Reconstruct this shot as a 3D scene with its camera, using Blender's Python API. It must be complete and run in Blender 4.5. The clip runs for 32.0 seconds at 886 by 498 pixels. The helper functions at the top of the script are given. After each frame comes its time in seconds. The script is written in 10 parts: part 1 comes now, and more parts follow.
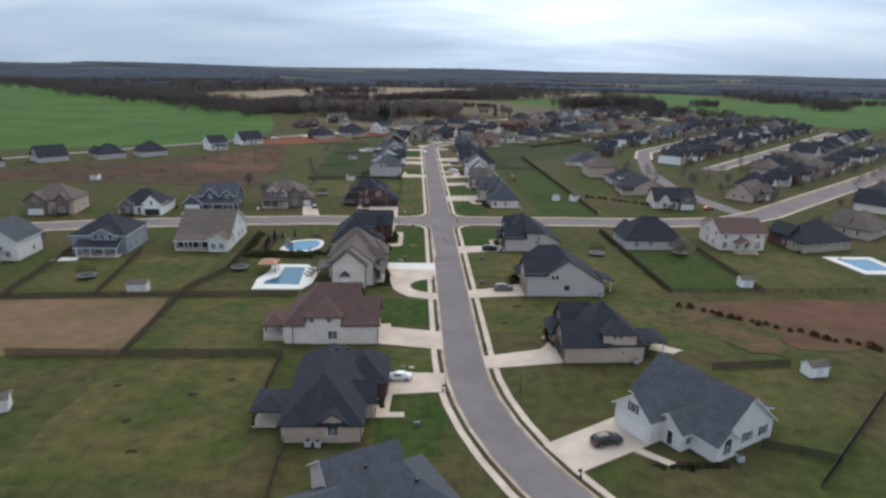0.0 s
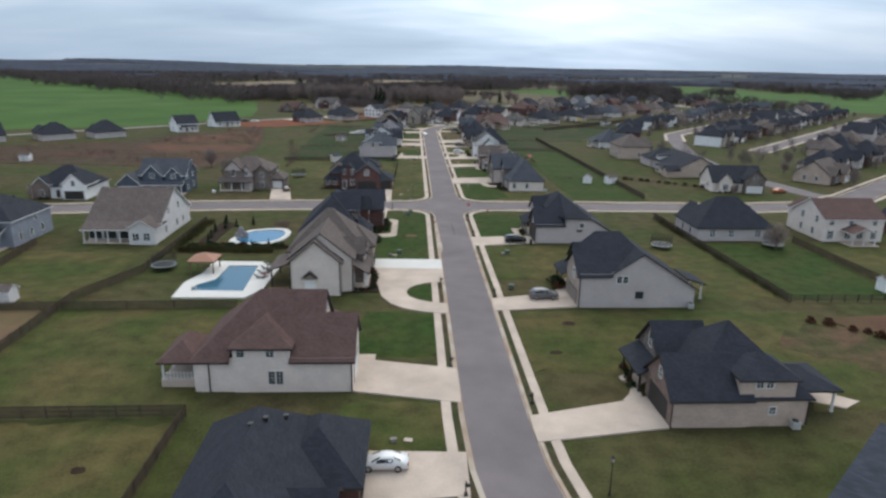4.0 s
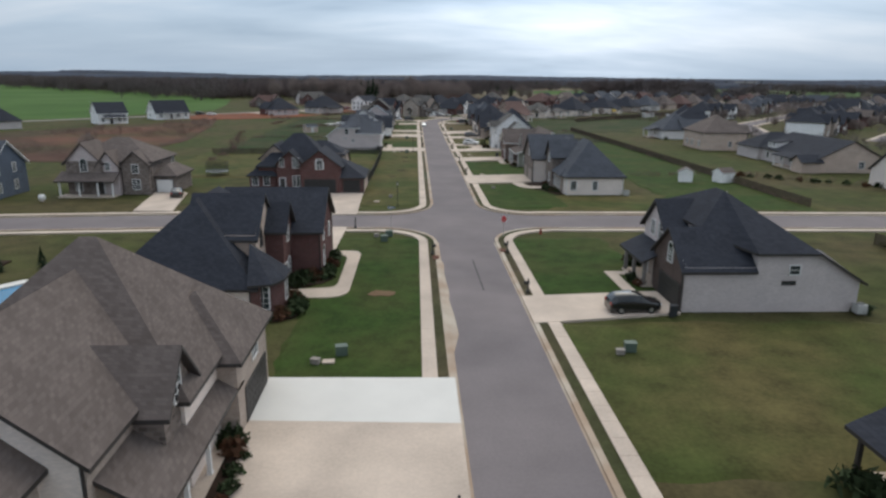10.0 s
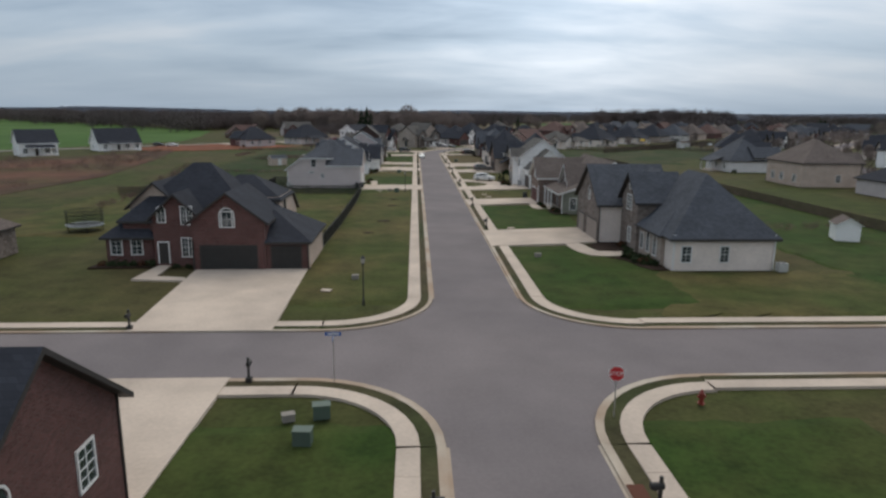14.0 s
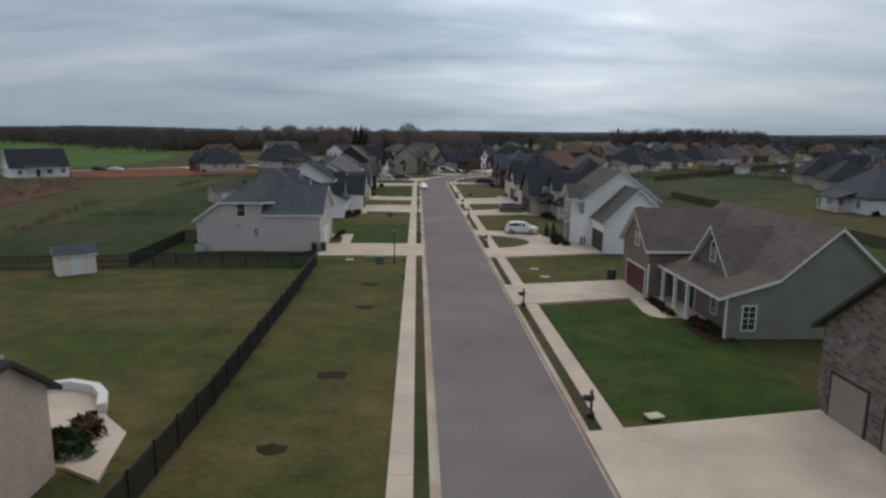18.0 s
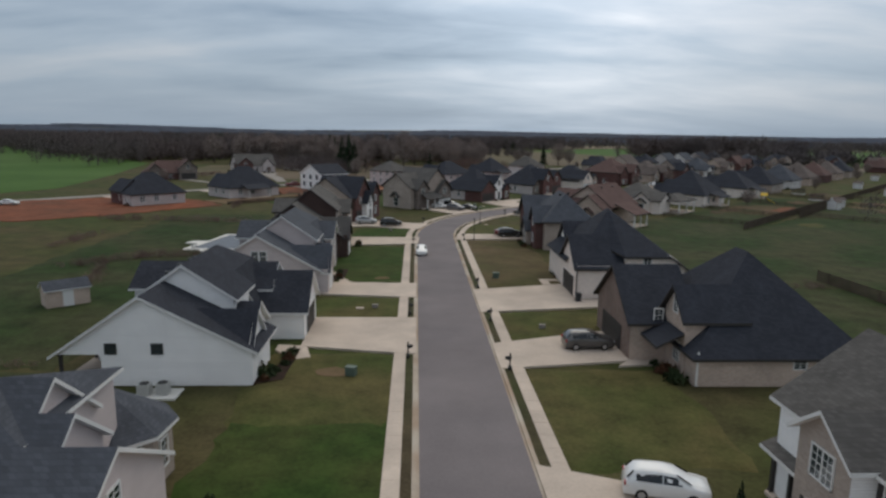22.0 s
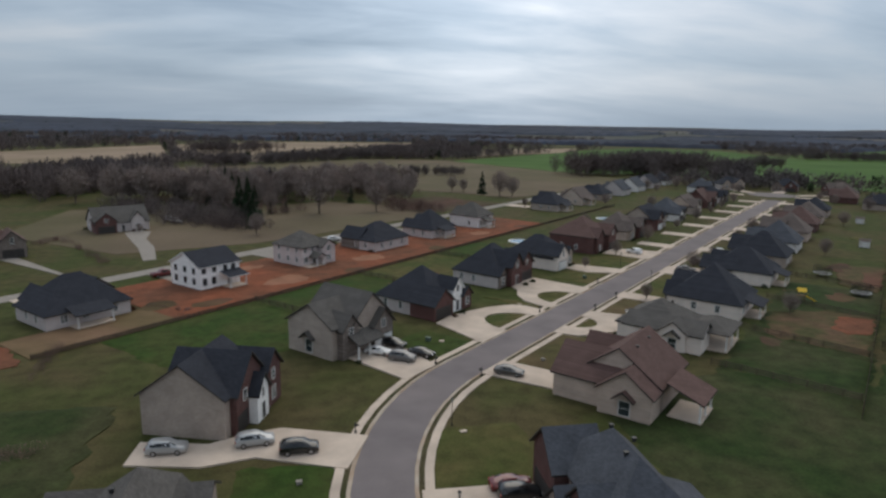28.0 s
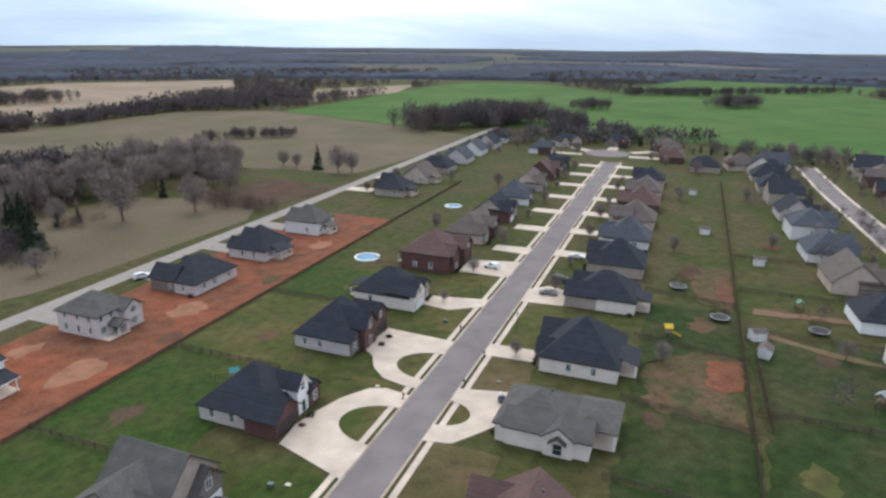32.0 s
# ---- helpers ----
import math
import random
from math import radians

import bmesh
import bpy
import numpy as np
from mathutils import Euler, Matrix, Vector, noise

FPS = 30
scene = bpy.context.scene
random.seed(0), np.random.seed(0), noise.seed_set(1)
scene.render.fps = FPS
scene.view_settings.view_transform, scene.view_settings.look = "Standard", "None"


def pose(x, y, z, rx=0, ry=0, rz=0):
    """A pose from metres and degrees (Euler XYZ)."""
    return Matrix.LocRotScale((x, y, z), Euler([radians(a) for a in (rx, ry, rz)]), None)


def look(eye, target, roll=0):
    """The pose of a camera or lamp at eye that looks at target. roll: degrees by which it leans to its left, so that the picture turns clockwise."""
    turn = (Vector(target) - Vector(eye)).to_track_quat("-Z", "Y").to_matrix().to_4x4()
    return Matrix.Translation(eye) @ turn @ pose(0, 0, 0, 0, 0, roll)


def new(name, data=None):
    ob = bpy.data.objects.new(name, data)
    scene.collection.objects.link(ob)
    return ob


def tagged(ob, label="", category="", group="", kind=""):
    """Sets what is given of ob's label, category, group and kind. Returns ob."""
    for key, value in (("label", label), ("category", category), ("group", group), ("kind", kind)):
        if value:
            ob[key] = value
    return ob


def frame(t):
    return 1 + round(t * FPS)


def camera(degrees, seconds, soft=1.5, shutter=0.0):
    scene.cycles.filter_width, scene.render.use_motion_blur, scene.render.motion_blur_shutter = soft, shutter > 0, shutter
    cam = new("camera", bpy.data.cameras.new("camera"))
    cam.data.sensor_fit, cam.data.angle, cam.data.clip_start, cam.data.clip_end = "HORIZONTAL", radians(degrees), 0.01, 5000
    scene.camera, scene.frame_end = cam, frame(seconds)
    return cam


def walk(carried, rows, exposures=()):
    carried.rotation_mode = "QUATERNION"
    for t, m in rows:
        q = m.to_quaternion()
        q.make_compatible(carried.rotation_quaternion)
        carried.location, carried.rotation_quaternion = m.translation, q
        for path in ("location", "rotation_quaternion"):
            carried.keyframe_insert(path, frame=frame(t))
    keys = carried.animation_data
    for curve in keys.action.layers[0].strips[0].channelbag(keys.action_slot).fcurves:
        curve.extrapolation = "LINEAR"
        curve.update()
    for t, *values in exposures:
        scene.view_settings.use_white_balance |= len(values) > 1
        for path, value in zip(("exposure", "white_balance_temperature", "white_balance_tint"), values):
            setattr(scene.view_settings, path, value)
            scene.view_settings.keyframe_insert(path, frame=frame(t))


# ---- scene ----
cam = camera(68.76, 32.0, 2.6)
PATH = [
    (0.0, -9.29, 0.21, 52.30, 74.008, -1.074, -2.378),
    (0.5, -9.39, 5.73, 50.21, 73.990, -1.114, -2.383),
    (1.0, -9.49, 11.33, 48.18, 73.958, -1.131, -2.406),
    (1.5, -9.57, 17.08, 46.16, 73.900, -1.147, -2.422),
    (2.0, -9.62, 22.95, 44.18, 73.856, -1.102, -2.445),
    (2.5, -9.64, 28.96, 42.24, 73.838, -1.048, -2.482),
    (3.0, -9.57, 35.12, 40.42, 73.885, -1.002, -2.504),
    (3.5, -9.37, 41.35, 38.64, 73.939, -0.983, -2.531),
    (5.5, -8.58, 66.95, 32.02, 73.948, -0.936, -2.522),
    (6.0, -8.33, 73.40, 30.36, 74.026, -0.939, -2.518),
    (6.5, -8.05, 79.93, 28.70, 74.100, -0.922, -2.504),
    (7.0, -7.70, 86.60, 27.12, 74.237, -0.904, -2.476),
    (7.5, -7.38, 93.39, 25.60, 74.382, -0.847, -2.457),
    (8.0, -7.13, 100.27, 24.17, 74.504, -0.789, -2.434),
    (8.5, -6.93, 107.24, 23.05, 74.626, -0.713, -2.410),
    (9.0, -6.72, 114.05, 22.01, 74.742, -0.633, -2.407),
    (9.5, -6.57, 120.84, 21.04, 74.849, -0.602, -2.401),
    (10.0, -6.35, 127.54, 20.17, 74.958, -0.579, -2.387),
    (10.5, -6.10, 134.05, 19.31, 75.117, -0.620, -2.401),
    (11.0, -5.86, 140.50, 18.52, 75.337, -0.586, -2.399),
    (11.5, -5.73, 146.95, 17.75, 75.717, -0.602, -2.407),
    (12.0, -5.63, 153.39, 17.05, 76.117, -0.562, -2.436),
    (12.5, -5.48, 159.81, 16.54, 76.535, -0.525, -2.442),
    (13.0, -5.36, 166.16, 16.07, 76.952, -0.501, -2.444),
    (13.5, -5.21, 172.36, 15.58, 77.443, -0.424, -2.437),
    (14.0, -5.00, 178.38, 15.16, 77.985, -0.419, -2.409),
    (14.5, -4.89, 184.46, 14.78, 78.562, -0.360, -2.342),
    (16.5, -4.62, 210.56, 14.41, 79.008, -0.469, -2.231),
    (17.0, -4.58, 217.43, 14.39, 79.059, -0.484, -2.185),
    (17.5, -4.49, 224.45, 14.31, 79.438, -0.501, -2.182),
    (18.0, -4.42, 231.65, 14.25, 79.705, -0.556, -2.208),
    (18.5, -4.28, 238.92, 14.23, 79.687, -0.578, -2.188),
    (19.0, -4.09, 246.11, 14.22, 79.650, -0.574, -2.164),
    (19.5, -3.93, 253.20, 14.34, 79.598, -0.588, -2.177),
    (20.0, -3.81, 260.41, 14.77, 79.560, -0.554, -2.203),
    (20.5, -3.87, 267.67, 15.57, 79.533, -0.594, -2.263),
    (21.0, -3.93, 275.01, 16.84, 79.527, -0.710, -2.286),
    (21.5, -3.87, 282.14, 18.51, 79.566, -0.772, -2.322),
    (22.0, -3.77, 289.00, 20.10, 79.610, -0.863, -2.322),
    (22.5, -3.75, 295.53, 21.50, 79.622, -0.928, -2.288),
    (23.0, -3.73, 301.65, 22.57, 79.634, -0.966, -2.234),
    (23.5, -3.67, 307.46, 23.60, 79.587, -0.998, -2.178),
    (24.0, -3.61, 313.09, 24.81, 79.605, -0.942, -2.102),
    (24.5, -3.64, 318.59, 26.18, 79.629, -0.949, -2.056),
    (25.0, -3.71, 323.94, 27.77, 79.668, -0.933, -2.028),
    (25.5, -3.79, 329.05, 29.63, 79.723, -0.908, -2.088),
    (27.5, -4.58, 347.58, 37.17, 79.406, -0.989, -7.234),
    (28.0, -4.60, 351.75, 39.33, 78.708, -0.951, -9.621),
    (28.5, -4.48, 355.57, 41.66, 78.044, -0.874, -11.799),
    (29.0, -4.24, 359.29, 44.34, 77.327, -0.838, -14.087),
    (29.5, -3.75, 362.96, 47.14, 76.561, -0.785, -16.368),
    (30.0, -3.01, 366.63, 50.03, 75.755, -0.725, -18.484),
    (30.5, -2.00, 370.35, 52.97, 74.930, -0.681, -20.092),
    (31.0, -0.80, 373.99, 55.76, 74.098, -0.698, -21.125),
    (31.5, 0.61, 377.49, 58.46, 73.194, -0.680, -22.213),
    (32.0, 2.05, 381.09, 61.28, 72.203, -0.692, -24.109),
]
walk(cam, [(t, pose(x, y, z, rx, ry, rz)) for t, x, y, z, rx, ry, rz in PATH],
     exposures=[(0.0, 0.2, 6150, 10), (6.0, 0.2, 6200, 10), (9.0, 0.12, 6300, 10), (14.0, -0.2, 6500, 10), (19.0, -0.46, 6500, 10), (25.0, -0.36, 6500, 10),
                (28.0, -0.34, 6450, 10), (30.0, -0.05, 6350, 10), (31.0, 0.15, 6250, 10), (32.0, 0.58, 6150, 10)])

# ---- light: an overcast winter day ----
SUN_EL, SUN_ROT = 50.0, 20.0
world = bpy.data.worlds.new("overcast_sky")
scene.world = world
world.use_nodes = True
wt = world.node_tree
wt.nodes.clear()


def wnode(kind, **values):
    n = wt.nodes.new(kind)
    for key, value in values.items():
        if key in n.inputs:
            n.inputs[key].default_value = value
    return n


def wmath(op, a, b):
    n = wt.nodes.new("ShaderNodeMath")
    n.operation = op
    for i, v in enumerate((a, b)):
        if isinstance(v, (int, float)):
            n.inputs[i].default_value = v
        else:
            wt.links.new(v, n.inputs[i])
    return n.outputs[0]


sky = wt.nodes.new("ShaderNodeTexSky")
sky.sky_type = "NISHITA"
sky.sun_disc = False
sky.sun_elevation, sky.sun_rotation = radians(SUN_EL), radians(SUN_ROT)
sky.dust_density, sky.air_density = 2.0, 1.2
tc = wt.nodes.new("ShaderNodeTexCoord")
sep = wt.nodes.new("ShaderNodeSeparateXYZ")
wt.links.new(tc.outputs["Generated"], sep.inputs[0])
up_z = wmath("MAXIMUM", sep.outputs[2], 0.0)
den = wmath("ADD", up_z, 0.20)
cu = wmath("DIVIDE", sep.outputs[0], den)
cv = wmath("DIVIDE", sep.outputs[1], den)
comb = wt.nodes.new("ShaderNodeCombineXYZ")
wt.links.new(cu, comb.inputs[0])
wt.links.new(cv, comb.inputs[1])
mapping = wt.nodes.new("ShaderNodeMapping")
mapping.inputs["Scale"].default_value = (0.5, 1.0, 1.0)
mapping.inputs["Location"].default_value = (1.3, 0.6, 0.0)
wt.links.new(comb.outputs[0], mapping.inputs[0])
n1 = wnode("ShaderNodeTexNoise", Scale=0.75, Detail=3.5, Roughness=0.5, Distortion=0.5)
n2 = wnode("ShaderNodeTexNoise", Scale=3.0, Detail=5.0, Roughness=0.55, Distortion=0.3)
for n in (n1, n2):
    wt.links.new(mapping.outputs[0], n.inputs["Vector"])
mix = wmath("ADD", wmath("MULTIPLY", n1.outputs["Fac"], 0.72), wmath("MULTIPLY", n2.outputs["Fac"], 0.28))
ramp = wt.nodes.new("ShaderNodeValToRGB")
wt.links.new(mix, ramp.inputs[0])
ramp.color_ramp.elements[0].position, ramp.color_ramp.elements[0].color = 0.36, (0.30, 0.41, 0.55, 1)
ramp.color_ramp.elements[1].position, ramp.color_ramp.elements[1].color = 0.66, (0.86, 0.895, 0.95, 1)
mid = ramp.color_ramp.elements.new(0.5)
mid.color = (0.525, 0.635, 0.765, 1)
bg_cloud = wnode("ShaderNodeBackground")
# a blue-grey veil low over the horizon
veil = wt.nodes.new("ShaderNodeMix")
veil.data_type = "RGBA"
wt.links.new(wmath("MAXIMUM", wmath("SUBTRACT", 0.72, wmath("MULTIPLY", up_z, 4.5)), 0.0), veil.inputs["Factor"])
wt.links.new(ramp.outputs[0], veil.inputs["A"])
veil.inputs["B"].default_value = (0.50, 0.64, 0.80, 1)
# the deck of cloud is neutral overhead
dome = wt.nodes.new("ShaderNodeMix")
dome.data_type = "RGBA"
wt.links.new(wmath("MINIMUM", wmath("MAXIMUM", wmath("MULTIPLY", wmath("SUBTRACT", up_z, 0.25), 2.5), 0.0), 0.85), dome.inputs["Factor"])
wt.links.new(veil.outputs["Result"], dome.inputs["A"])
dome.inputs["B"].default_value = (0.600, 0.648, 0.705, 1)
wt.links.new(dome.outputs["Result"], bg_cloud.inputs[0])
# the cloud is brighter overhead and towards the hidden sun
toward = wt.nodes.new("ShaderNodeVectorMath")
toward.operation = "DOT_PRODUCT"
toward.inputs[1].default_value = (math.cos(radians(SUN_EL)) * math.sin(radians(SUN_ROT)), math.cos(radians(SUN_EL)) * math.cos(radians(SUN_ROT)), math.sin(radians(SUN_EL)))
wt.links.new(tc.outputs["Generated"], toward.inputs[0])
glow = wmath("POWER", wmath("MAXIMUM", toward.outputs["Value"], 0.0), 4.0)
base_light = wmath("MINIMUM", wmath("ADD", wmath("MULTIPLY", up_z, 1.1), 0.775), 1.18)
# thinner cloud low under the hidden sun
thin = wt.nodes.new("ShaderNodeVectorMath")
thin.operation = "DOT_PRODUCT"
thin.inputs[1].default_value = (math.cos(radians(13)) * math.sin(radians(11)), math.cos(radians(13)) * math.cos(radians(11)), math.sin(radians(13)))
wt.links.new(tc.outputs["Generated"], thin.inputs[0])
gap_glow = wmath("MULTIPLY", wmath("POWER", wmath("MAXIMUM", thin.outputs["Value"], 0.0), 26.0), wmath("MAXIMUM", wmath("MULTIPLY", wmath("SUBTRACT", mix, 0.34), 4.2), 0.05))
wt.links.new(wmath("ADD", wmath("ADD", base_light, wmath("MULTIPLY", glow, 0.6)), wmath("MULTIPLY", gap_glow, 0.42)), bg_cloud.inputs["Strength"])
bg_sky = wnode("ShaderNodeBackground", Strength=0.10)
wt.links.new(sky.outputs[0], bg_sky.inputs[0])
mixer = wnode("ShaderNodeMixShader")
mixer.inputs[0].default_value = 0.88
wt.links.new(bg_sky.outputs[0], mixer.inputs[1])
wt.links.new(bg_cloud.outputs[0], mixer.inputs[2])
out = wt.nodes.new("ShaderNodeOutputWorld")
wt.links.new(mixer.outputs[0], out.inputs[0])

sun_data = bpy.data.lights.new("sun", "SUN")
sun_data.energy, sun_data.angle, sun_data.color = 1.2, radians(60), (1.0, 0.87, 0.66)
sun = new("sun", sun_data)
sun.matrix_world = look((0, 0, 200), (-200 * math.cos(radians(SUN_EL)) * math.sin(radians(SUN_ROT)), -200 * math.cos(radians(SUN_EL)) * math.cos(radians(SUN_ROT)), 200 - 200 * math.sin(radians(SUN_EL))))

# ---- materials ----
MATS = {}


def material(name, base, rough=0.85, var=0.25, scale=0.6, fine=9.0, bump=0.15, metal=0.0, second=None, mixscale=0.08, coat=0.0, island=0.0):
    """Two scales of variation over a base colour, a second colour in broad patches, and a fine bump."""
    m = bpy.data.materials.new(name)
    m.use_nodes = True
    nt = m.node_tree
    bsdf = nt.nodes["Principled BSDF"]
    bsdf.inputs["Roughness"].default_value = rough
    bsdf.inputs["Metallic"].default_value = metal
    bsdf.inputs["Coat Weight"].default_value = coat
    bsdf.inputs["Specular IOR Level"].default_value = 0.12 if rough >= 0.8 else 0.5
    geo = nt.nodes.new("ShaderNodeNewGeometry")
    a = nt.nodes.new("ShaderNodeTexNoise")
    b = nt.nodes.new("ShaderNodeTexNoise")
    a.inputs["Scale"].default_value, a.inputs["Detail"].default_value = scale, 6.0
    b.inputs["Scale"].default_value, b.inputs["Detail"].default_value = fine, 4.0
    for n in (a, b):
        nt.links.new(geo.outputs["Position"], n.inputs["Vector"])
    add = nt.nodes.new("ShaderNodeMath")
    add.operation = "MULTIPLY_ADD"
    nt.links.new(a.outputs["Fac"], add.inputs[0])
    add.inputs[1].default_value = 0.6
    half = nt.nodes.new("ShaderNodeMath")
    half.operation = "MULTIPLY"
    nt.links.new(b.outputs["Fac"], half.inputs[0])
    half.inputs[1].default_value = 0.4
    nt.links.new(half.outputs[0], add.inputs[2])
    ramp = nt.nodes.new("ShaderNodeMapRange")
    ramp.inputs["From Min"].default_value, ramp.inputs["From Max"].default_value = 0.3, 0.7
    ramp.inputs["To Min"].default_value, ramp.inputs["To Max"].default_value = 1 - var, 1 + var
    nt.links.new(add.outputs[0], ramp.inputs[0])
    colour = nt.nodes.new("ShaderNodeMix")
    colour.data_type = "RGBA"
    colour.inputs["A"].default_value = (*base, 1)
    colour.inputs["B"].default_value = (*(second or base), 1)
    if second:
        c = nt.nodes.new("ShaderNodeTexNoise")
        c.inputs["Scale"].default_value, c.inputs["Detail"].default_value = mixscale, 5.0
        nt.links.new(geo.outputs["Position"], c.inputs["Vector"])
        cr = nt.nodes.new("ShaderNodeMapRange")
        cr.inputs["From Min"].default_value, cr.inputs["From Max"].default_value = 0.38, 0.62
        nt.links.new(c.outputs["Fac"], cr.inputs[0])
        nt.links.new(cr.outputs[0], colour.inputs["Factor"])
    else:
        colour.inputs["Factor"].default_value = 0.0
    scaled = nt.nodes.new("ShaderNodeVectorMath")
    scaled.operation = "SCALE"
    nt.links.new(colour.outputs["Result"], scaled.inputs[0])
    nt.links.new(ramp.outputs[0], scaled.inputs["Scale"])
    last = scaled.outputs[0]
    if island:
        per = nt.nodes.new("ShaderNodeMapRange")
        per.inputs["To Min"].default_value, per.inputs["To Max"].default_value = 1 - island, 1 + island
        nt.links.new(geo.outputs["Random Per Island"], per.inputs[0])
        s2 = nt.nodes.new("ShaderNodeVectorMath")
        s2.operation = "SCALE"
        nt.links.new(last, s2.inputs[0])
        nt.links.new(per.outputs[0], s2.inputs["Scale"])
        last = s2.outputs[0]
    nt.links.new(last, bsdf.inputs["Base Color"])
    if bump:
        bp = nt.nodes.new("ShaderNodeBump")
        bp.inputs["Strength"].default_value, bp.inputs["Distance"].default_value = bump, 0.03
        nt.links.new(b.outputs["Fac"], bp.inputs["Height"])
        nt.links.new(bp.outputs[0], bsdf.inputs["Normal"])
    MATS[name] = m
    return m


def courses(name, base, mortar, height=0.075, length=0.22, gap=0.10, var=0.35, rough=0.9, bump=0.3, seed=0.0, stain=0.12):
    """Masonry, siding or shingles in courses. The courses run with z on walls; the pieces differ in tone."""
    m = bpy.data.materials.new(name)
    m.use_nodes = True
    nt = m.node_tree
    bsdf = nt.nodes["Principled BSDF"]
    bsdf.inputs["Roughness"].default_value = rough
    bsdf.inputs["Specular IOR Level"].default_value = 0.15
    geo = nt.nodes.new("ShaderNodeNewGeometry")
    sx = nt.nodes.new("ShaderNodeSeparateXYZ")
    nt.links.new(geo.outputs["Position"], sx.inputs[0])
    along = nt.nodes.new("ShaderNodeMath")
    along.operation = "ADD"
    nt.links.new(sx.outputs[0], along.inputs[0])
    nt.links.new(sx.outputs[1], along.inputs[1])
    cx = nt.nodes.new("ShaderNodeCombineXYZ")
    nt.links.new(along.outputs[0], cx.inputs[0])
    nt.links.new(sx.outputs[2], cx.inputs[1])
    br = nt.nodes.new("ShaderNodeTexBrick")
    br.inputs["Scale"].default_value = 1.0
    br.inputs["Brick Width"].default_value, br.inputs["Row Height"].default_value = length, height
    br.inputs["Mortar Size"].default_value, br.inputs["Mortar Smooth"].default_value = gap * height, 0.2
    br.inputs["Color1"].default_value = (*[c * (1 - var) for c in base], 1)
    br.inputs["Color2"].default_value = (*[min(1, c * (1 + var)) for c in base], 1)
    br.inputs["Mortar"].default_value = (*mortar, 1)
    nt.links.new(cx.outputs[0], br.inputs["Vector"])
    st = nt.nodes.new("ShaderNodeTexNoise")
    st.inputs["Scale"].default_value, st.inputs["Detail"].default_value = 0.55, 7.0
    nt.links.new(geo.outputs["Position"], st.inputs["Vector"])
    rg = nt.nodes.new("ShaderNodeMapRange")
    rg.inputs["From Min"].default_value, rg.inputs["From Max"].default_value = 0.3, 0.7
    rg.inputs["To Min"].default_value, rg.inputs["To Max"].default_value = 1 - stain, 1 + stain
    nt.links.new(st.outputs["Fac"], rg.inputs[0])
    sc = nt.nodes.new("ShaderNodeVectorMath")
    sc.operation = "SCALE"
    nt.links.new(br.outputs["Color"], sc.inputs[0])
    nt.links.new(rg.outputs[0], sc.inputs["Scale"])
    nt.links.new(sc.outputs[0], bsdf.inputs["Base Color"])
    bp = nt.nodes.new("ShaderNodeBump")
    bp.inputs["Strength"].default_value, bp.inputs["Distance"].default_value = bump, 0.02
    bp.invert = True
    nt.links.new(br.outputs["Fac"], bp.inputs["Height"])
    nt.links.new(bp.outputs[0], bsdf.inputs["Normal"])
    MATS[name] = m
    return m


GRASS = material("grass", (0.049, 0.060, 0.017), 0.95, 0.46, 0.35, 3.0, 0.4, second=(0.074, 0.062, 0.028), mixscale=0.05)
LAWN = material("lawn_green", (0.030, 0.056, 0.011), 0.95, 0.42, 0.5, 3.5, 0.4, second=(0.047, 0.060, 0.016), mixscale=0.13)
LAWN2 = material("lawn_olive", (0.091, 0.078, 0.030), 0.95, 0.42, 0.4, 3.5, 0.4, second=(0.053, 0.066, 0.018), mixscale=0.09)
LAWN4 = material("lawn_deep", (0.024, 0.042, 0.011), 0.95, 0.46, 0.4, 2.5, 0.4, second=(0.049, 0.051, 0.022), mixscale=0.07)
LAWN3 = material("lawn_dormant", (0.115, 0.083, 0.045), 0.95, 0.42, 0.4, 3.5, 0.4, second=(0.070, 0.064, 0.026), mixscale=0.10)
FIELD_GREEN = material("winter_wheat", (0.052, 0.108, 0.022), 0.95, 0.22, 0.02, 0.6, 0.2, second=(0.066, 0.118, 0.030), mixscale=0.01)
FIELD_TAN = material("stubble", (0.27, 0.205, 0.150), 0.95, 0.18, 0.03, 0.8, 0.2, second=(0.22, 0.17, 0.115), mixscale=0.012)
FIELD_DULL = material("pasture", (0.105, 0.092, 0.052), 0.95, 0.22, 0.03, 0.8, 0.2, second=(0.135, 0.104, 0.072), mixscale=0.012)
CLAY_DULL = material("dull_red_earth", (0.125, 0.062, 0.042), 0.95, 0.35, 0.2, 2.5, 0.5, second=(0.080, 0.058, 0.030), mixscale=0.05)
SAND = material("sandy_clay", (0.255, 0.125, 0.078), 0.95, 0.3, 0.3, 3.0, 0.4, second=(0.24, 0.12, 0.075), mixscale=0.1)
DIRT = material("red_clay", (0.205, 0.070, 0.037), 0.95, 0.40, 0.3, 1.6, 0.5, second=(0.140, 0.062, 0.037), mixscale=0.06)
BROWN = material("scrub_ground", (0.082, 0.044, 0.032), 0.95, 0.40, 0.15, 2.0, 0.5, second=(0.066, 0.052, 0.030), mixscale=0.05)
TILLED = material("bare_soil", (0.175, 0.110, 0.070), 0.95, 0.20, 0.3, 3.0, 0.4, second=(0.13, 0.095, 0.05), mixscale=0.06)
WORN = material("worn_turf", (0.110, 0.070, 0.042), 0.95, 0.4, 0.5, 2.5, 0.4, second=(0.060, 0.060, 0.024), mixscale=0.16)
VERGE = material("verge_turf", (0.074, 0.058, 0.034), 0.95, 0.4, 0.4, 4.0, 0.4, second=(0.044, 0.050, 0.020), mixscale=0.06)
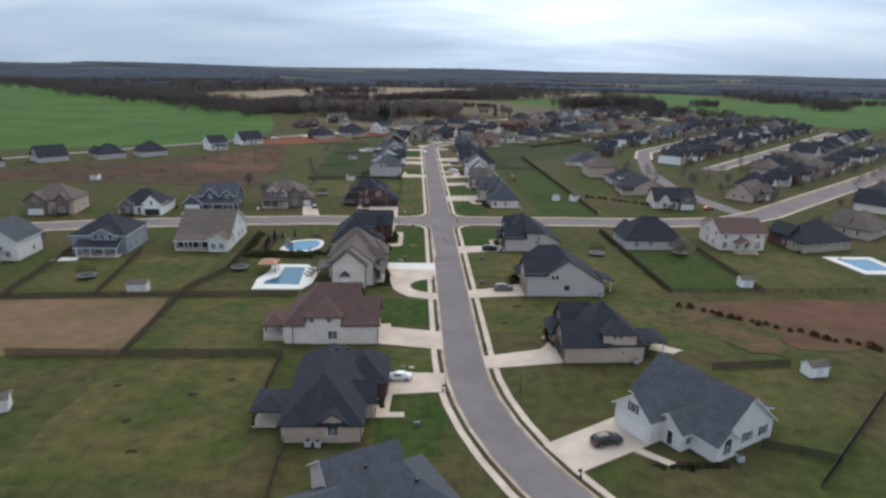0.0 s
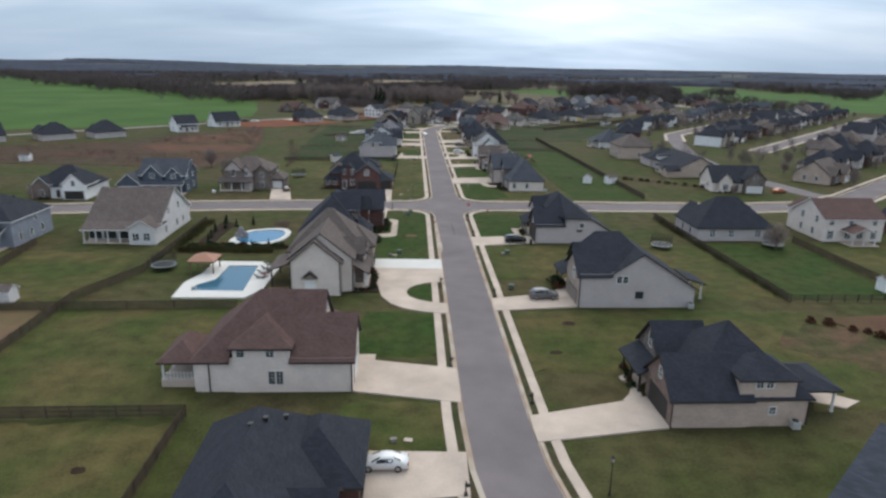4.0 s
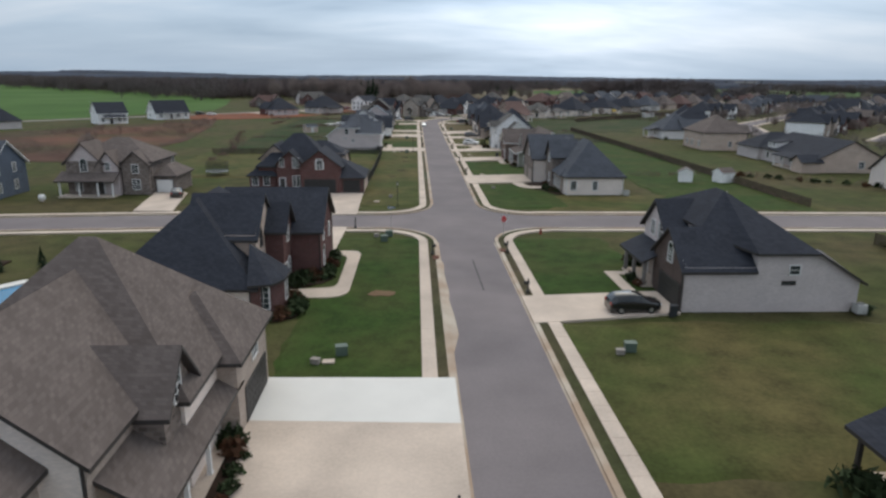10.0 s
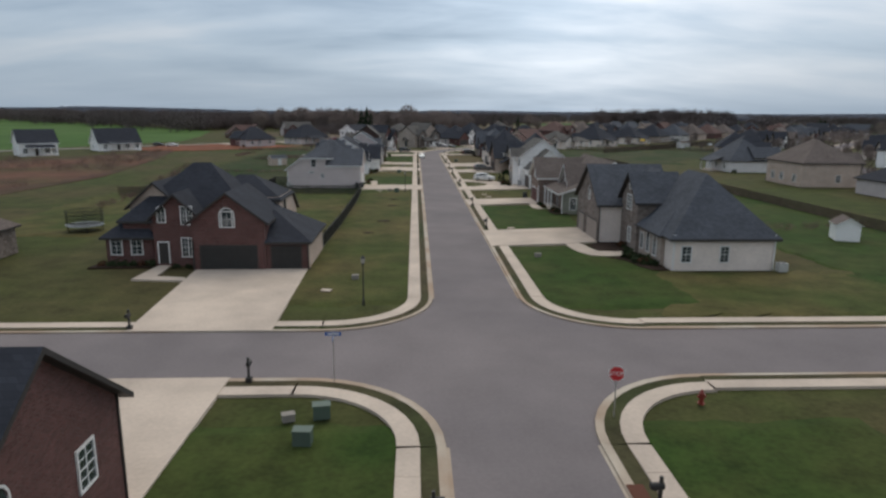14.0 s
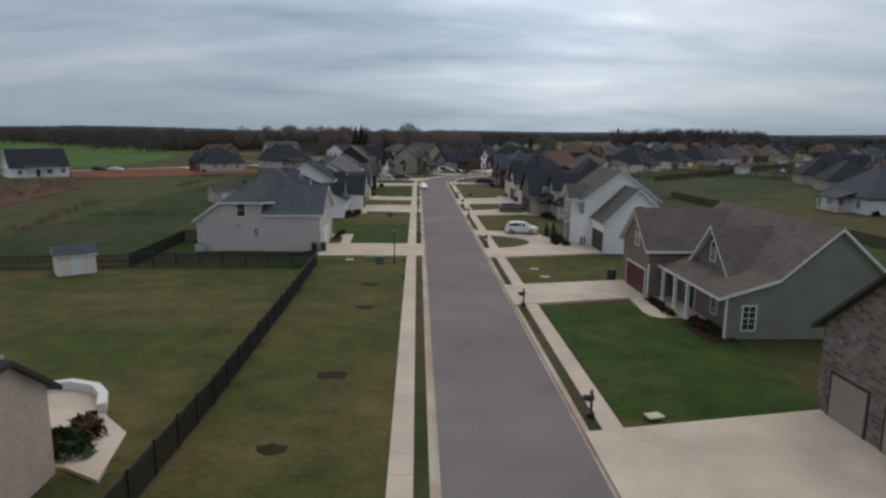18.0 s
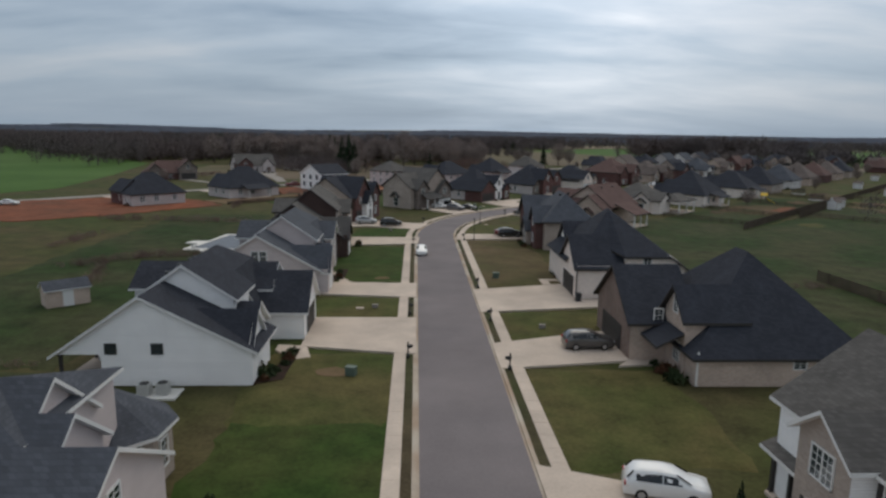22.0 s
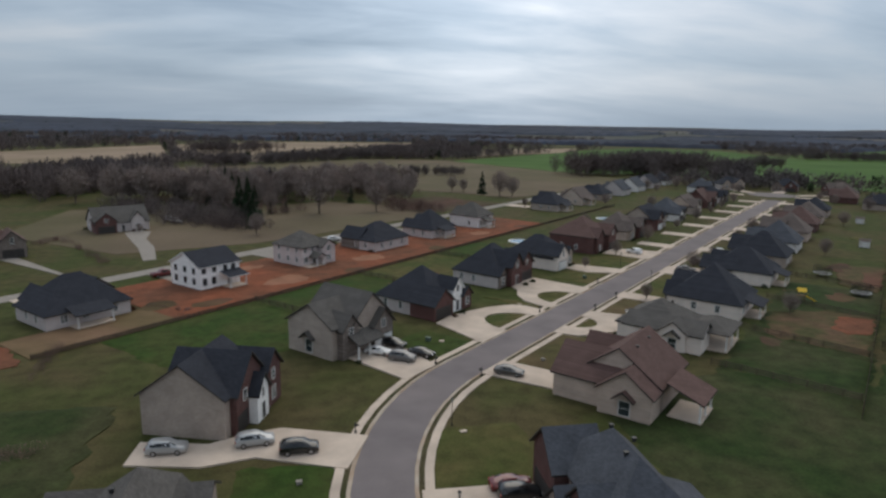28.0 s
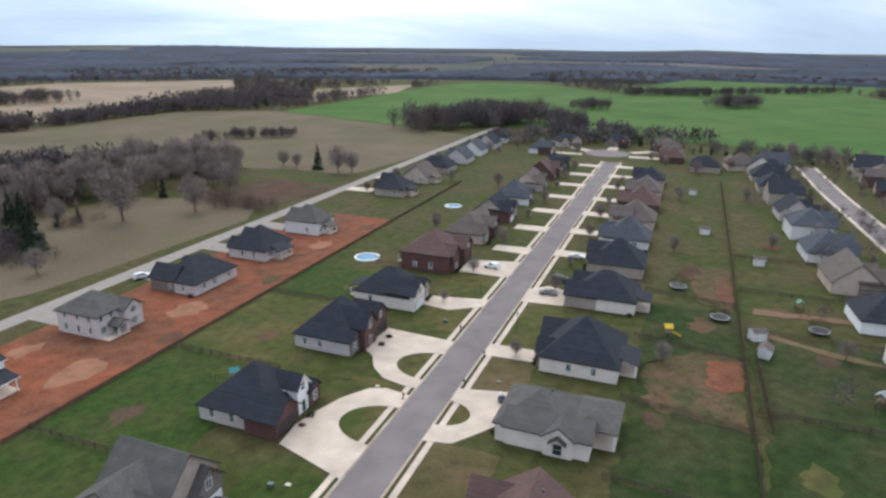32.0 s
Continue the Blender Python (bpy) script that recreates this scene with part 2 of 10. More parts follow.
MULCH = material("mulch", (0.036, 0.023, 0.017), 0.95, 0.4, 1.0, 20.0, 0.6)
ASPHALT = material("asphalt", (0.200, 0.175, 0.175), 0.9, 0.14, 0.25, 5.0, 0.2, second=(0.172, 0.152, 0.154), mixscale=0.09)
CONCRETE = material("concrete", (0.565, 0.470, 0.390), 0.9, 0.16, 0.35, 5.0, 0.15, second=(0.475, 0.395, 0.33), mixscale=0.16)
CONCRETE_NEW = material("concrete_new", (0.66, 0.64, 0.60), 0.9, 0.06, 0.4, 12.0, 0.1)
KERB = material("kerb_concrete", (0.46, 0.40, 0.33), 0.9, 0.15, 0.5, 10.0, 0.15, second=(0.36, 0.27, 0.20), mixscale=0.2)
GRAVEL = material("gravel", (0.27, 0.245, 0.22), 0.95, 0.2, 0.6, 9.0, 0.4)
WHITE = material("white_trim", (0.72, 0.71, 0.69), 0.6, 0.05, 0.8, 9.0, 0.03)
DARKTRIM = material("dark_trim", (0.035, 0.030, 0.028), 0.6, 0.12, 0.8, 9.0, 0.03)
BLACK = material("black_metal", (0.018, 0.018, 0.018), 0.5, 0.15, 1.0, 9.0, 0.05)
WOOD = material("weathered_wood", (0.17, 0.115, 0.075), 0.85, 0.25, 0.9, 14.0, 0.25)
WOOD_DARK = material("dark_fence", (0.090, 0.070, 0.052), 0.85, 0.3, 0.7, 12.0, 0.2)
BARK = material("bark", (0.115, 0.092, 0.075), 0.95, 0.25, 0.8, 9.0, 0.3)
FLOOR_WOODS = material("far_fields", (0.115, 0.100, 0.092), 0.95, 0.25, 0.004, 0.05, 0.0, second=(0.048, 0.060, 0.048), mixscale=0.002)
TWIG = material("bare_twigs", (0.250, 0.198, 0.176), 0.95, 0.25, 0.15, 2.0, 0.0, second=(0.215, 0.178, 0.162), mixscale=0.05, island=0.2)
WOODS = material("bare_woods", (0.140, 0.110, 0.102), 0.95, 0.25, 0.02, 0.4, 0.0, second=(0.112, 0.096, 0.094), mixscale=0.01, island=0.2)
# the blue haze of distance is put into the far woods' base colour
WOODS_HAZED = material("hazed_woods", (0.046, 0.056, 0.082), 0.95, 0.38, 0.006, 0.03, 0.0, second=(0.034, 0.040, 0.054), mixscale=0.004)
THICKET = material("brown_thicket", (0.20, 0.135, 0.115), 0.95, 0.25, 0.1, 2.0, 0.0, second=(0.15, 0.105, 0.09), mixscale=0.06, island=0.25)
EVERGREEN = material("evergreen", (0.022, 0.036, 0.018), 0.9, 0.3, 0.4, 3.0, 0.0, island=0.35)
SHRUB = material("shrub", (0.032, 0.045, 0.020), 0.9, 0.3, 0.8, 5.0, 0.0, island=0.35)
SHRUB_RED = material("brown_shrub", (0.085, 0.042, 0.024), 0.9, 0.3, 0.8, 5.0, 0.0, island=0.35)
SHINGLE = {
    "charcoal": courses("shingle_charcoal", (0.036, 0.039, 0.049), (0.028, 0.030, 0.038), 0.14, 0.30, 0.06, 0.15, 0.92, 0.15),
    "slate": courses("shingle_slate", (0.076, 0.082, 0.096), (0.060, 0.064, 0.076), 0.14, 0.30, 0.06, 0.15, 0.92, 0.15),
    "brown": courses("shingle_brown", (0.120, 0.076, 0.068), (0.104, 0.066, 0.059), 0.14, 0.30, 0.06, 0.15, 0.92, 0.15),
    "taupe": courses("shingle_taupe", (0.132, 0.108, 0.098), (0.116, 0.095, 0.086), 0.14, 0.30, 0.06, 0.15, 0.92, 0.15),
    "grey": courses("shingle_grey", (0.105, 0.098, 0.092), (0.082, 0.076, 0.072), 0.14, 0.30, 0.06, 0.15, 0.92, 0.15),
}
WALLS = {
    "cream": courses("cream_brick", (0.76, 0.665, 0.60), (0.72, 0.64, 0.58), 0.075, 0.22, 0.13, 0.09, stain=0.07),
    "greybrick": courses("grey_brick", (0.52, 0.465, 0.45), (0.53, 0.475, 0.455), 0.075, 0.22, 0.13, 0.10, stain=0.06),
    "redbrick": courses("red_brick", (0.116, 0.052, 0.047), (0.155, 0.118, 0.108), 0.075, 0.22, 0.12, 0.30),
    "tanbrick": courses("tan_brick", (0.50, 0.385, 0.315), (0.50, 0.43, 0.37), 0.075, 0.22, 0.13, 0.14),
    "taupebrick": courses("taupe_brick", (0.36, 0.295, 0.25), (0.42, 0.36, 0.315), 0.075, 0.22, 0.13, 0.18),
    # brown brick with the shade of a west-facing front put into its colour
    "shadedbrick": courses("shaded_brown_brick", (0.088, 0.064, 0.055), (0.115, 0.092, 0.082), 0.075, 0.22, 0.12, 0.28),
    "brownbrick": courses("brown_brick", (0.200, 0.140, 0.115), (0.265, 0.215, 0.19), 0.075, 0.22, 0.12, 0.28),
    "white": courses("white_siding", (0.90, 0.885, 0.87), (0.62, 0.61, 0.60), 0.16, 6.0, 0.06, 0.02, 0.6, 0.25, stain=0.04),
    "greysiding": courses("grey_siding", (0.57, 0.495, 0.48), (0.40, 0.35, 0.34), 0.16, 6.0, 0.06, 0.02, 0.7, 0.25, stain=0.06),
    "palesiding": courses("pale_siding", (0.70, 0.67, 0.65), (0.46, 0.44, 0.43), 0.16, 6.0, 0.06, 0.02, 0.7, 0.25, stain=0.06),
    "brownsiding": courses("brown_siding", (0.075, 0.048, 0.042), (0.045, 0.03, 0.026), 0.16, 6.0, 0.06, 0.03, 0.7, 0.25),
    "greensiding": courses("sage_siding", (0.22, 0.225, 0.185), (0.13, 0.13, 0.11), 0.16, 6.0, 0.06, 0.02, 0.7, 0.25),
    "bluesiding": courses("slate_blue_siding", (0.095, 0.115, 0.150), (0.055, 0.065, 0.085), 0.16, 6.0, 0.06, 0.02, 0.7, 0.25),
    "paleblue": courses("pale_blue_siding", (0.27, 0.29, 0.335), (0.18, 0.195, 0.225), 0.16, 6.0, 0.06, 0.02, 0.7, 0.25),
    "stone": courses("field_stone", (0.185, 0.152, 0.134), (0.215, 0.185, 0.165), 0.24, 0.42, 0.10, 0.38, 0.92, 0.5),
}


def glass_material():
    m = bpy.data.materials.new("window_glass")
    m.use_nodes = True
    b = m.node_tree.nodes["Principled BSDF"]
    b.inputs["Base Color"].default_value = (0.035, 0.045, 0.050, 1)
    b.inputs["Roughness"].default_value = 0.06
    b.inputs["Specular IOR Level"].default_value = 0.8
    return m


def plain(name, base, rough=0.5, metal=0.0, coat=0.0):
    return material(name, base, rough, 0.06, 1.2, 9.0, 0.0, metal, coat=coat)


GLASS = glass_material()

# ---- building blocks ----
GZ = 0.12   # lawns, drives and houses stand a kerb's height above the road


def mesh_of(name, verts, faces, mats, idx=None):
    me = bpy.data.meshes.new(name)
    me.from_pydata([tuple(v) for v in verts], [], [tuple(f) for f in faces])
    for m in mats:
        me.materials.append(m)
    if idx:
        me.polygons.foreach_set("material_index", idx)
    me.update()
    return me


def part(name, data, parent, label="", m=None):
    """A mesh as one part under a thing or part, in the parent's own coordinates."""
    ob = new(name, data)
    ob.parent = parent
    if m is not None:
        ob.matrix_basis = m
    if label:
        ob["label"] = label
    return ob


def thing(name, label, category, group="", m=None, kind=""):
    ob = new(name)
    ob.empty_display_size = 0.3
    if m is not None:
        ob.matrix_basis = m
    return tagged(ob, label, category, group, kind)


class Bits:
    """Collects boxes and polygons into one mesh."""

    def __init__(self):
        self.v, self.f, self.i = [], [], []

    def poly(self, pts, mat=0):
        n = len(self.v)
        self.v += [tuple(p) for p in pts]
        self.f.append(tuple(range(n, n + len(pts))))
        self.i.append(mat)

    def box(self, x0, x1, y0, y1, z0, z1, mat=0, m=None):
        n = len(self.v)
        pts = [(x, y, z) for z in (z0, z1) for x, y in ((x0, y0), (x1, y0), (x1, y1), (x0, y1))]
        if m is not None:
            pts = [tuple(m @ Vector(p)) for p in pts]
        self.v += pts
        for q in ((3, 2, 1, 0), (4, 5, 6, 7), (0, 1, 5, 4), (1, 2, 6, 5), (2, 3, 7, 6), (3, 0, 4, 7)):
            self.f.append(tuple(n + k for k in q))
            self.i.append(mat)

    def tube(self, x, y, z0, z1, r0, r1, n=8, mat=0):
        a = len(self.v)
        for z, r in ((z0, r0), (z1, r1)):
            self.v += [(x + r * math.cos(6.2832 * k / n), y + r * math.sin(6.2832 * k / n), z) for k in range(n)]
        for k in range(n):
            self.f.append((a + k, a + (k + 1) % n, a + n + (k + 1) % n, a + n + k))
            self.i.append(mat)
        self.f.append(tuple(range(a + n, a + 2 * n)))
        self.i.append(mat)

    def mesh(self, name, *mats):
        return mesh_of(name, self.v, self.f, mats, self.i)


def extruded(pts, z0, z1):
    """A flat slab from an outline."""
    n = len(pts)
    area = sum(pts[k][0] * pts[(k + 1) % n][1] - pts[(k + 1) % n][0] * pts[k][1] for k in range(n))
    if area < 0:
        pts = list(reversed(pts))
    v = [(x, y, z0) for x, y in pts] + [(x, y, z1) for x, y in pts]
    f = [tuple(range(n, 2 * n))] + [(k, (k + 1) % n, n + (k + 1) % n, n + k) for k in range(n)]
    return v, f


def slab(name, pts, z0, z1, mat, label="", category="", kind="structure", group="", skirt=0.0):
    v, f = extruded(pts, z0, z1)
    if skirt:
        n = len(pts)
        cx, cy = sum(q[0] for q in v[:n]) / n, sum(q[1] for q in v[:n]) / n
        for k in range(n):
            dx, dy = v[k][0] - cx, v[k][1] - cy
            r = math.hypot(dx, dy)
            v[k] = (v[k][0] + dx / r * skirt, v[k][1] + dy / r * skirt, z0)
    ob = new(name, mesh_of(name, v, f, [mat]))
    return tagged(ob, label, category, group, kind)


def offset_line(line, d):
    """A line shifted to its right by d."""
    res = []
    for k, (x, y) in enumerate(line):
        a, b = line[max(0, k - 1)], line[min(len(line) - 1, k + 1)]
        tx, ty = b[0] - a[0], b[1] - a[1]
        n = math.hypot(tx, ty)
        res.append((x + d * ty / n, y - d * tx / n))
    return res


def ribbon(name, line, d0, d1, z0, z1, mat, label="", category="", kind="structure", group=""):
    """A band along a line between two offsets, with its sides."""
    a, b = offset_line(line, d0), offset_line(line, d1)
    n = len(line)
    v = [(x, y, z1) for x, y in a] + [(x, y, z1) for x, y in b] + [(x, y, z0) for x, y in a] + [(x, y, z0) for x, y in b]
    f = []
    for k in range(n - 1):
        f += [(k, n + k, n + k + 1, k + 1), (2 * n + k, k, k + 1, 2 * n + k + 1), (n + k, 3 * n + k, 3 * n + k + 1, n + k + 1)]
    f += [(0, 2 * n, 3 * n, n), (n - 1, 2 * n - 1, 4 * n - 1, 3 * n - 1)]
    ob = new(name, mesh_of(name, v, f, [mat]))
    return tagged(ob, label, category, group, kind)


# ---- streets: each has a frame whose y runs along the road and whose x goes to its right ----
def street(ox, oy, turn):
    return pose(ox, oy, 0, 0, 0, turn)


MAIN = street(0, 0, 0)
EAST = street(0, 433, -45)

# ---- houses ----
def roof_polys(kind, x0, x1, y0, y1, e, p, o):
    """The top faces of a roof, with its overhang. kind: gx, gy ridge along x or y; hip; s+x .. shed falling that way."""
    ow, oe, os, on = o if isinstance(o, tuple) else (o, o, o, o)
    X0, X1, Y0, Y1 = x0 - ow, x1 + oe, y0 - os, y1 + on
    o = 0.45 if isinstance(o, tuple) else o
    ez = e - o * p
    cx, cy = (x0 + x1) / 2, (y0 + y1) / 2
    if kind == "gx":
        r = e + (y1 - y0) / 2 * p
        return [[(X0, Y0, ez), (X1, Y0, ez), (X1, cy, r), (X0, cy, r)], [(X1, Y1, ez), (X0, Y1, ez), (X0, cy, r), (X1, cy, r)]]
    if kind == "gy":
        r = e + (x1 - x0) / 2 * p
        return [[(X0, Y1, ez), (X0, Y0, ez), (cx, Y0, r), (cx, Y1, r)], [(X1, Y0, ez), (X1, Y1, ez), (cx, Y1, r), (cx, Y0, r)]]
    if kind == "hip":
        w, d = X1 - X0, Y1 - Y0
        h = min(w, d) / 2
        r = ez + h * p
        if w >= d:
            a, b = (X0 + h, cy, r), (X1 - h, cy, r)
            return [[(X0, Y0, ez), (X1, Y0, ez), b, a], [(X1, Y1, ez), (X0, Y1, ez), a, b], [(X0, Y1, ez), (X0, Y0, ez), a], [(X1, Y0, ez), (X1, Y1, ez), b]]
        a, b = (cx, Y0 + h, r), (cx, Y1 - h, r)
        return [[(X0, Y1, ez), (X0, Y0, ez), a, b], [(X1, Y0, ez), (X1, Y1, ez), b, a], [(X0, Y0, ez), (X1, Y0, ez), a], [(X1, Y1, ez), (X0, Y1, ez), b]]
    d = {"s+x": (1, 0), "s-x": (-1, 0), "s+y": (0, 1), "s-y": (0, -1)}[kind]

    def z(x, y):
        return ez + p * ((X1 - x) * (d[0] > 0) + (x - X0) * (d[0] < 0) + (Y1 - y) * (d[1] > 0) + (y - Y0) * (d[1] < 0))
    return [[(x, y, z(x, y)) for x, y in ((X0, Y0), (X1, Y0), (X1, Y1), (X0, Y1))]]


def roof_mesh(kind, x0, x1, y0, y1, e, p, o, shingle, trim, thick=0.22):
    return roof_from(roof_polys(kind, x0, x1, y0, y1, e, p, o), shingle, trim, thick)


def roof_from(polys, shingle, trim, thick=0.22):
    """A roof with thickness from its top faces; the edges take the trim."""
    keys, verts = {}, []

    def vid(q):
        k = tuple(round(c, 4) for c in q)
        if k not in keys:
            keys[k] = len(verts)
            verts.append(q)
        return keys[k]
    faces = [[vid(q) for q in poly] for poly in polys]
    n = len(verts)
    count = {}
    for f in faces:
        for a, b in zip(f, f[1:] + f[:1]):
            count[(a, b)] = 1
    out_f, idx = [tuple(f) for f in faces], [0] * len(faces)
    verts += [(x, y, z - thick) for x, y, z in verts]
    for f in faces:
        out_f.append(tuple(n + k for k in reversed(f)))
        idx.append(1)
    for a, b in count:
        if (b, a) not in count:
            out_f.append((b, a, n + a, n + b))
            idx.append(1)
    return mesh_of("roof", verts, out_f, [shingle, trim], idx)


def wall_mesh(kind, x0, x1, y0, y1, z0, e, p, mat, gable=None, base=None, back=None):
    """Walls of one block up to its eaves, with gable ends; a plinth in another material where base is given."""
    b = Bits()
    zb = z0 + 0.35 if base else z0
    pts = [(x0, y0), (x1, y0), (x1, y1), (x0, y1)]
    for k in range(4):
        (ax, ay), (bx, by) = pts[k], pts[(k + 1) % 4]
        b.poly([(ax, ay, zb), (bx, by, zb), (bx, by, e), (ax, ay, e)])
        if base:
            b.poly([(ax, ay, z0), (bx, by, z0), (bx, by, zb), (ax, ay, zb)], 2)
    cx, cy = (x0 + x1) / 2, (y0 + y1) / 2
    if kind == "gx":
        r = e + (y1 - y0) / 2 * p - 0.12
        b.poly([(x1, y0, e), (x1, y1, e), (x1, cy, r)], 1)
        b.poly([(x0, y1, e), (x0, y0, e), (x0, cy, r)], 1)
    elif kind == "gy":
        r = e + (x1 - x0) / 2 * p - 0.12
        b.poly([(x0, y0, e), (x1, y0, e), (cx, y0, r)], 1)
        b.poly([(x1, y1, e), (x0, y1, e), (cx, y1, r)], 1)
    elif kind[0] == "s":
        h = p * ((x1 - x0) if kind[2] == "x" else (y1 - y0)) - 0.1
        if kind == "s+x":
            b.poly([(x0, y0, e), (x1, y0, e), (x0, y0, e + h)], 1)
            b.poly([(x1, y1, e), (x0, y1, e), (x0, y1, e + h)], 1)
            b.poly([(x0, y1, e), (x0, y0, e), (x0, y0, e + h), (x0, y1, e + h)], 1)
        elif kind == "s-x":
            b.poly([(x0, y0, e), (x1, y0, e), (x1, y0, e + h)], 1)
            b.poly([(x1, y1, e), (x0, y1, e), (x1, y1, e + h)], 1)
            b.poly([(x1, y0, e), (x1, y1, e), (x1, y1, e + h), (x1, y0, e + h)], 1)
        elif kind == "s+y":
            b.poly([(x1, y0, e), (x1, y1, e), (x1, y0, e + h)], 1)
            b.poly([(x0, y1, e), (x0, y0, e), (x0, y0, e + h)], 1)
            b.poly([(x0, y0, e), (x1, y0, e), (x1, y0, e + h), (x0, y0, e + h)], 1)
        else:
            b.poly([(x1, y0, e), (x1, y1, e), (x1, y1, e + h)], 1)
            b.poly([(x0, y1, e), (x0, y0, e), (x0, y1, e + h)], 1)
            b.poly([(x1, y1, e), (x0, y1, e), (x0, y1, e + h), (x1, y1, e + h)], 1)
    return b.mesh("wall", mat, gable or mat, base or mat)


FACES = {"S": 0.0, "E": 90.0, "N": 180.0, "W": -90.0}
WIN_CACHE = {}


def window_meshes(w, h, style, trim):
    """Frame, pane and bars of a window, seen from outside along +y; origin at the sill's middle on the wall face."""
    key = (round(w, 2), round(h, 2), style, trim.name)
    if key in WIN_CACHE:
        return WIN_CACHE[key]
    t = 0.09
    fr = Bits()
    arch = style == "arch"
    fr.box(-w / 2 - t, -w / 2, -0.07, 0.05, -t, h)
    fr.box(w / 2, w / 2 + t, -0.07, 0.05, -t, h)
    fr.box(-w / 2 - t, w / 2 + t, -0.07, 0.05, -t, 0)
    if arch:
        for k in range(8):
            a0, a1 = math.pi * k / 8, math.pi * (k + 1) / 8
            r0, r1 = w / 2, w / 2 + t
            fr.poly([(r0 * math.cos(a0), -0.07, h + r0 * math.sin(a0)), (r1 * math.cos(a0), -0.07, h + r1 * math.sin(a0)), (r1 * math.cos(a1), -0.07, h + r1 * math.sin(a1)), (r0 * math.cos(a1), -0.07, h + r0 * math.sin(a1))])
    else:
        fr.box(-w / 2 - t, w / 2 + t, -0.07, 0.05, h, h + t)
    ba = Bits()
    ba.box(-w / 2, w / 2, -0.045, 0.03, h * 0.5 - 0.025, h * 0.5 + 0.025)
    cols = {"single": 2, "arch": 2, "plain": 1}.get(style, 4)
    for k in range(1, cols):
        x = -w / 2 + w * k / cols
        g = 0.05 if style == "double" and k == 2 else 0.018
        ba.box(x - g, x + g, -0.045, 0.03, 0, h)
    if style != "plain":
        for q in (0.25, 0.75):
            ba.box(-w / 2, w / 2, -0.042, 0.03, h * q - 0.014, h * q + 0.014)
    pa = Bits()
    pts = [(-w / 2, -0.025, 0), (w / 2, -0.025, 0)]
    pts += [(w / 2 * math.cos(math.pi * k / 8), -0.025, h + w / 2 * math.sin(math.pi * k / 8)) for k in range(9)] if arch else [(w / 2, -0.025, h), (-w / 2, -0.025, h)]
    pa.poly(pts)
    WIN_CACHE[key] = (fr.mesh("window_frame", trim), pa.mesh("pane", GLASS), ba.mesh("glazing_bar", trim))
    return WIN_CACHE[key]


def face_pose(face, x, y, z):
    return pose(x, y, z, 0, 0, FACES[face])


def garage_mesh(w, h, mat):
    key = ("garage", w, h, mat.name)
    if key in WIN_CACHE:
        return WIN_CACHE[key]
    b = Bits()
    rows = 4
    for r in range(rows):
        b.box(-w / 2, w / 2, -0.04, 0.02, h * r / rows + 0.012, h * (r + 1) / rows - 0.012)
        n = max(4, round(w / 0.62))
        for k in range(n):
            x = -w / 2 + w * (k + 0.5) / n
            b.box(x - 0.24, x + 0.24, -0.06, 0.0, h * r / rows + 0.11, h * (r + 1) / rows - 0.11)
    b.box(-w / 2, w / 2, -0.03, 0.02, 0, h)
    WIN_CACHE[key] = b.mesh("garage_door", mat)
    return WIN_CACHE[key]


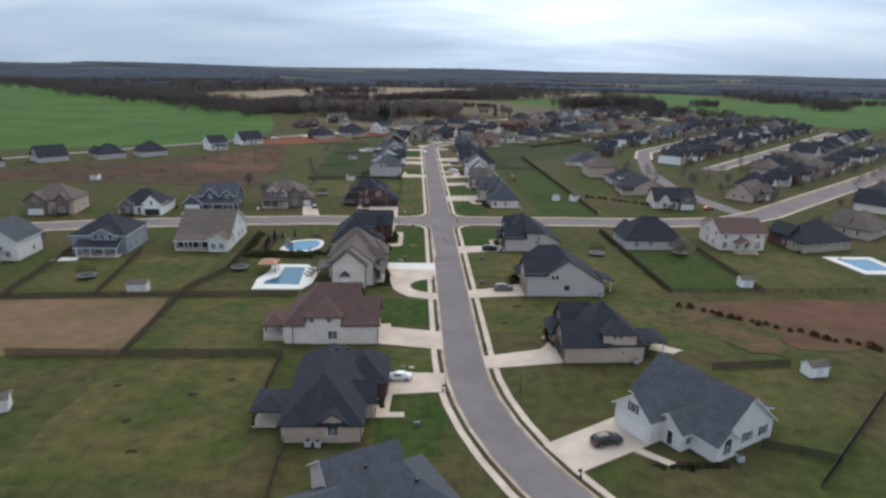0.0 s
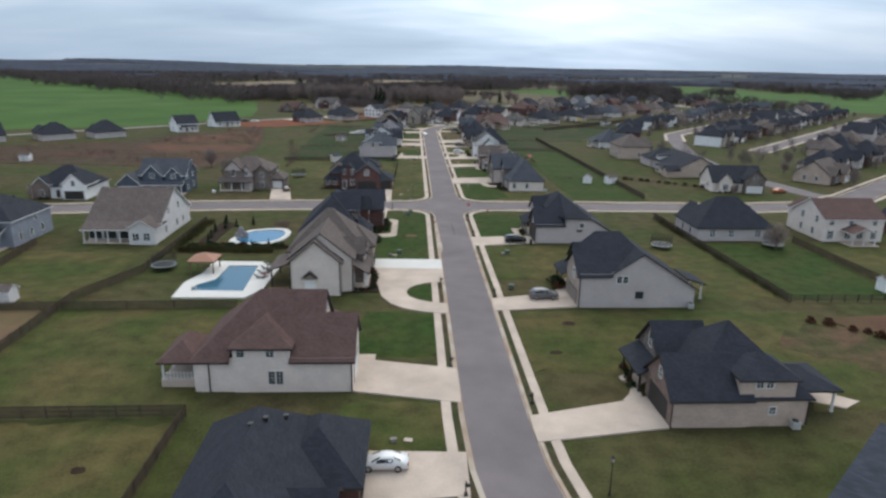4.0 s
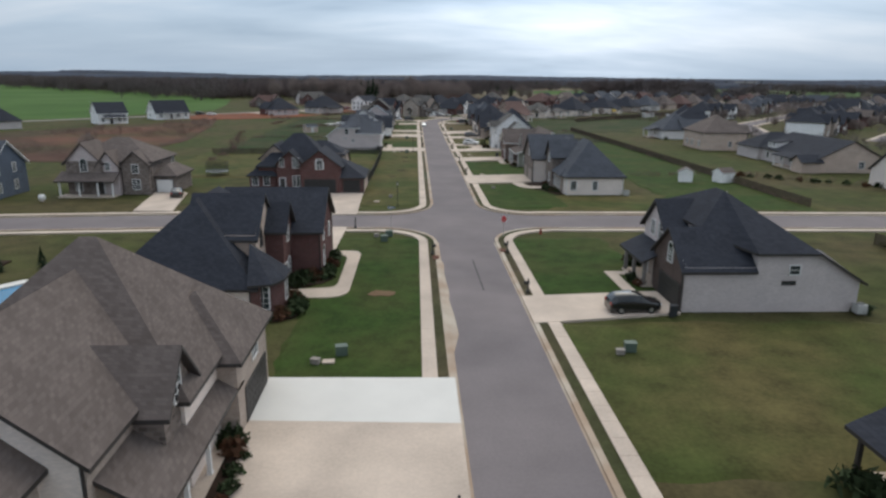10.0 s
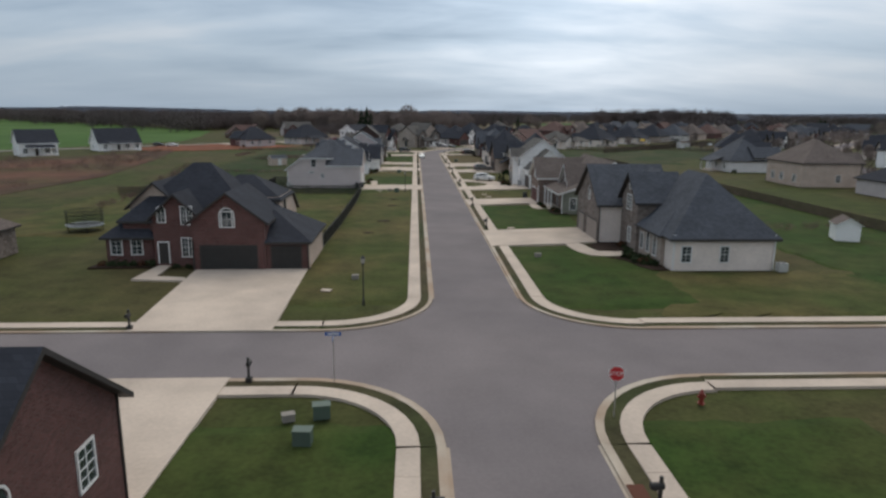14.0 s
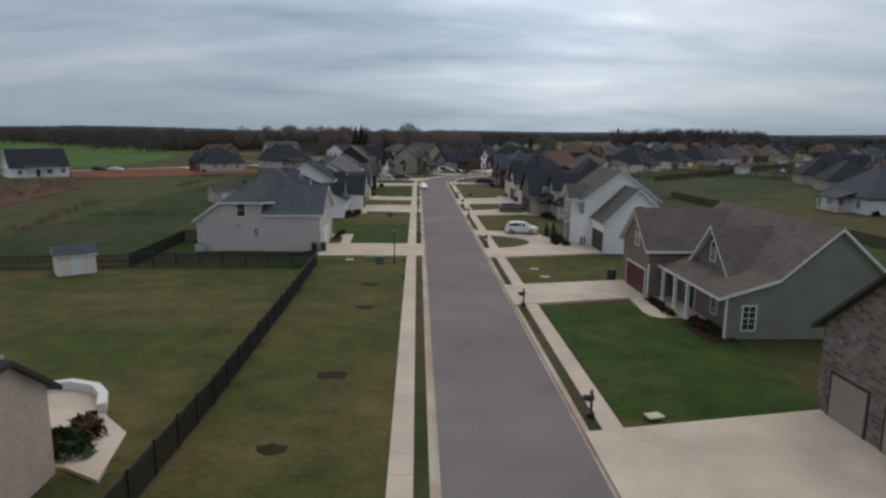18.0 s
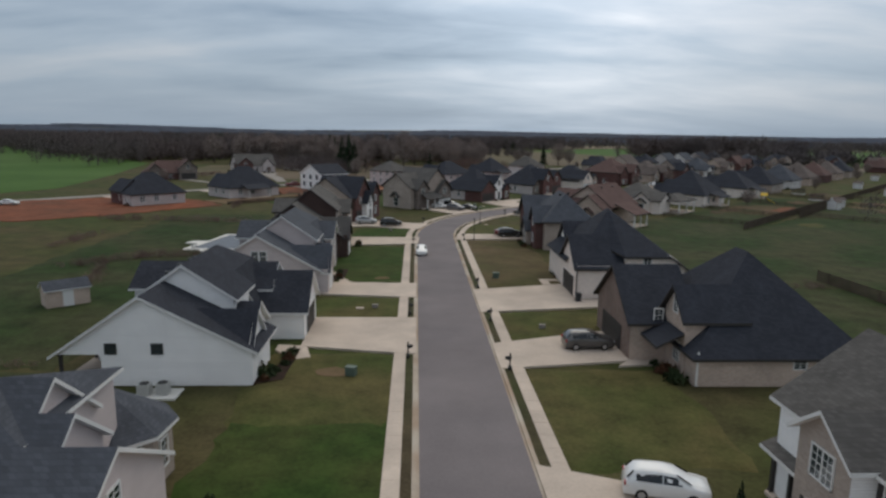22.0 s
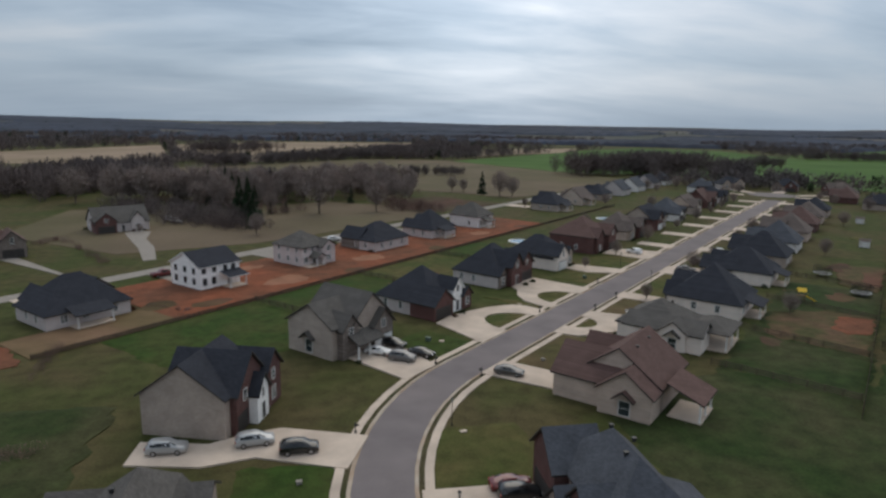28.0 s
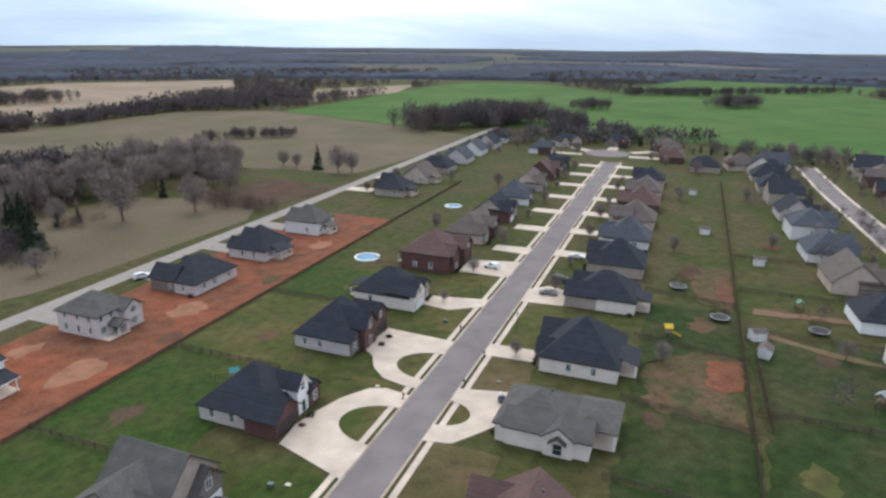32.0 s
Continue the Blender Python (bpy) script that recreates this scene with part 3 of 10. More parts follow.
class House:
    """A house in a street's frame. Blocks are given by their outline in that frame; z from its own floor."""

    def __init__(self, label, fr, x, y, wall="cream", shingle="charcoal", trim=None, turn=0.0, group="", category="house", base_z=GZ):
        self.root = thing("house", label, category, group, fr @ pose(x, y, base_z, 0, 0, turn))
        self.ox, self.oy = x, y
        self.wall, self.shingle, self.trim = WALLS[wall], SHINGLE[shingle], trim or DARKTRIM
        self.turned = turn != 0.0

    def loc(self, x, y):
        return (x, y) if self.turned else (x - self.ox, y - self.oy)

    def block(self, x0, x1, y0, y1, eave=3.0, kind="hip", pitch=0.7, over=0.45, wall=None, gable=None, shingle=None, trim=None, z0=-0.1, base=None):
        (x0, y0), (x1, y1) = self.loc(x0, y0), self.loc(x1, y1)
        x0, x1, y0, y1 = min(x0, x1), max(x0, x1), min(y0, y1), max(y0, y1)
        w = WALLS[wall] if wall else self.wall
        part("wall", wall_mesh(kind, x0, x1, y0, y1, z0, eave - 0.02, pitch, w, WALLS[gable] if gable else None, WALLS[base] if base else None), self.root)
        part("roof", roof_mesh(kind, x0, x1, y0, y1, eave, pitch, over, SHINGLE[shingle] if shingle else self.shingle, trim or self.trim), self.root)
        return self

    def roof(self, x0, x1, y0, y1, eave, kind, pitch=0.4, over=0.3, shingle=None, trim=None):
        (x0, y0), (x1, y1) = self.loc(x0, y0), self.loc(x1, y1)
        part("roof", roof_mesh(kind, x0, x1, y0, y1, eave, pitch, over, SHINGLE[shingle] if shingle else self.shingle, trim or self.trim), self.root)
        return self

    def faces(self, polys, shingle=None, trim=None):
        """A roof given by its top faces, corner by corner."""
        res = [[(*self.loc(x, y), z) for x, y, z in poly] for poly in polys]
        part("roof", roof_from(res, SHINGLE[shingle] if shingle else self.shingle, trim or self.trim), self.root)
        return self

    def walls(self, x0, x1, y0, y1, eave, kind="hip", pitch=0.7, wall=None):
        (x0, y0), (x1, y1) = self.loc(x0, y0), self.loc(x1, y1)
        part("wall", wall_mesh(kind, x0, x1, y0, y1, -0.1, eave - 0.02, pitch, WALLS[wall] if wall else self.wall), self.root)
        return self

    def gable_wall(self, pts, y, wall=None):
        """A wall facing south with a free outline of (x, z), closed down to the ground."""
        b = Bits()
        out = [(self.loc(x, y)[0], self.loc(x, y)[1], z) for x, z in pts]
        x0, x1, yy = out[0][0], out[-1][0], out[0][1]
        b.poly([(x0, yy, -0.1), (x1, yy, -0.1)] + out[::-1])
        b.poly([(x1, yy + 0.2, -0.1), (x0, yy + 0.2, -0.1)] + [(x, yy + 0.2, z) for x, _, z in out])
        part("wall", b.mesh("wall", WALLS[wall] if wall else self.wall), self.root)
        return self

    def win(self, face, x, y, z, w=1.0, h=1.5, style="single", trim=None, shutters=None):
        x, y = self.loc(x, y)
        frm, pane, bars = window_meshes(w, h, style, trim or WHITE)
        wi = part("window", frm, self.root, "", face_pose(face, x, y, z))
        part("pane", pane, wi)
        part("glazing_bar", bars, wi)
        if shutters:
            for s in (-1, 1):
                b = Bits()
                b.box(-0.19, 0.19, -0.05, 0.0, -0.03, h + 0.03)
                for k in range(7):
                    b.box(-0.15, 0.15, -0.06, -0.04, 0.08 + k * h / 7, 0.15 + k * h / 7)
                part("shutter", b.mesh("shutter", shutters), wi, "", pose(s * (w / 2 + 0.3), 0, 0))
        return self

    def garage(self, face, x, y, w=4.9, h=2.15, mat=None):
        x, y = self.loc(x, y)
        g = part("garage_door", garage_mesh(w, h, mat or WHITE), self.root, "", face_pose(face, x, y, 0))
        b = Bits()
        b.box(-w / 2 - 0.13, -w / 2, -0.05, 0.02, 0, h + 0.13)
        b.box(w / 2, w / 2 + 0.13, -0.05, 0.02, 0, h + 0.13)
        b.box(-w / 2, w / 2, -0.05, 0.02, h, h + 0.13)
        part("door_frame", b.mesh("door_frame", self.trim), g)
        return self

    def door(self, face, x, y, z=0.15, mat=None, h=2.1):
        x, y = self.loc(x, y)
        b = Bits()
        b.box(-0.46, 0.46, -0.05, 0.0, 0, h)
        for u in (-0.22, 0.22):
            b.box(u - 0.15, u + 0.15, -0.065, -0.04, 0.15, 0.9)
            b.box(u - 0.15, u + 0.15, -0.065, -0.04, 1.05, h - 0.15)
        d = part("door", b.mesh("door", mat or DARKTRIM), self.root, "", face_pose(face, x, y, z))
        f = Bits()
        f.box(-0.58, -0.46, -0.08, 0.0, 0, h + 0.1)
        f.box(0.46, 0.58, -0.08, 0.0, 0, h + 0.1)
        f.box(-0.46, 0.46, -0.08, 0.0, h, h + 0.1)
        part("door_frame", f.mesh("door_frame", WHITE), d)
        return self

    def posts(self, pts, h=2.6, mat=None, r=0.11, z=0.0):
        b = Bits()
        b.box(-r, r, -r, r, 0, h)
        b.box(-r - 0.05, r + 0.05, -r - 0.05, r + 0.05, 0, 0.22)
        b.box(-r - 0.05, r + 0.05, -r - 0.05, r + 0.05, h - 0.16, h)
        me = b.mesh("post", mat or WHITE)
        for x, y in pts:
            x, y = self.loc(x, y)
            part("post", me, self.root, "", pose(x, y, z))
        return self

    def deck(self, x0, x1, y0, y1, z=0.12, mat=None):
        (x0, y0), (x1, y1) = self.loc(x0, y0), self.loc(x1, y1)
        b = Bits()
        b.box(min(x0, x1), max(x0, x1), min(y0, y1), max(y0, y1), -0.1, z)
        part("porch_floor", b.mesh("porch_floor", mat or CONCRETE), self.root)
        return self

    def vents(self, pts):
        b = Bits()
        b.box(-0.16, 0.16, -0.16, 0.16, -0.25, 0.14)
        b.box(-0.22, 0.22, -0.22, 0.22, 0.14, 0.19)
        me = b.mesh("roof_vent", BLACK)
        for x, y, z in pts:
            x, y = self.loc(x, y)
            part("roof_vent", me, self.root, "", pose(x, y, z))
        return self

    def pipes(self, pts, mat=None, h=3.0):
        """Downpipes at corners, from the eaves to the ground."""
        b = Bits()
        b.box(-0.06, 0.06, -0.06, 0.06, 0, h)
        b.box(-0.06, 0.18, -0.06, 0.06, 0, 0.08)
        me = b.mesh("downpipe", mat or self.trim)
        for x, y in pts:
            x, y = self.loc(x, y)
            part("downpipe", me, self.root, "", pose(x, y, 0))
        return self

    def clad(self, face, x, pts, wall):
        """A facing of another material on a wall that looks east or west, by its outline of (y, z)."""
        q = 0.012 if face == "E" else -0.012
        out = [(*self.loc(x + q, y), z) for y, z in pts]
        b = Bits()
        area = sum(out[k][1] * out[(k + 1) % len(out)][2] - out[(k + 1) % len(out)][1] * out[k][2] for k in range(len(out)))
        b.poly(out if (area > 0) == (face == "E") else out[::-1])
        part("facing", b.mesh("facing", WALLS[wall]), self.root)
        return self

    def bay(self, pts, eave, apex, wall, over=0.4):
        """A many-sided bay under a tent roof; pts run counter-clockwise."""
        b = Bits()
        loc = [self.loc(x, y) for x, y in pts]
        for (ax, ay), (bx, by) in zip(loc, loc[1:] + loc[:1]):
            b.poly([(ax, ay, -0.1), (bx, by, -0.1), (bx, by, eave), (ax, ay, eave)])
        part("wall", b.mesh("wall", WALLS[wall]), self.root)
        cx, cy = sum(p[0] for p in pts) / len(pts), sum(p[1] for p in pts) / len(pts)
        rim = []
        for x, y in pts:
            d = math.hypot(x - cx, y - cy)
            rim.append((cx + (x - cx) * (d + over) / d, cy + (y - cy) * (d + over) / d, eave - 0.15))
        return self.faces([[p, q, apex] for p, q in zip(rim, rim[1:] + rim[:1])])

    def stepped(self, xs, xm, xu, xo, y0, y1, ya, e0, e1, e2, top, yw, pw, wall=None, back=False):
        """A body whose south wall steps up from a low eave (xs to xm) to a high one (xm to xu), and falls along a clipped hip to xo; a gabled wing as deep as yw lies under the low eave. back: behind the wing the body ends where the wing's ridge meets its roof."""
        q = 1 if xo > xs else -1
        self.gable_wall([(xs, e0 - 0.3), (xm, e0 - 0.3), (xm, e1), (xu, e1), (xo, e2)], y0, wall)
        if not back:
            self.walls(min(xs, xo) + 0.02, max(xs, xo) - 0.02, y0 + 0.05, y1, min(e0, e2), "hip", 0.7, wall)
        b = Bits()
        b.poly([(*self.loc(xm, y0), e0), (*self.loc(xm, y0), e1), (*self.loc(xm, ya), top), (*self.loc(xm, ya), e0)])
        part("wall", b.mesh("wall", WALLS[wall] if wall else self.wall), self.root)
        s, n, yn = y0 - 0.42, y1 + 0.42, max(y1 - (ya - y0), ya + 0.2)
        w, o, m = xs - 0.42 * q, xo + 0.5 * q, xm - 0.25 * q
        fall = (top - e0 + 0.28) / abs(w - m)
        yr, zr = (y0 + yw) / 2, e0 + (yw - y0) / 2 * pw
        d = (top - zr + 0.3) / fall
        t, tn = (m, ya, top), (m, yn, top)
        low, mid = (m - 1.3 * q, y0 + 2.4, e0 + 2.4 * pw - 0.35), (m - d * q, yr + 0.4, zr - 0.3)
        if back:
            w, ew = mid[0], zr - 0.3
            side = w + 0.4 * q
            self.walls(min(xm, xo) + 0.02, max(xm, xo) - 0.02, y0 + 0.05, y1 - 0.02, e2, "hip", 0.7, wall)
            b = Bits()
            for pts in ([(side, yr, -0.1), (side, y1, -0.1), (side, y1, ew), (side, yr, ew)], [(side, y1, -0.1), (xo, y1, -0.1), (xo, y1, e2 - 0.3), (side, y1, ew)]):
                b.poly([(*self.loc(x, y), z) for x, y, z in (pts if q < 0 else pts[::-1])])
            part("wall", b.mesh("wall", WALLS[wall] if wall else self.wall), self.root)
        else:
            ew = e0 - 0.28
        polys = [[(m, s, e1 - 0.22), (xu, s, e1 - 0.22), t], [(xu, s, e1 - 0.22), (o, s, e2 - 0.3), (o, n, e2 - 0.3), tn, t],
                 [(o, n, e2 - 0.3), (w, n, ew), tn], [(w, n, ew), mid, t, tn] if back else [(w, n, ew), (w, yr + 0.4, ew), mid, t, tn],
                 [(m, s, e1 - 0.22), t, low], [low, t, mid]]
        self.faces(polys)
        self.block(min(xs, xm), max(xs, xm), y0 + 0.04, yw, e0 - 0.05, "gx", pw, over=(0.0, 0.4, 0.35, 0.4) if q < 0 else (0.4, 0.0, 0.35, 0.4), wall=wall)
        return self

# ---- ground, roads, kerbs, pavements ----
def ground_sheet():
    """One sheet of country that reaches the horizon; it rises gently into low hills far off."""
    n = 60
    xs = [math.copysign(abs(u) ** 2.2, u) * 4600 for u in np.linspace(-1, 1, n)]
    v, f = [], []
    for j in range(n):
        for i in range(n):
            x, y = xs[i], xs[j] + 350
            r = math.hypot(x, y - 350)
            k = max(0.0, min(1.0, (r - 1200) / 2600))
            z = k * (20 * noise.noise((x / 900, y / 900, 0.3)) + 3 + 5 * k)
            v.append((x, y, z - 0.03))
    for j in range(n - 1):
        for i in range(n - 1):
            a = j * n + i
            f.append((a, a + 1, a + n + 1, a + n))
    far = [int(math.hypot(v[q[0]][0], v[q[0]][1] - 350) > 1150) for q in f]
    return tagged(new("ground", mesh_of("ground", v, f, [GRASS, FLOOR_WOODS], far)), "rough grass and open country to the horizon", "ground", "", "structure")


ground_sheet()

START = [(84 - 84 * math.cos(radians(a)), 108 - 84 * math.sin(radians(a))) for a in range(55, 0, -5)]
BEND = [(55 - 55 * math.cos(radians(a)), 410.2 + 55 * math.sin(radians(a))) for a in range(0, 46, 5)]
FAR_END = [(16.11 + d * 0.70711, 449.1 + d * 0.70711) for d in (60, 120, 180, 240, 300)]
CENTRE = START + [(0, y) for y in range(110, 411, 10)] + BEND[1:] + FAR_END
CY, CH = 217.65, 4.1
CROSS_W = [(-3.4, CY), (-40, CY), (-75, CY - 3), (-110, CY - 8), (-150, CY - 18), (-190, CY - 32)]
CROSS_E = [(3.4, CY), (40, CY), (80, CY - 0.5), (104, CY + 3), (122, CY + 14), (150, CY + 38), (200, CY + 80), (262, CY + 134), (330, CY + 195)]
SIDE_N = [(116, CY + 10), (112, CY + 22), (106, CY + 60), (112, CY + 110), (126, CY + 160)]
ribbon("road", CENTRE, -3.62, 3.62, -0.3, 0.024, ASPHALT, "worn grey asphalt residential street", "road")
ribbon("road", CROSS_W, -CH, CH, -0.3, 0.020, ASPHALT, "grey asphalt side street", "road")
ribbon("road", CROSS_E, -CH, CH, -0.3, 0.020, ASPHALT, "grey asphalt side street", "road")
ribbon("road", SIDE_N, -3.8, 3.8, -0.3, 0.017, ASPHALT, "grey asphalt side street", "road")
RC = 8.0
for sx in (-1, 1):
    for sy in (-1, 1):
        kx, ky = sx * 3.6, CY + sy * CH
        ccx, ccy = kx + sx * RC, ky + sy * RC
        curve = [(ccx - sx * RC * math.cos(radians(a)), ccy - sy * RC * math.sin(radians(a))) for a in range(0, 91, 9)]
        slab("road", curve + [(kx - sx * 0.3, ky - sy * 0.3)], -0.3, 0.022, ASPHALT, "rounded asphalt corner of the crossing", "road")
        d = sx * sy
        line = [(kx, ky + sy * (RC + 0.01))] + curve + [(kx + sx * (RC + 0.01), ky)]
        o1, o2, o3 = (0.43, 1.20, 2.28) if sy < 0 else (0.30, 0.96, 2.04)
        ribbon("kerb", line, 0.0, -o1 * d, -0.2, 0.13, KERB, "pale concrete kerb round the corner", "kerb")
        ribbon("verge", line, -o1 * d, -o2 * d, -0.2, 0.105, VERGE, "thin strip of turf behind the kerb", "verge")
        ribbon("pavement", line, -o2 * d, -o3 * d, -0.2, 0.15, CONCRETE, "pale concrete footpath round the corner", "pavement")
LOW, HIGH = CY - CH - RC, CY + CH + RC
BEFORE = START + [(0, y) for y in range(110, 200, 10)] + [(0, LOW)]
AFTER = [(0, HIGH)] + [(0, y) for y in range(240, 411, 10)] + BEND[1:] + FAR_END
PATHS = []
for line in (BEFORE, AFTER):
    kerb, turf, walkside = (4.03, 4.80, 5.88) if line is BEFORE else (3.90, 4.56, 5.64)
    for s in (-1, 1):
        ribbon("gutter", line, s * 3.44, s * 3.61, -0.3, 0.034, KERB, "stained concrete gutter along the road", "gutter")
        ribbon("kerb", line, s * 3.6, s * kerb, -0.2, 0.13, KERB, "pale concrete kerb along the street", "kerb")
        ribbon("verge", line, s * kerb, s * turf, -0.2, 0.105, VERGE, "thin strip of brown turf behind the kerb", "verge")
        PATHS.append(ribbon("pavement", line, s * turf, s * walkside, -0.2, 0.135, CONCRETE, "pale concrete footpath", "pavement"))
for line, sgn in ((CROSS_W, -1), (CROSS_E, 1)):
    cut = [(sgn * (3.6 + RC), CY)] + line[1:]
    for s in (-1, 1):
        o1, o2, o3 = (0.43, 1.20, 2.28) if s < 0 else (0.30, 0.96, 2.04)
        ribbon("kerb", cut, s * CH, s * (CH + o1), -0.2, 0.13, KERB, "pale concrete kerb along the side street", "kerb")
        ribbon("verge", cut, s * (CH + o1), s * (CH + o2), -0.2, 0.105, VERGE, "thin strip of turf behind the kerb", "verge")
        ribbon("pavement", cut, s * (CH + o2), s * (CH + o3), -0.2, 0.15, CONCRETE, "pale concrete footpath", "pavement")


COUNTS = {}


def step_up(kind, base, n):
    """A small lift from sheet to sheet, so that no two lie in one plane."""
    COUNTS[kind] = COUNTS.get(kind, 0) + 1
    return base + 0.004 * (COUNTS[kind] % n)


def pave(name, fr, pts, mat, top, label, category, bottom=-0.2, skirt=0.0):
    """A flat sheet of paving or turf given in a street's frame."""
    return slab(name, [tuple((fr @ Vector((x, y, 0)))[:2]) for x, y in pts], bottom, top, mat, label, category, skirt=skirt)


def rect(x0, x1, y0, y1):
    return [(x0, y0), (x1, y0), (x1, y1), (x0, y1)]


def drive(fr, pts, mat=None, label="pale concrete driveway from the street to the garage"):
    return pave("driveway", fr, pts, mat or CONCRETE, step_up("drive", 0.162, 6), label, "driveway")


def ragged(pts, size, seed):
    """The outline with its sides broken up, as turf fades from one state to another."""
    rg, res = random.Random(seed), []
    for (ax, ay), (bx, by) in zip(pts, pts[1:] + pts[:1]):
        n = max(1, round(math.hypot(bx - ax, by - ay) / 1.3))
        wave = [size * noise.noise((ax * 0.3 + k * 0.45, ay * 0.3, seed)) + rg.uniform(-0.35, 0.35) * size for k in range(n)]
        res += [(ax + (bx - ax) * k / n + wave[k], ay + (by - ay) * k / n + wave[-k]) for k in range(n)]
    return res


def lawn(fr, pts, mat, label):
    if len(pts) == 4:
        pts = ragged(pts, 1.2 if "back" in label or "side" in label else 0.7, len(label) + COUNTS.get("lawn", 0))
    return pave("lawn", fr, pts, mat, step_up("lawn", 0.07, 11), label, "lawn", -0.05, 1.2)

# ---- the houses along the first street, west side ----
def house_w0():
    h = House("house with a grey-blue gable roof beside the first bend", MAIN, -16, 62, "greysiding", "slate", WHITE, 26)
    h.block(-1.2, 8.2, 1.5, 11.6, 3.3, "gx", 0.74)
    h.block(3, 12.3, -5, 7.5, 3.1, "hip", 0.70)
    h.block(-8, -1, -4, 6.8, 3.1, "gx", 0.6)
    h.vents([(3.5, 4.6, 5.8), (7.6, -1, 6.2)])


def house_w1():
    h = House("single-storey peach brick house with charcoal hip roofs", MAIN, -21, 92, "tanbrick", "charcoal")
    h.block(-28, -16.6, 82, 104, 3.2, "hip", 0.85)
    h.block(-21, -13.6, 94.5, 104.2, 3.1, "hip", 0.8, wall="redbrick")
    h.block(-22.6, -18.6, 81.9, 87, 3.3, "gy", 0.75)
    h.block(-20, -15.2, 88.5, 93.5, 3.1, "gx", 0.8)
    h.roof(-33, -28, 86, 92.5, 2.8, "hip", 0.5)
    h.posts([(-32.8, 86.3), (-28.3, 86.3), (-32.8, 92.2)], 2.7, BLACK)
    h.deck(-33, -28, 86, 92.5)
    h.win("S", -20.6, 81.9, 1.1, 1.5, 1.3, "arch")
    h.garage("E", -13.6, 99.3, 5.0, 2.2, DARKTRIM)
    h.win("E", -15.2, 91, 0.8, 1.4, 1.6, "double")
    h.door("E", -16.6, 87.2)
    h.vents([(-21.5, 97, 7.6), (-20, 98, 7.2), (-22.4, 95.5, 7.9)])
    h.pipes([(-28, 81.9), (-16.6, 81.9)])


def house_w2():
    h = House("cream brick house with a brown shingle hip roof", MAIN, -25, 121, "cream", "brown")
    h.walls(-34, -21, 115.9, 128.9, 4.2)
    h.walls(-22, -19.8, 115.92, 128.88, 4.2, "gx", 0.92)

    def z(y):
        return 4.2 + 0.92 * (min(y, 244.8 - y) - 115.9)
    s, r, n = 115.45, 122.4, 129.35
    h.faces([[(-34.45, s, z(s)), (-29.9, s, z(s)), (-29.9, 116.5, z(116.5)), (-19.4, 116.5, z(116.5)), (-19.4, r, z(r)), (-27.4, r, z(r))],
             [(-34.45, n, z(n)), (-34.45, s, z(s)), (-27.4, r, z(r))], [(-19.4, n, z(n)), (-34.45, n, z(n)), (-27.4, r, z(r)), (-19.4, r, z(r))]])
    h.block(-23.2, -16, 115.78, 124.6, 4.2, "gx", 0.88, over=(0.0, 0.4, 0.4, 0.4))
    h.block(-29.5, -23.1, 115.74, 123, 5.8, "hip", 0.72, over=0.42)
    h.block(-22, -18, 124, 130, 4.0, "hip", 0.8)
    h.roof(-38.2, -34, 117, 124, 3.4, "hip", 0.75)
    h.posts([(-38, 117.3), (-34.4, 117.3), (-38, 123.7), (-38, 120.5)], 2.4, None, 0.11, 0.9)
    h.deck(-38.2, -34, 117, 124, 0.9)
    for k in range(9):
        h.posts([(-37.6 + 0.4 * k, 117.2)], 0.9, WHITE, 0.03, 0.9)
    h.win("S", -28.6, 115.74, 4.35, 0.85, 1.25)
    h.win("S", -25.3, 115.74, 4.35, 0.85, 1.25)
    h.win("S", -25.2, 115.74, 0.95, 0.75, 1.6)
    h.win("S", -24.3, 115.74, 0.95, 0.75, 1.6)
    h.garage("E", -16, 120.2, 5.0, 2.3, WHITE)
    h.win("E", -16, 120.2, 4.3, 1.2, 1.3, "double")
    h.win("E", -18, 127.5, 1.0, 1.4, 1.5, "double")
    h.pipes([(-16.1, 115.7), (-32.3, 115.82)], None, 4.0)


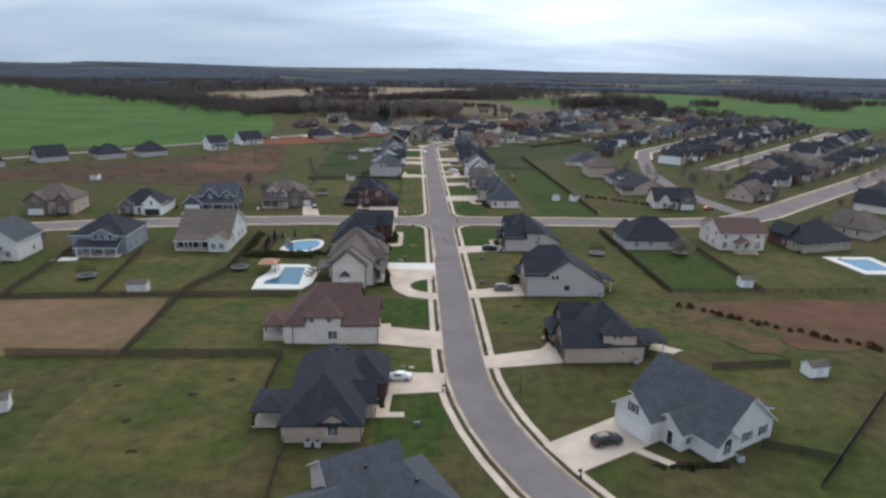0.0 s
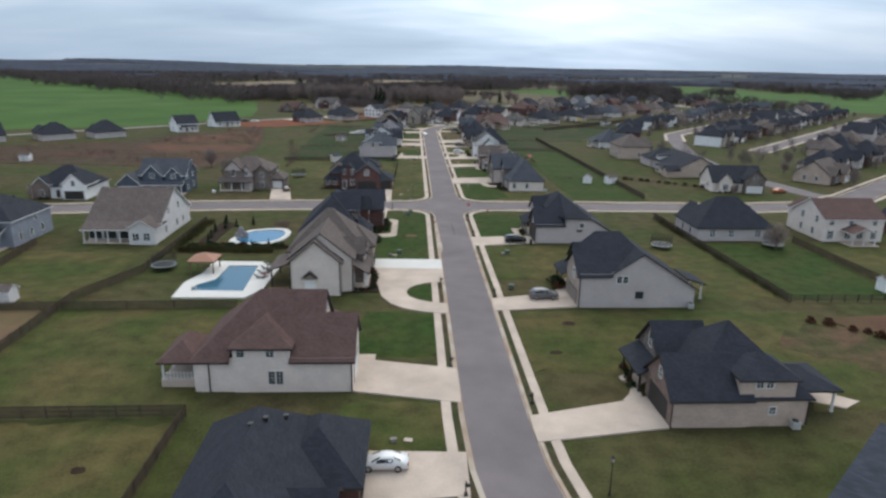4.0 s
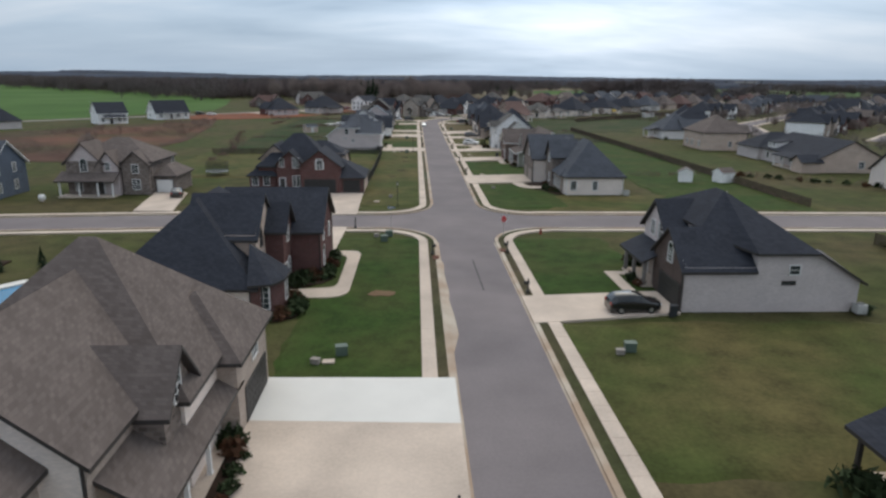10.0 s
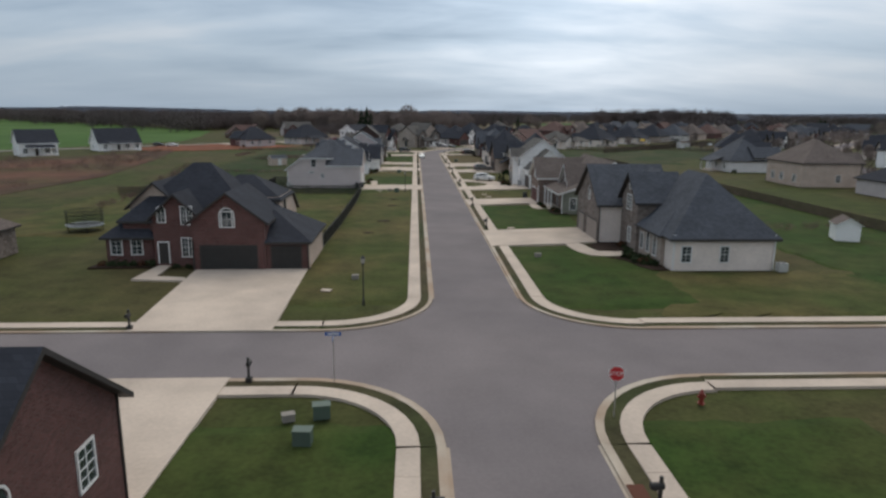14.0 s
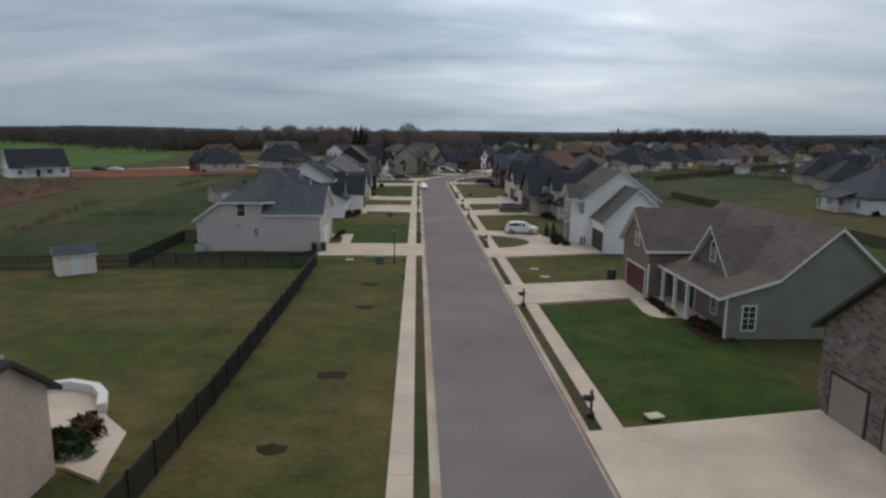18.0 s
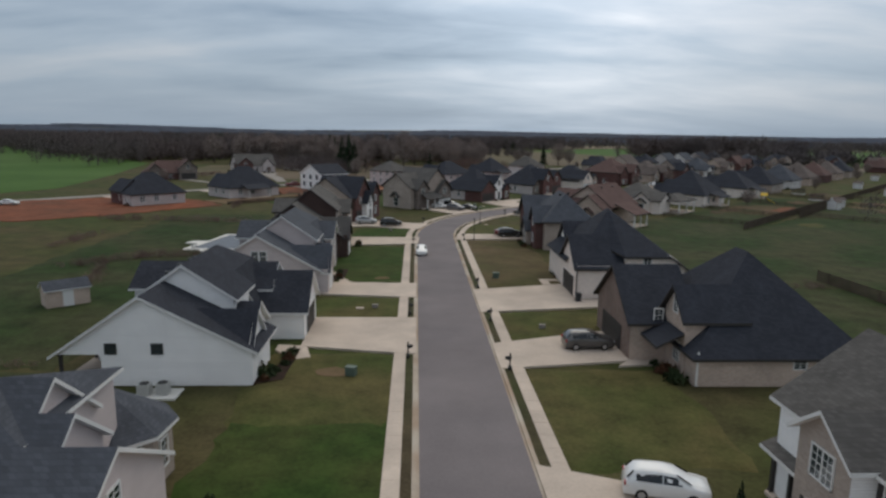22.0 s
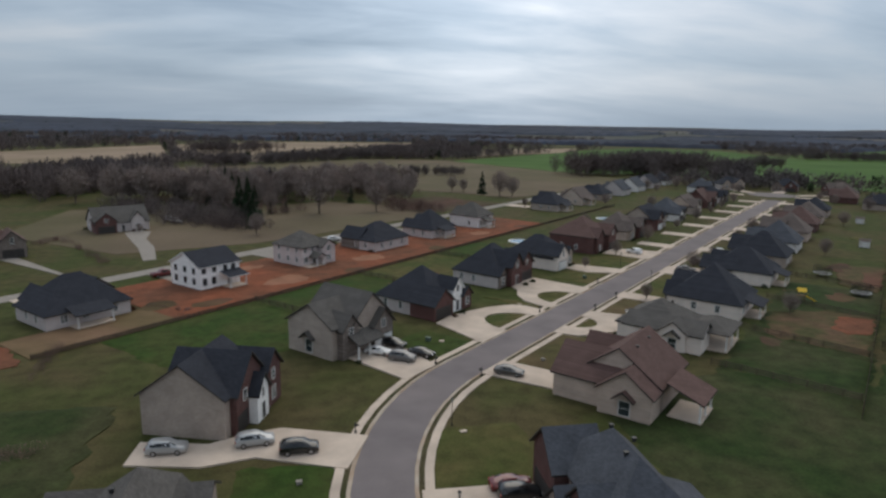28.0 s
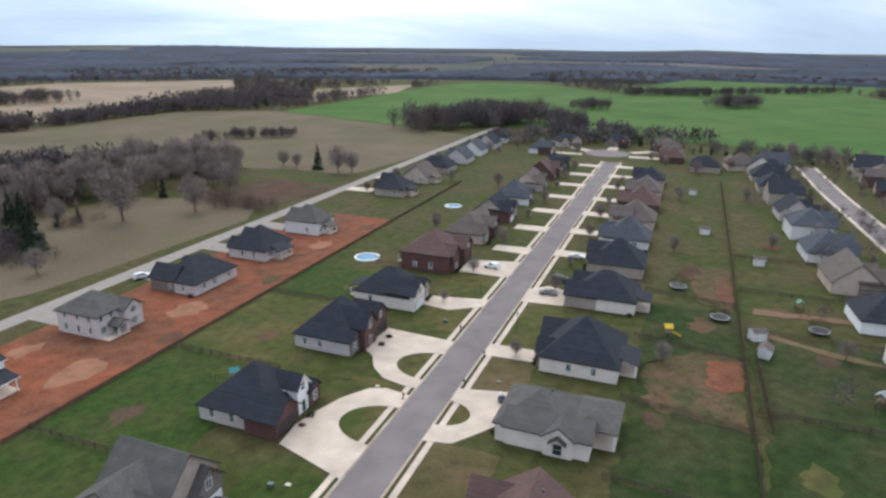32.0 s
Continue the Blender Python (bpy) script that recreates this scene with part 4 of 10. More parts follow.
def house_w3():
    h = House("two-storey cream brick house with steep taupe gables", MAIN, -22.5, 158, "cream", "taupe")
    h.block(-28.9, -20.8, 148, 157, 5.8, "gy", 0.84)
    h.block(-29.2, -19, 149.8, 162, 6.0, "gy", 0.80)
    h.block(-30.5, -17.4, 156, 168.2, 5.5, "hip", 0.98)
    h.block(-22, -16.3, 161, 168.1, 5.1, "hip", 0.95, wall="taupebrick")
    h.block(-22, -17.6, 154, 157.6, 5.8, "gx", 1.15, wall="stone")
    h.roof(-20.9, -16.6, 150.5, 162, 3.1, "s+x", 0.62)
    h.posts([(-16.9, 150.8), (-16.9, 154), (-16.9, 157.2)], 2.9)
    h.deck(-20.9, -16.6, 150.5, 162)
    h.win("E", -17.6, 155.8, 5.1, 0.9, 1.5)
    h.win("E", -16.3, 165, 3.2, 1.2, 1.3, "double")
    h.garage("E", -16.3, 165, 5.0, 2.2, DARKTRIM)
    h.win("E", -19, 152.4, 0.7, 1.2, 1.6, "double")
    h.door("E", -19, 156.2)
    h.roof(-26.7, -24.7, 147.3, 148, 3.3, "gy", 0.95, 0.22)
    h.block(-26.5, -24.9, 147.5, 148, 3.2, "gy", 0.9, 0.05, wall="taupebrick", z0=2.75)
    h.door("S", -25.7, 147.98, 0.1, WHITE, 2.6)
    h.walls(-26.6, -24.8, 147.75, 148, 2.75, wall="white")
    h.deck(-26.9, -24.5, 147.0, 148, 0.12)
    h.clad("E", -20.8, [(148, -0.1), (149.7, -0.1), (149.7, 5.7), (148, 5.7)], "taupebrick")
    h.clad("E", -19, [(149.8, -0.1), (162, -0.1), (162, 5.9), (149.8, 5.9)], "taupebrick")
    h.roof(-33, -29.2, 152, 160, 3.1, "s-x", 0.35)
    h.posts([(-32.8, 152.3), (-32.8, 159.6)], 2.9, DARKTRIM)
    h.pipes([(-28.8, 147.9), (-20.9, 147.9), (-19.05, 149.7)], None, 5.6)


def house_w4():
    h = House("dark red brick corner house with charcoal hip and gable roofs", MAIN, -23, 191, "redbrick", "charcoal")
    h.block(-32.6, -20.0, 180, 200, 2.95, "hip", 0.95, wall="cream")
    h.block(-26, -16, 191.5, 201, 5.0, "gx", 0.72)
    h.bay([(-20.2, 179.75), (-18.5, 180.3), (-17.85, 181.9), (-17.9, 184.0), (-18.9, 186.1), (-20.2, 186.3)], 3.05, (-20.9, 183.2, 5.6), "redbrick")
    h.block(-27, -20.6, 184.2, 191.4, 6.1, "gx", 0.88, over=(0.0, 0.3, 0.35, 0.35), wall="tanbrick")
    h.block(-24, -18.9, 187.8, 192, 6.0, "gx", 0.98)
    h.win("E", -20.6, 186.2, 4.6, 0.8, 1.3, "arch", DARKTRIM)
    h.win("E", -17.86, 182.9, 0.7, 0.9, 1.9)
    h.win("S", -19.2, 180.04, 0.7, 0.9, 1.9)
    h.win("E", -18.9, 190, 4.2, 1.0, 1.5, "arch")
    h.win("E", -18.9, 190, 0.6, 1.0, 1.8)
    h.win("E", -16, 194, 3.3, 1.0, 1.5, "arch")
    h.win("E", -16, 198.5, 2.7, 1.0, 1.4)
    h.win("E", -16, 194, 0.6, 1.0, 1.6, "arch")
    h.win("S", -25.2, 180, 1.0, 0.9, 1.5)
    h.win("S", -30.5, 180, 1.5, 0.6, 0.6, "plain")
    h.garage("N", -21, 201, 4.9, 2.2, WHITE)
    h.door("E", -18.9, 188.4)
    h.pipes([(-20.3, 179.9)], None, 2.9)
    h.pipes([(-16, 191.4), (-16, 201)], None, 4.8)


def house_w5():
    h = House("two-storey red brick house with dark gables and two garage doors", MAIN, -25.5, 246, "redbrick", "charcoal")
    h.block(-34, -21.2, 243, 254, 4.6, "hip", 0.9)
    h.block(-26.2, -19.3, 239.6, 247.4, 4.9, "gy", 0.75, wall="tanbrick")
    h.clad("E", -19.3, [(239.62, -0.1), (247.3, -0.1), (247.3, 4.8), (239.62, 4.8)], "redbrick")
    h.gable_wall([(-26.2, 4.86), (-22.75, 7.3), (-19.3, 4.86)], 239.585)
    h.walls(-19.4, -15.3, 239.8, 249.5, 2.8, wall="tanbrick")
    h.faces([[(-19.4, 239.4, 2.72), (-14.9, 239.4, 2.72), (-19.3, 244.0, 5.25)], [(-14.9, 239.4, 2.72), (-14.9, 249.9, 2.72), (-19.3, 247.0, 5.1), (-19.3, 244.0, 5.25)], [(-14.9, 249.9, 2.72), (-19.4, 249.9, 2.72), (-19.3, 247.0, 5.1)]])
    h.gable_wall([(-19.3, 2.72), (-15.3, 2.72)], 239.785)
    h.block(-30.5, -26, 241.5, 248, 5.0, "gy", 0.95)
    h.block(-35.6, -31, 242.5, 248, 3.0, "hip", 0.8)
    h.block(-34, -29, 245, 252, 5.6, "gy", 0.9, wall="tanbrick")
    h.block(-28, -19.5, 247.7, 254.8, 6.0, "hip", 0.62, over=(0.3, 0.3, 0.3, 0.0), wall="tanbrick")
    h.block(-28, -19.5, 254.8, 257.2, 3.9, "s+y", 0.72, over=(0.3, 0.3, 0.0, 0.6), wall="tanbrick")
    h.win("E", -19.5, 250.4, 3.9, 0.9, 1.4, "single", DARKTRIM)
    h.garage("S", -22.8, 239.6, 5.2, 2.3, BLACK)
    h.garage("S", -17.4, 239.8, 2.7, 2.2, BLACK)
    h.win("S", -22.8, 239.6, 4.2, 0.9, 1.4)
    h.win("S", -22.8, 239.58, 4.2, 1.3, 1.1, "arch")
    h.win("S", -27.2, 241.5, 4.1, 1.0, 1.7, "double")
    h.win("S", -29.6, 241.5, 4.3, 0.7, 1.2, "arch")
    h.win("S", -27.2, 241.5, 0.9, 1.2, 1.8, "double")
    h.win("S", -32.6, 242.5, 0.9, 1.0, 1.7)
    h.win("S", -34.6, 242.5, 0.9, 1.0, 1.7)
    h.door("S", -29.6, 241.5, 0.2, DARKTRIM)
    h.pipes([(-26.1, 239.5), (-15.3, 239.7)], None, 2.8)


def house_w6():
    h = House("pale grey-pink sided house with a slate roof and white trim", MAIN, -23.5, 315, "greysiding", "slate", WHITE)
    h.stepped(-15.9, -22.8, -27.6, -30.3, 308.1, 322.5, 315.2, 4.6, 6.0, 3.8, 9.4, 318.6, 0.55, back=True)
    h.bay([(-23, 321.6), (-19.6, 321.6), (-18.2, 323.0), (-18.0, 325.2), (-19.2, 326.9), (-23, 327.2)], 3.3, (-21.6, 324.4, 5.6), "taupebrick")
    h.block(-24, -18.4, 312.4, 318.0, 6.0, "gx", 0.72, over=(0.0, 0.35, 0.35, 0.35))
    h.block(-25, -19.9, 313.0, 320.2, 6.4, "gx", 0.74, over=(0.0, 0.35, 0.35, 0.35))
    h.win("S", -25.1, 308.1, 4.1, 0.9, 1.45, "plain")
    h.win("S", -25.6, 308.1, 2.9, 1.0, 0.22, "plain")
    h.win("S", -23.4, 308.1, 1.9, 0.5, 0.8)
    h.garage("E", -15.86, 312.6, 5.0, 2.2, WHITE)
    h.win("E", -15.88, 313.4, 4.4, 1.0, 1.2)
    h.win("E", -19.9, 319.4, 0.9, 1.1, 1.6)
    h.win("E", -18.1, 324.1, 0.8, 0.9, 1.6)
    h.win("S", -18.8, 322.3, 0.8, 0.9, 1.6, "arch")
    h.vents([(-25.5, 318, 8.2), (-26.6, 316, 7.6)])
    h.pipes([(-30.2, 308.0), (-15.9, 308.0)], WHITE, 3.5)


def twin_gable(label, y, k, wall, front, shingle, trim, dx=0.0, bars=None):
    """A house with a broad gable to the south and a second, higher one behind it; k scales its heights."""
    h = House(label, MAIN, -22.5 + dx, y + 9, wall, shingle, trim)
    h.ox = -22.5
    a, b = 7.2 * k, 8.9 * k
    le, re, we, ee = 4.1 * k, 2.97 * k, 3.3 * k, 6.0 * k
    s = y - 0.4
    if not dx:
        h.gable_wall([(-27.8, le), (-23, a - 0.1), (-15.5, re + 0.06)], y, front)
        h.walls(-27.7, -15.5, y + 0.03, y + 6, re)
        h.faces([[(-28.2, y + 6.5, le - 0.2), (-28.2, s, le - 0.2), (-23, s, a), (-23, y + 6.5, a)],
                 [(-15.0, s, re - 0.25), (-15.0, y + 6.5, re - 0.25), (-23, y + 6.5, a), (-23, s, a)]])
    h.block(-19.2, -14.5, y + 0.06, y + 5.0, re + 0.02, "gx", 1.05, over=(0.0, 0.35, 0.03, 0.35), wall=front)
    m = y + 5
    h.gable_wall([(-28.5, we), (-21, b - 0.1), (-16.9, ee + 0.1)], m, front)
    h.walls(-28.4, -16.9, m + 0.1, y + 18.6, we)
    h.walls(-20, -16.9, m + 0.12, y + 10, ee)
    n = y + 19
    h.faces([[(-29.1, n, we - 0.3), (-29.1, m - 0.4, we - 0.3), (-21, m - 0.4, b), (-21, n - 4.5, b)],
             [(-16.4, m - 0.4, ee - 0.2), (-16.4, y + 10.4, ee - 0.2), (-18.2, y + 10.4, ee + 1.1), (-18.2, n - 2, ee + 1.1), (-21, n - 4.5, b), (-21, m - 0.4, b)],
             [(-16.0, n, we - 0.3), (-29.1, n, we - 0.3), (-21, n - 4.5, b)],
             [(-16.0, y + 10.4, we - 0.3), (-16.0, n, we - 0.3), (-18.2, n - 2, ee + 1.1), (-18.2, y + 10.4, ee + 1.1)]])
    h.block(-20, -15.3, y + 3.6, y + 9.2, 3.1 * k, "gx", 0.75)
    h.block(-28.7, -15.8, y + 13.4, y + 19.3, 4.9 * k, "gx", 0.62)
    h.garage("E", -14.5, y + 2.4, 2.6, 2.2, WHITE) if not dx else h.win("E", -14.5, y + 2.4, 0.8, 1.2, 1.5, "double", bars)
    for x in (-23.3, -22.3) if not dx else ():
        h.win("S", x, y, 4.0 * k - 0.1, 0.8, 1.2, "plain", bars)
    h.win("E", -16.9, m + 1.6, 4.5 * k, 0.8, 1.2, "single", bars)
    h.win("E", -15.3, y + 6.4, 0.8, 1.3, 1.6, "double")
    h.win("E", -15.8, y + 16.3, 3.2, 1.0, 1.3)
    h.win("E", -15.8, y + 16.3, 0.8, 1.3, 1.6, "double")
    h.door("E", -16.9, y + 11)
    h.vents([(-22.6, y + 9, b - 1.0), (-22.4, y + 11, b - 0.9), (-22.7, y + 13, b - 1.1), (-23.2, y + 7.5, b - 1.4)])
    h.ox = -22.5 + dx
    return h


def house_w7():
    h = twin_gable("white farmhouse-style house with a black shingle roof", 338, 0.97, "white", "white", "charcoal", WHITE, -2.3, BLACK)
    h.block(-21, -14.4, 349.6, 356.6, 3.0, "gx", 0.85)
    h.garage("E", -14.4, 353.1, 5.0, 2.3, DARKTRIM)
    h.gable_wall([(-28.15, 4.9), (-24.9, 7.1), (-16.5, 2.95)], 338)
    h.walls(-28.1, -16.5, 338.03, 344, 2.9)
    h.faces([[(-32.0, 344.5, 2.35), (-32.0, 337.6, 2.35), (-24.9, 337.6, 7.2), (-24.9, 344.5, 7.2)],
             [(-15.9, 337.6, 2.7), (-15.9, 344.5, 2.7), (-24.9, 344.5, 7.2), (-24.9, 337.6, 7.2)]])
    b = Bits()
    b.poly([(*h.loc(x, 338.0), z) for x, z in ((-31.5, 2.45), (-28.15, 2.45), (-28.15, 4.85), (-31.5, 2.65))])
    part("porch_gable", b.mesh("porch_gable", WALLS["white"]), h.root)
    h.posts([(-31.3, 338.2), (-31.3, 343.8), (-28.4, 343.9)], 2.5, DARKTRIM)
    h.deck(-31.6, -28.1, 337.9, 344.2)
    for x in (-28.1 + 0.75, -28.1 + 4.3):
        h.win("S", x, 338, 2.55, 0.75, 0.72, "plain", BLACK)
    h.door("W", -28.1, 341.6, 0.15, GLASS)


def house_w8():
    twin_gable("grey-mauve sided house with slate roof and white bargeboards", 367.2, 1.0, "greysiding", "greysiding", "slate", WHITE)


def house_w9():
    h = twin_gable("dark brown sided house with grey gable roofs", 390.3, 1.16, "taupebrick", "brownsiding", "grey", DARKTRIM)
    h.roof(-30.6, -28.4, 399, 406, 3.2, "s-x", 0.3)
    h.posts([(-30.4, 399.3), (-30.4, 405.6)], 2.9, WHITE)


def house_w10():
    h = House("tall tan sided house with dark gables and a brick front", MAIN, -19.5, 436, "taupebrick", "charcoal", None, -17)
    h.block(-7.5, 3.5, -6.5, 4.5, 5.6, "gy", 0.72)
    h.block(-5, 4.4, -5, 3.5, 5.6, "gx", 0.95, wall="redbrick")
    h.block(-1, 5.2, 2, 7.5, 5.4, "gx", 1.0, wall="redbrick")
    h.block(-7, 1, 2, 9, 5.2, "hip", 0.85)
    h.block(3, 5.6, -1.5, 2, 4.4, "gx", 1.2, wall="white")
    h.win("E", 4.4, -2.5, 3.7, 1.0, 1.4)
    h.win("E", 5.2, 4.8, 3.7, 1.0, 1.4)
    h.win("E", 5.2, 4.8, 0.8, 1.3, 1.7, "double")
    h.win("E", 5.6, 0.3, 3.0, 0.7, 1.2)
    h.garage("E", 4.4, -3.4, 2.6, 2.2, DARKTRIM)
    h.door("E", 5.6, 0.3)


# ---- east side ----
def house_e0():
    h = House("pale grey sided house with a broad slate gable roof", MAIN, 30, 86, "palesiding", "slate", WHITE, 28)
    h.block(-1.2, 10.6, -9.3, 7.0, 3.1, "gy", 0.84)
    h.block(-7.3, 2, -2.2, 4.6, 3.9, "gx", 0.8)
    h.block(-4.6, 1, -5.6, -0.6, 3.0, "gx", 0.8)
    h.block(-2.6, 1.7, -9.9, -5, 2.9, "gy", 0.8)
    h.roof(10.6, 13.6, -7, -1.5, 2.8, "s+x", 0.35)
    h.posts([(13.3, -6.7), (13.3, -1.8), (13.3, -4.3)], 2.6)
    h.deck(10.6, 13.6, -7, -1.5)
    h.garage("W", -7.3, 1.2, 5.0, 2.2, WHITE)
    h.win("W", -7.3, 1.2, 3.6, 1.0, 1.4, shutters=DARKTRIM)
    h.win("S", -0.45, -9.9, 0.8, 1.6, 1.6, "arch")
    h.win("S", 4.7, -9.3, 1.0, 1.2, 1.4, shutters=DARKTRIM)
    h.win("S", 8.4, -9.3, 1.0, 1.0, 1.4, shutters=DARKTRIM)
    h.win("S", -3.2, -5.6, 0.8, 1.0, 1.6)
    h.door("W", -4.6, -3.6)
    h.vents([(6.0, 5, 6.7), (6.0, 0, 6.7), (6.0, -5, 6.7)])


def house_e1():
    h = House("peach brick house with charcoal hip roofs and rear porch", MAIN, 26, 116, "tanbrick", "charcoal")
    h.block(20, 33.2, 107.8, 121, 3.6, "hip", 0.88)
    h.block(18.2, 26.5, 107.4, 115, 3.6, "gx", 0.85)
    h.clad("W", 18.2, [(107.4, -0.1), (115, -0.1), (115, 3.5), (111.2, 6.7), (107.4, 3.5)], "brownbrick")
    h.block(25.4, 31.4, 107.55, 113, 5.7, "hip", 0.62, over=0.35)
    h.block(19.4, 25, 114.6, 121.5, 4.4, "gx", 1.0, wall="stone")
    h.roof(17.2, 20, 114.8, 121.4, 2.7, "s-x", 0.5)
    h.posts([(17.5, 115.2), (17.5, 118.2), (17.5, 121.1)], 2.6, DARKTRIM)
    h.roof(33.2, 38, 110, 116.5, 3.0, "hip", 0.4)
    h.posts([(37.7, 110.3), (37.7, 116.2)], 2.9)
    h.garage("W", 18.2, 111.2, 5.0, 2.3, DARKTRIM)
    h.win("W", 19.4, 119.6, 0.9, 1.3, 1.6, "double")
    h.door("W", 19.4, 116.6)
    h.win("W", 19.4, 118, 4.6, 0.9, 1.2, "arch")
    h.win("W", 18.2, 111.2, 3.9, 0.8, 1.2)
    h.win("S", 27.4, 107.55, 4.5, 0.75, 0.9)
    h.win("S", 28.5, 107.55, 4.5, 0.75, 0.9)
    h.win("S", 29.2, 107.55, 1.4, 0.7, 0.8)
    h.pipes([(33.2, 107.7), (18.2, 107.3)], None, 3.6)


def house_e2():
    h = House("large grey-painted house with a charcoal gable roof", MAIN, 26, 149, "greybrick", "charcoal")
    h.gable_wall([(17, 5.5), (21.9, 5.5), (26.8, 8.7), (35.6, 3.2)], 142.6)
    h.walls(19, 35.6, 142.7, 156, 3.2)
    h.walls(20.5, 25, 142.72, 155.9, 5.5)
    h.walls(17, 20, 142.74, 150.9, 5.0, "gx", 0.8)
    s, c = 142.2, (24.9, 149.4, 10.7)
    d, w, k = (20.7, 149.4, 10.7), (26.8, 146.9, 8.8), (16.5, 146.8, 8.45)
    h.faces([[(16.5, s, 5.12), (22.0, s, 5.12), w, c, d, k], [(16.5, 151.3, 4.9), k, d], [(20.2, 156.4, 4.9), (16.5, 151.3, 4.9), d], [(31, 156.5, 5.12), (20.2, 156.4, 4.9), d, c], [w, (26.8, 152.4, 8.8), c]])
    h.faces([[(26.8, s, 8.85), w, (22.0, s, 5.6)], [(36.1, s, 2.95), (36.1, 156.5, 2.95), (26.8, 156.5, 8.85), (26.8, s, 8.85)], [(24, 156.5, 7), (26.8, 152.4, 8.8), (26.8, 156.5, 8.85)]])
    h.block(18.6, 24, 151, 156.5, 5.0, "gx", 0.95, wall="taupebrick")
    h.roof(35.8, 38.6, 146, 151, 2.8, "s+x", 0.3)
    h.posts([(38.3, 146.3), (38.3, 150.7)], 2.6)
    h.clad("W", 17, [(142.74, -0.1), (150.9, -0.1), (150.9, 4.9), (146.82, 8.1), (142.74, 4.9)], "taupebrick")
    h.garage("W", 16.98, 146.4, 5.0, 2.2, plain("grey_garage", (0.24, 0.205, 0.185), 0.5))
    h.win("W", 16.98, 146.4, 3.9, 1.5, 1.5, "double")
    h.win("W", 18.6, 153.6, 4.0, 1.1, 1.4)
    h.roof(16.2, 19, 150.9, 156.4, 2.9, "s-x", 0.5)
    h.posts([(16.5, 153.2), (16.5, 156.1)], 2.8, DARKTRIM)
    h.deck(16.2, 18.6, 151, 156.4)
    h.door("W", 18.6, 152.2)
    h.win("S", 23.3, 142.6, 4.0, 0.75, 1.05, "plain")
    h.win("S", 24.3, 142.6, 4.0, 0.75, 1.05, "plain")
    h.win("S", 26.7, 142.6, 1.5, 1.1, 1.0, "plain", DARKTRIM)
    h.pipes([(17.1, 142.5)], None, 5.3)


def house_e3():
    h = House("grey brick corner house with charcoal hip roofs", MAIN, 25, 189, "greybrick", "charcoal")
    h.stepped(17.2, 23.6, 29.0, 33.1, 180.7, 197, 188, 4.1, 5.6, 2.9, 9.6, 188, 0.78, back=True)
    # the garage front's shade is painted in as a darker brown brick
    h.clad("W", 17.16, [(180.75, -0.1), (188, -0.1), (188, 4.0), (184.36, 6.85), (180.75, 4.0)], "shadedbrick")
    h.block(18.2, 23, 187.6, 194, 5.4, "gx", 0.9, wall="greysiding")
    h.roof(16, 20, 187.5, 194, 2.8, "s-x", 0.5)
    h.clad("W", 18.2, [(187.62, -0.1), (193.98, -0.1), (193.98, 2.8), (187.62, 2.8)], "taupebrick")
    h.posts([(16.3, 188), (16.3, 191), (16.3, 193.6)], 2.6, plain("grey_post", (0.20, 0.185, 0.175), 0.6), 0.16)
    h.garage("W", 17.13, 183.7, 4.7, 2.2, BLACK)
    h.win("W", 17.12, 184.0, 3.7, 1.0, 1.3, "arch")
    h.win("W", 18.2, 191.6, 4.5, 1.0, 1.4)
    h.win("W", 18.2, 189.6, 4.5, 1.0, 1.4)
    h.win("W", 18.2, 190.0, 0.6, 1.0, 1.6)
    h.door("W", 18.2, 192.6)
    h.deck(16.0, 18.2, 187.6, 194)
    h.win("S", 27.0, 180.7, 3.4, 0.9, 0.8, "plain")
    h.win("S", 26.6, 180.7, 2.5, 1.1, 0.22, "plain", DARKTRIM)
    h.pipes([(17.0, 180.6)], None, 3.9)


def house_e5():
    h = House("taupe brick and stone house with steep slate gables", MAIN, 23, 251, "taupebrick", "slate")
    h.block(20, 30.2, 239, 254, 3.6, "hip", 1.05, wall="cream")
    h.block(16.6, 25, 252.8, 263, 4.8, "gx", 0.79, wall="cream")
    h.clad("W", 16.6, [(252.8, -0.1), (263, -0.1), (263, 4.7), (257.9, 8.7), (252.8, 4.7)], "stone")
    h.block(19.2, 24, 247.3, 252.7, 5.9, "gx", 1.0, wall="stone")
    h.block(20.4, 27.4, 250, 262.4, 4.9, "hip", 1.05)
    h.block(19.6, 25, 241, 247.5, 3.5, "hip", 0.9, wall="taupebrick")
    h.block(24, 30, 252, 262, 3.6, "hip", 0.8, wall="cream")
    h.garage("W", 16.58, 255.7, 4.6, 2.3, plain("stone_grey_door", (0.30, 0.25, 0.22), 0.5))
    h.garage("W", 16.58, 260.6, 2.6, 2.3, plain("stone_grey_door_small", (0.30, 0.25, 0.22), 0.5))
    h.win("W", 16.58, 257.4, 4.6, 0.8, 1.2, "arch")
    h.win("W", 19.2, 250.0, 4.4, 1.5, 1.6, "double")
    h.win("W", 19.2, 250.0, 6.7, 0.5, 0.7, "arch")
    h.win("W", 19.2, 249.5, 0.8, 0.9, 1.6)
    h.win("W", 19.6, 242.6, 0.7, 0.9, 1.6, "arch")
    h.win("W", 19.6, 244.6, 0.7, 0.9, 1.6, "arch")
    h.win("W", 19.6, 246.4, 0.7, 0.9, 1.6)
    h.win("S", 21.4, 239, 0.8, 0.9, 1.5)
    h.win("S", 25.2, 239, 0.8, 0.8, 1.5)
    h.pipes([(30.1, 238.9), (20.1, 238.9)], WHITE, 3.5)
    h.pipes([(16.6, 252.7)], None, 4.6)


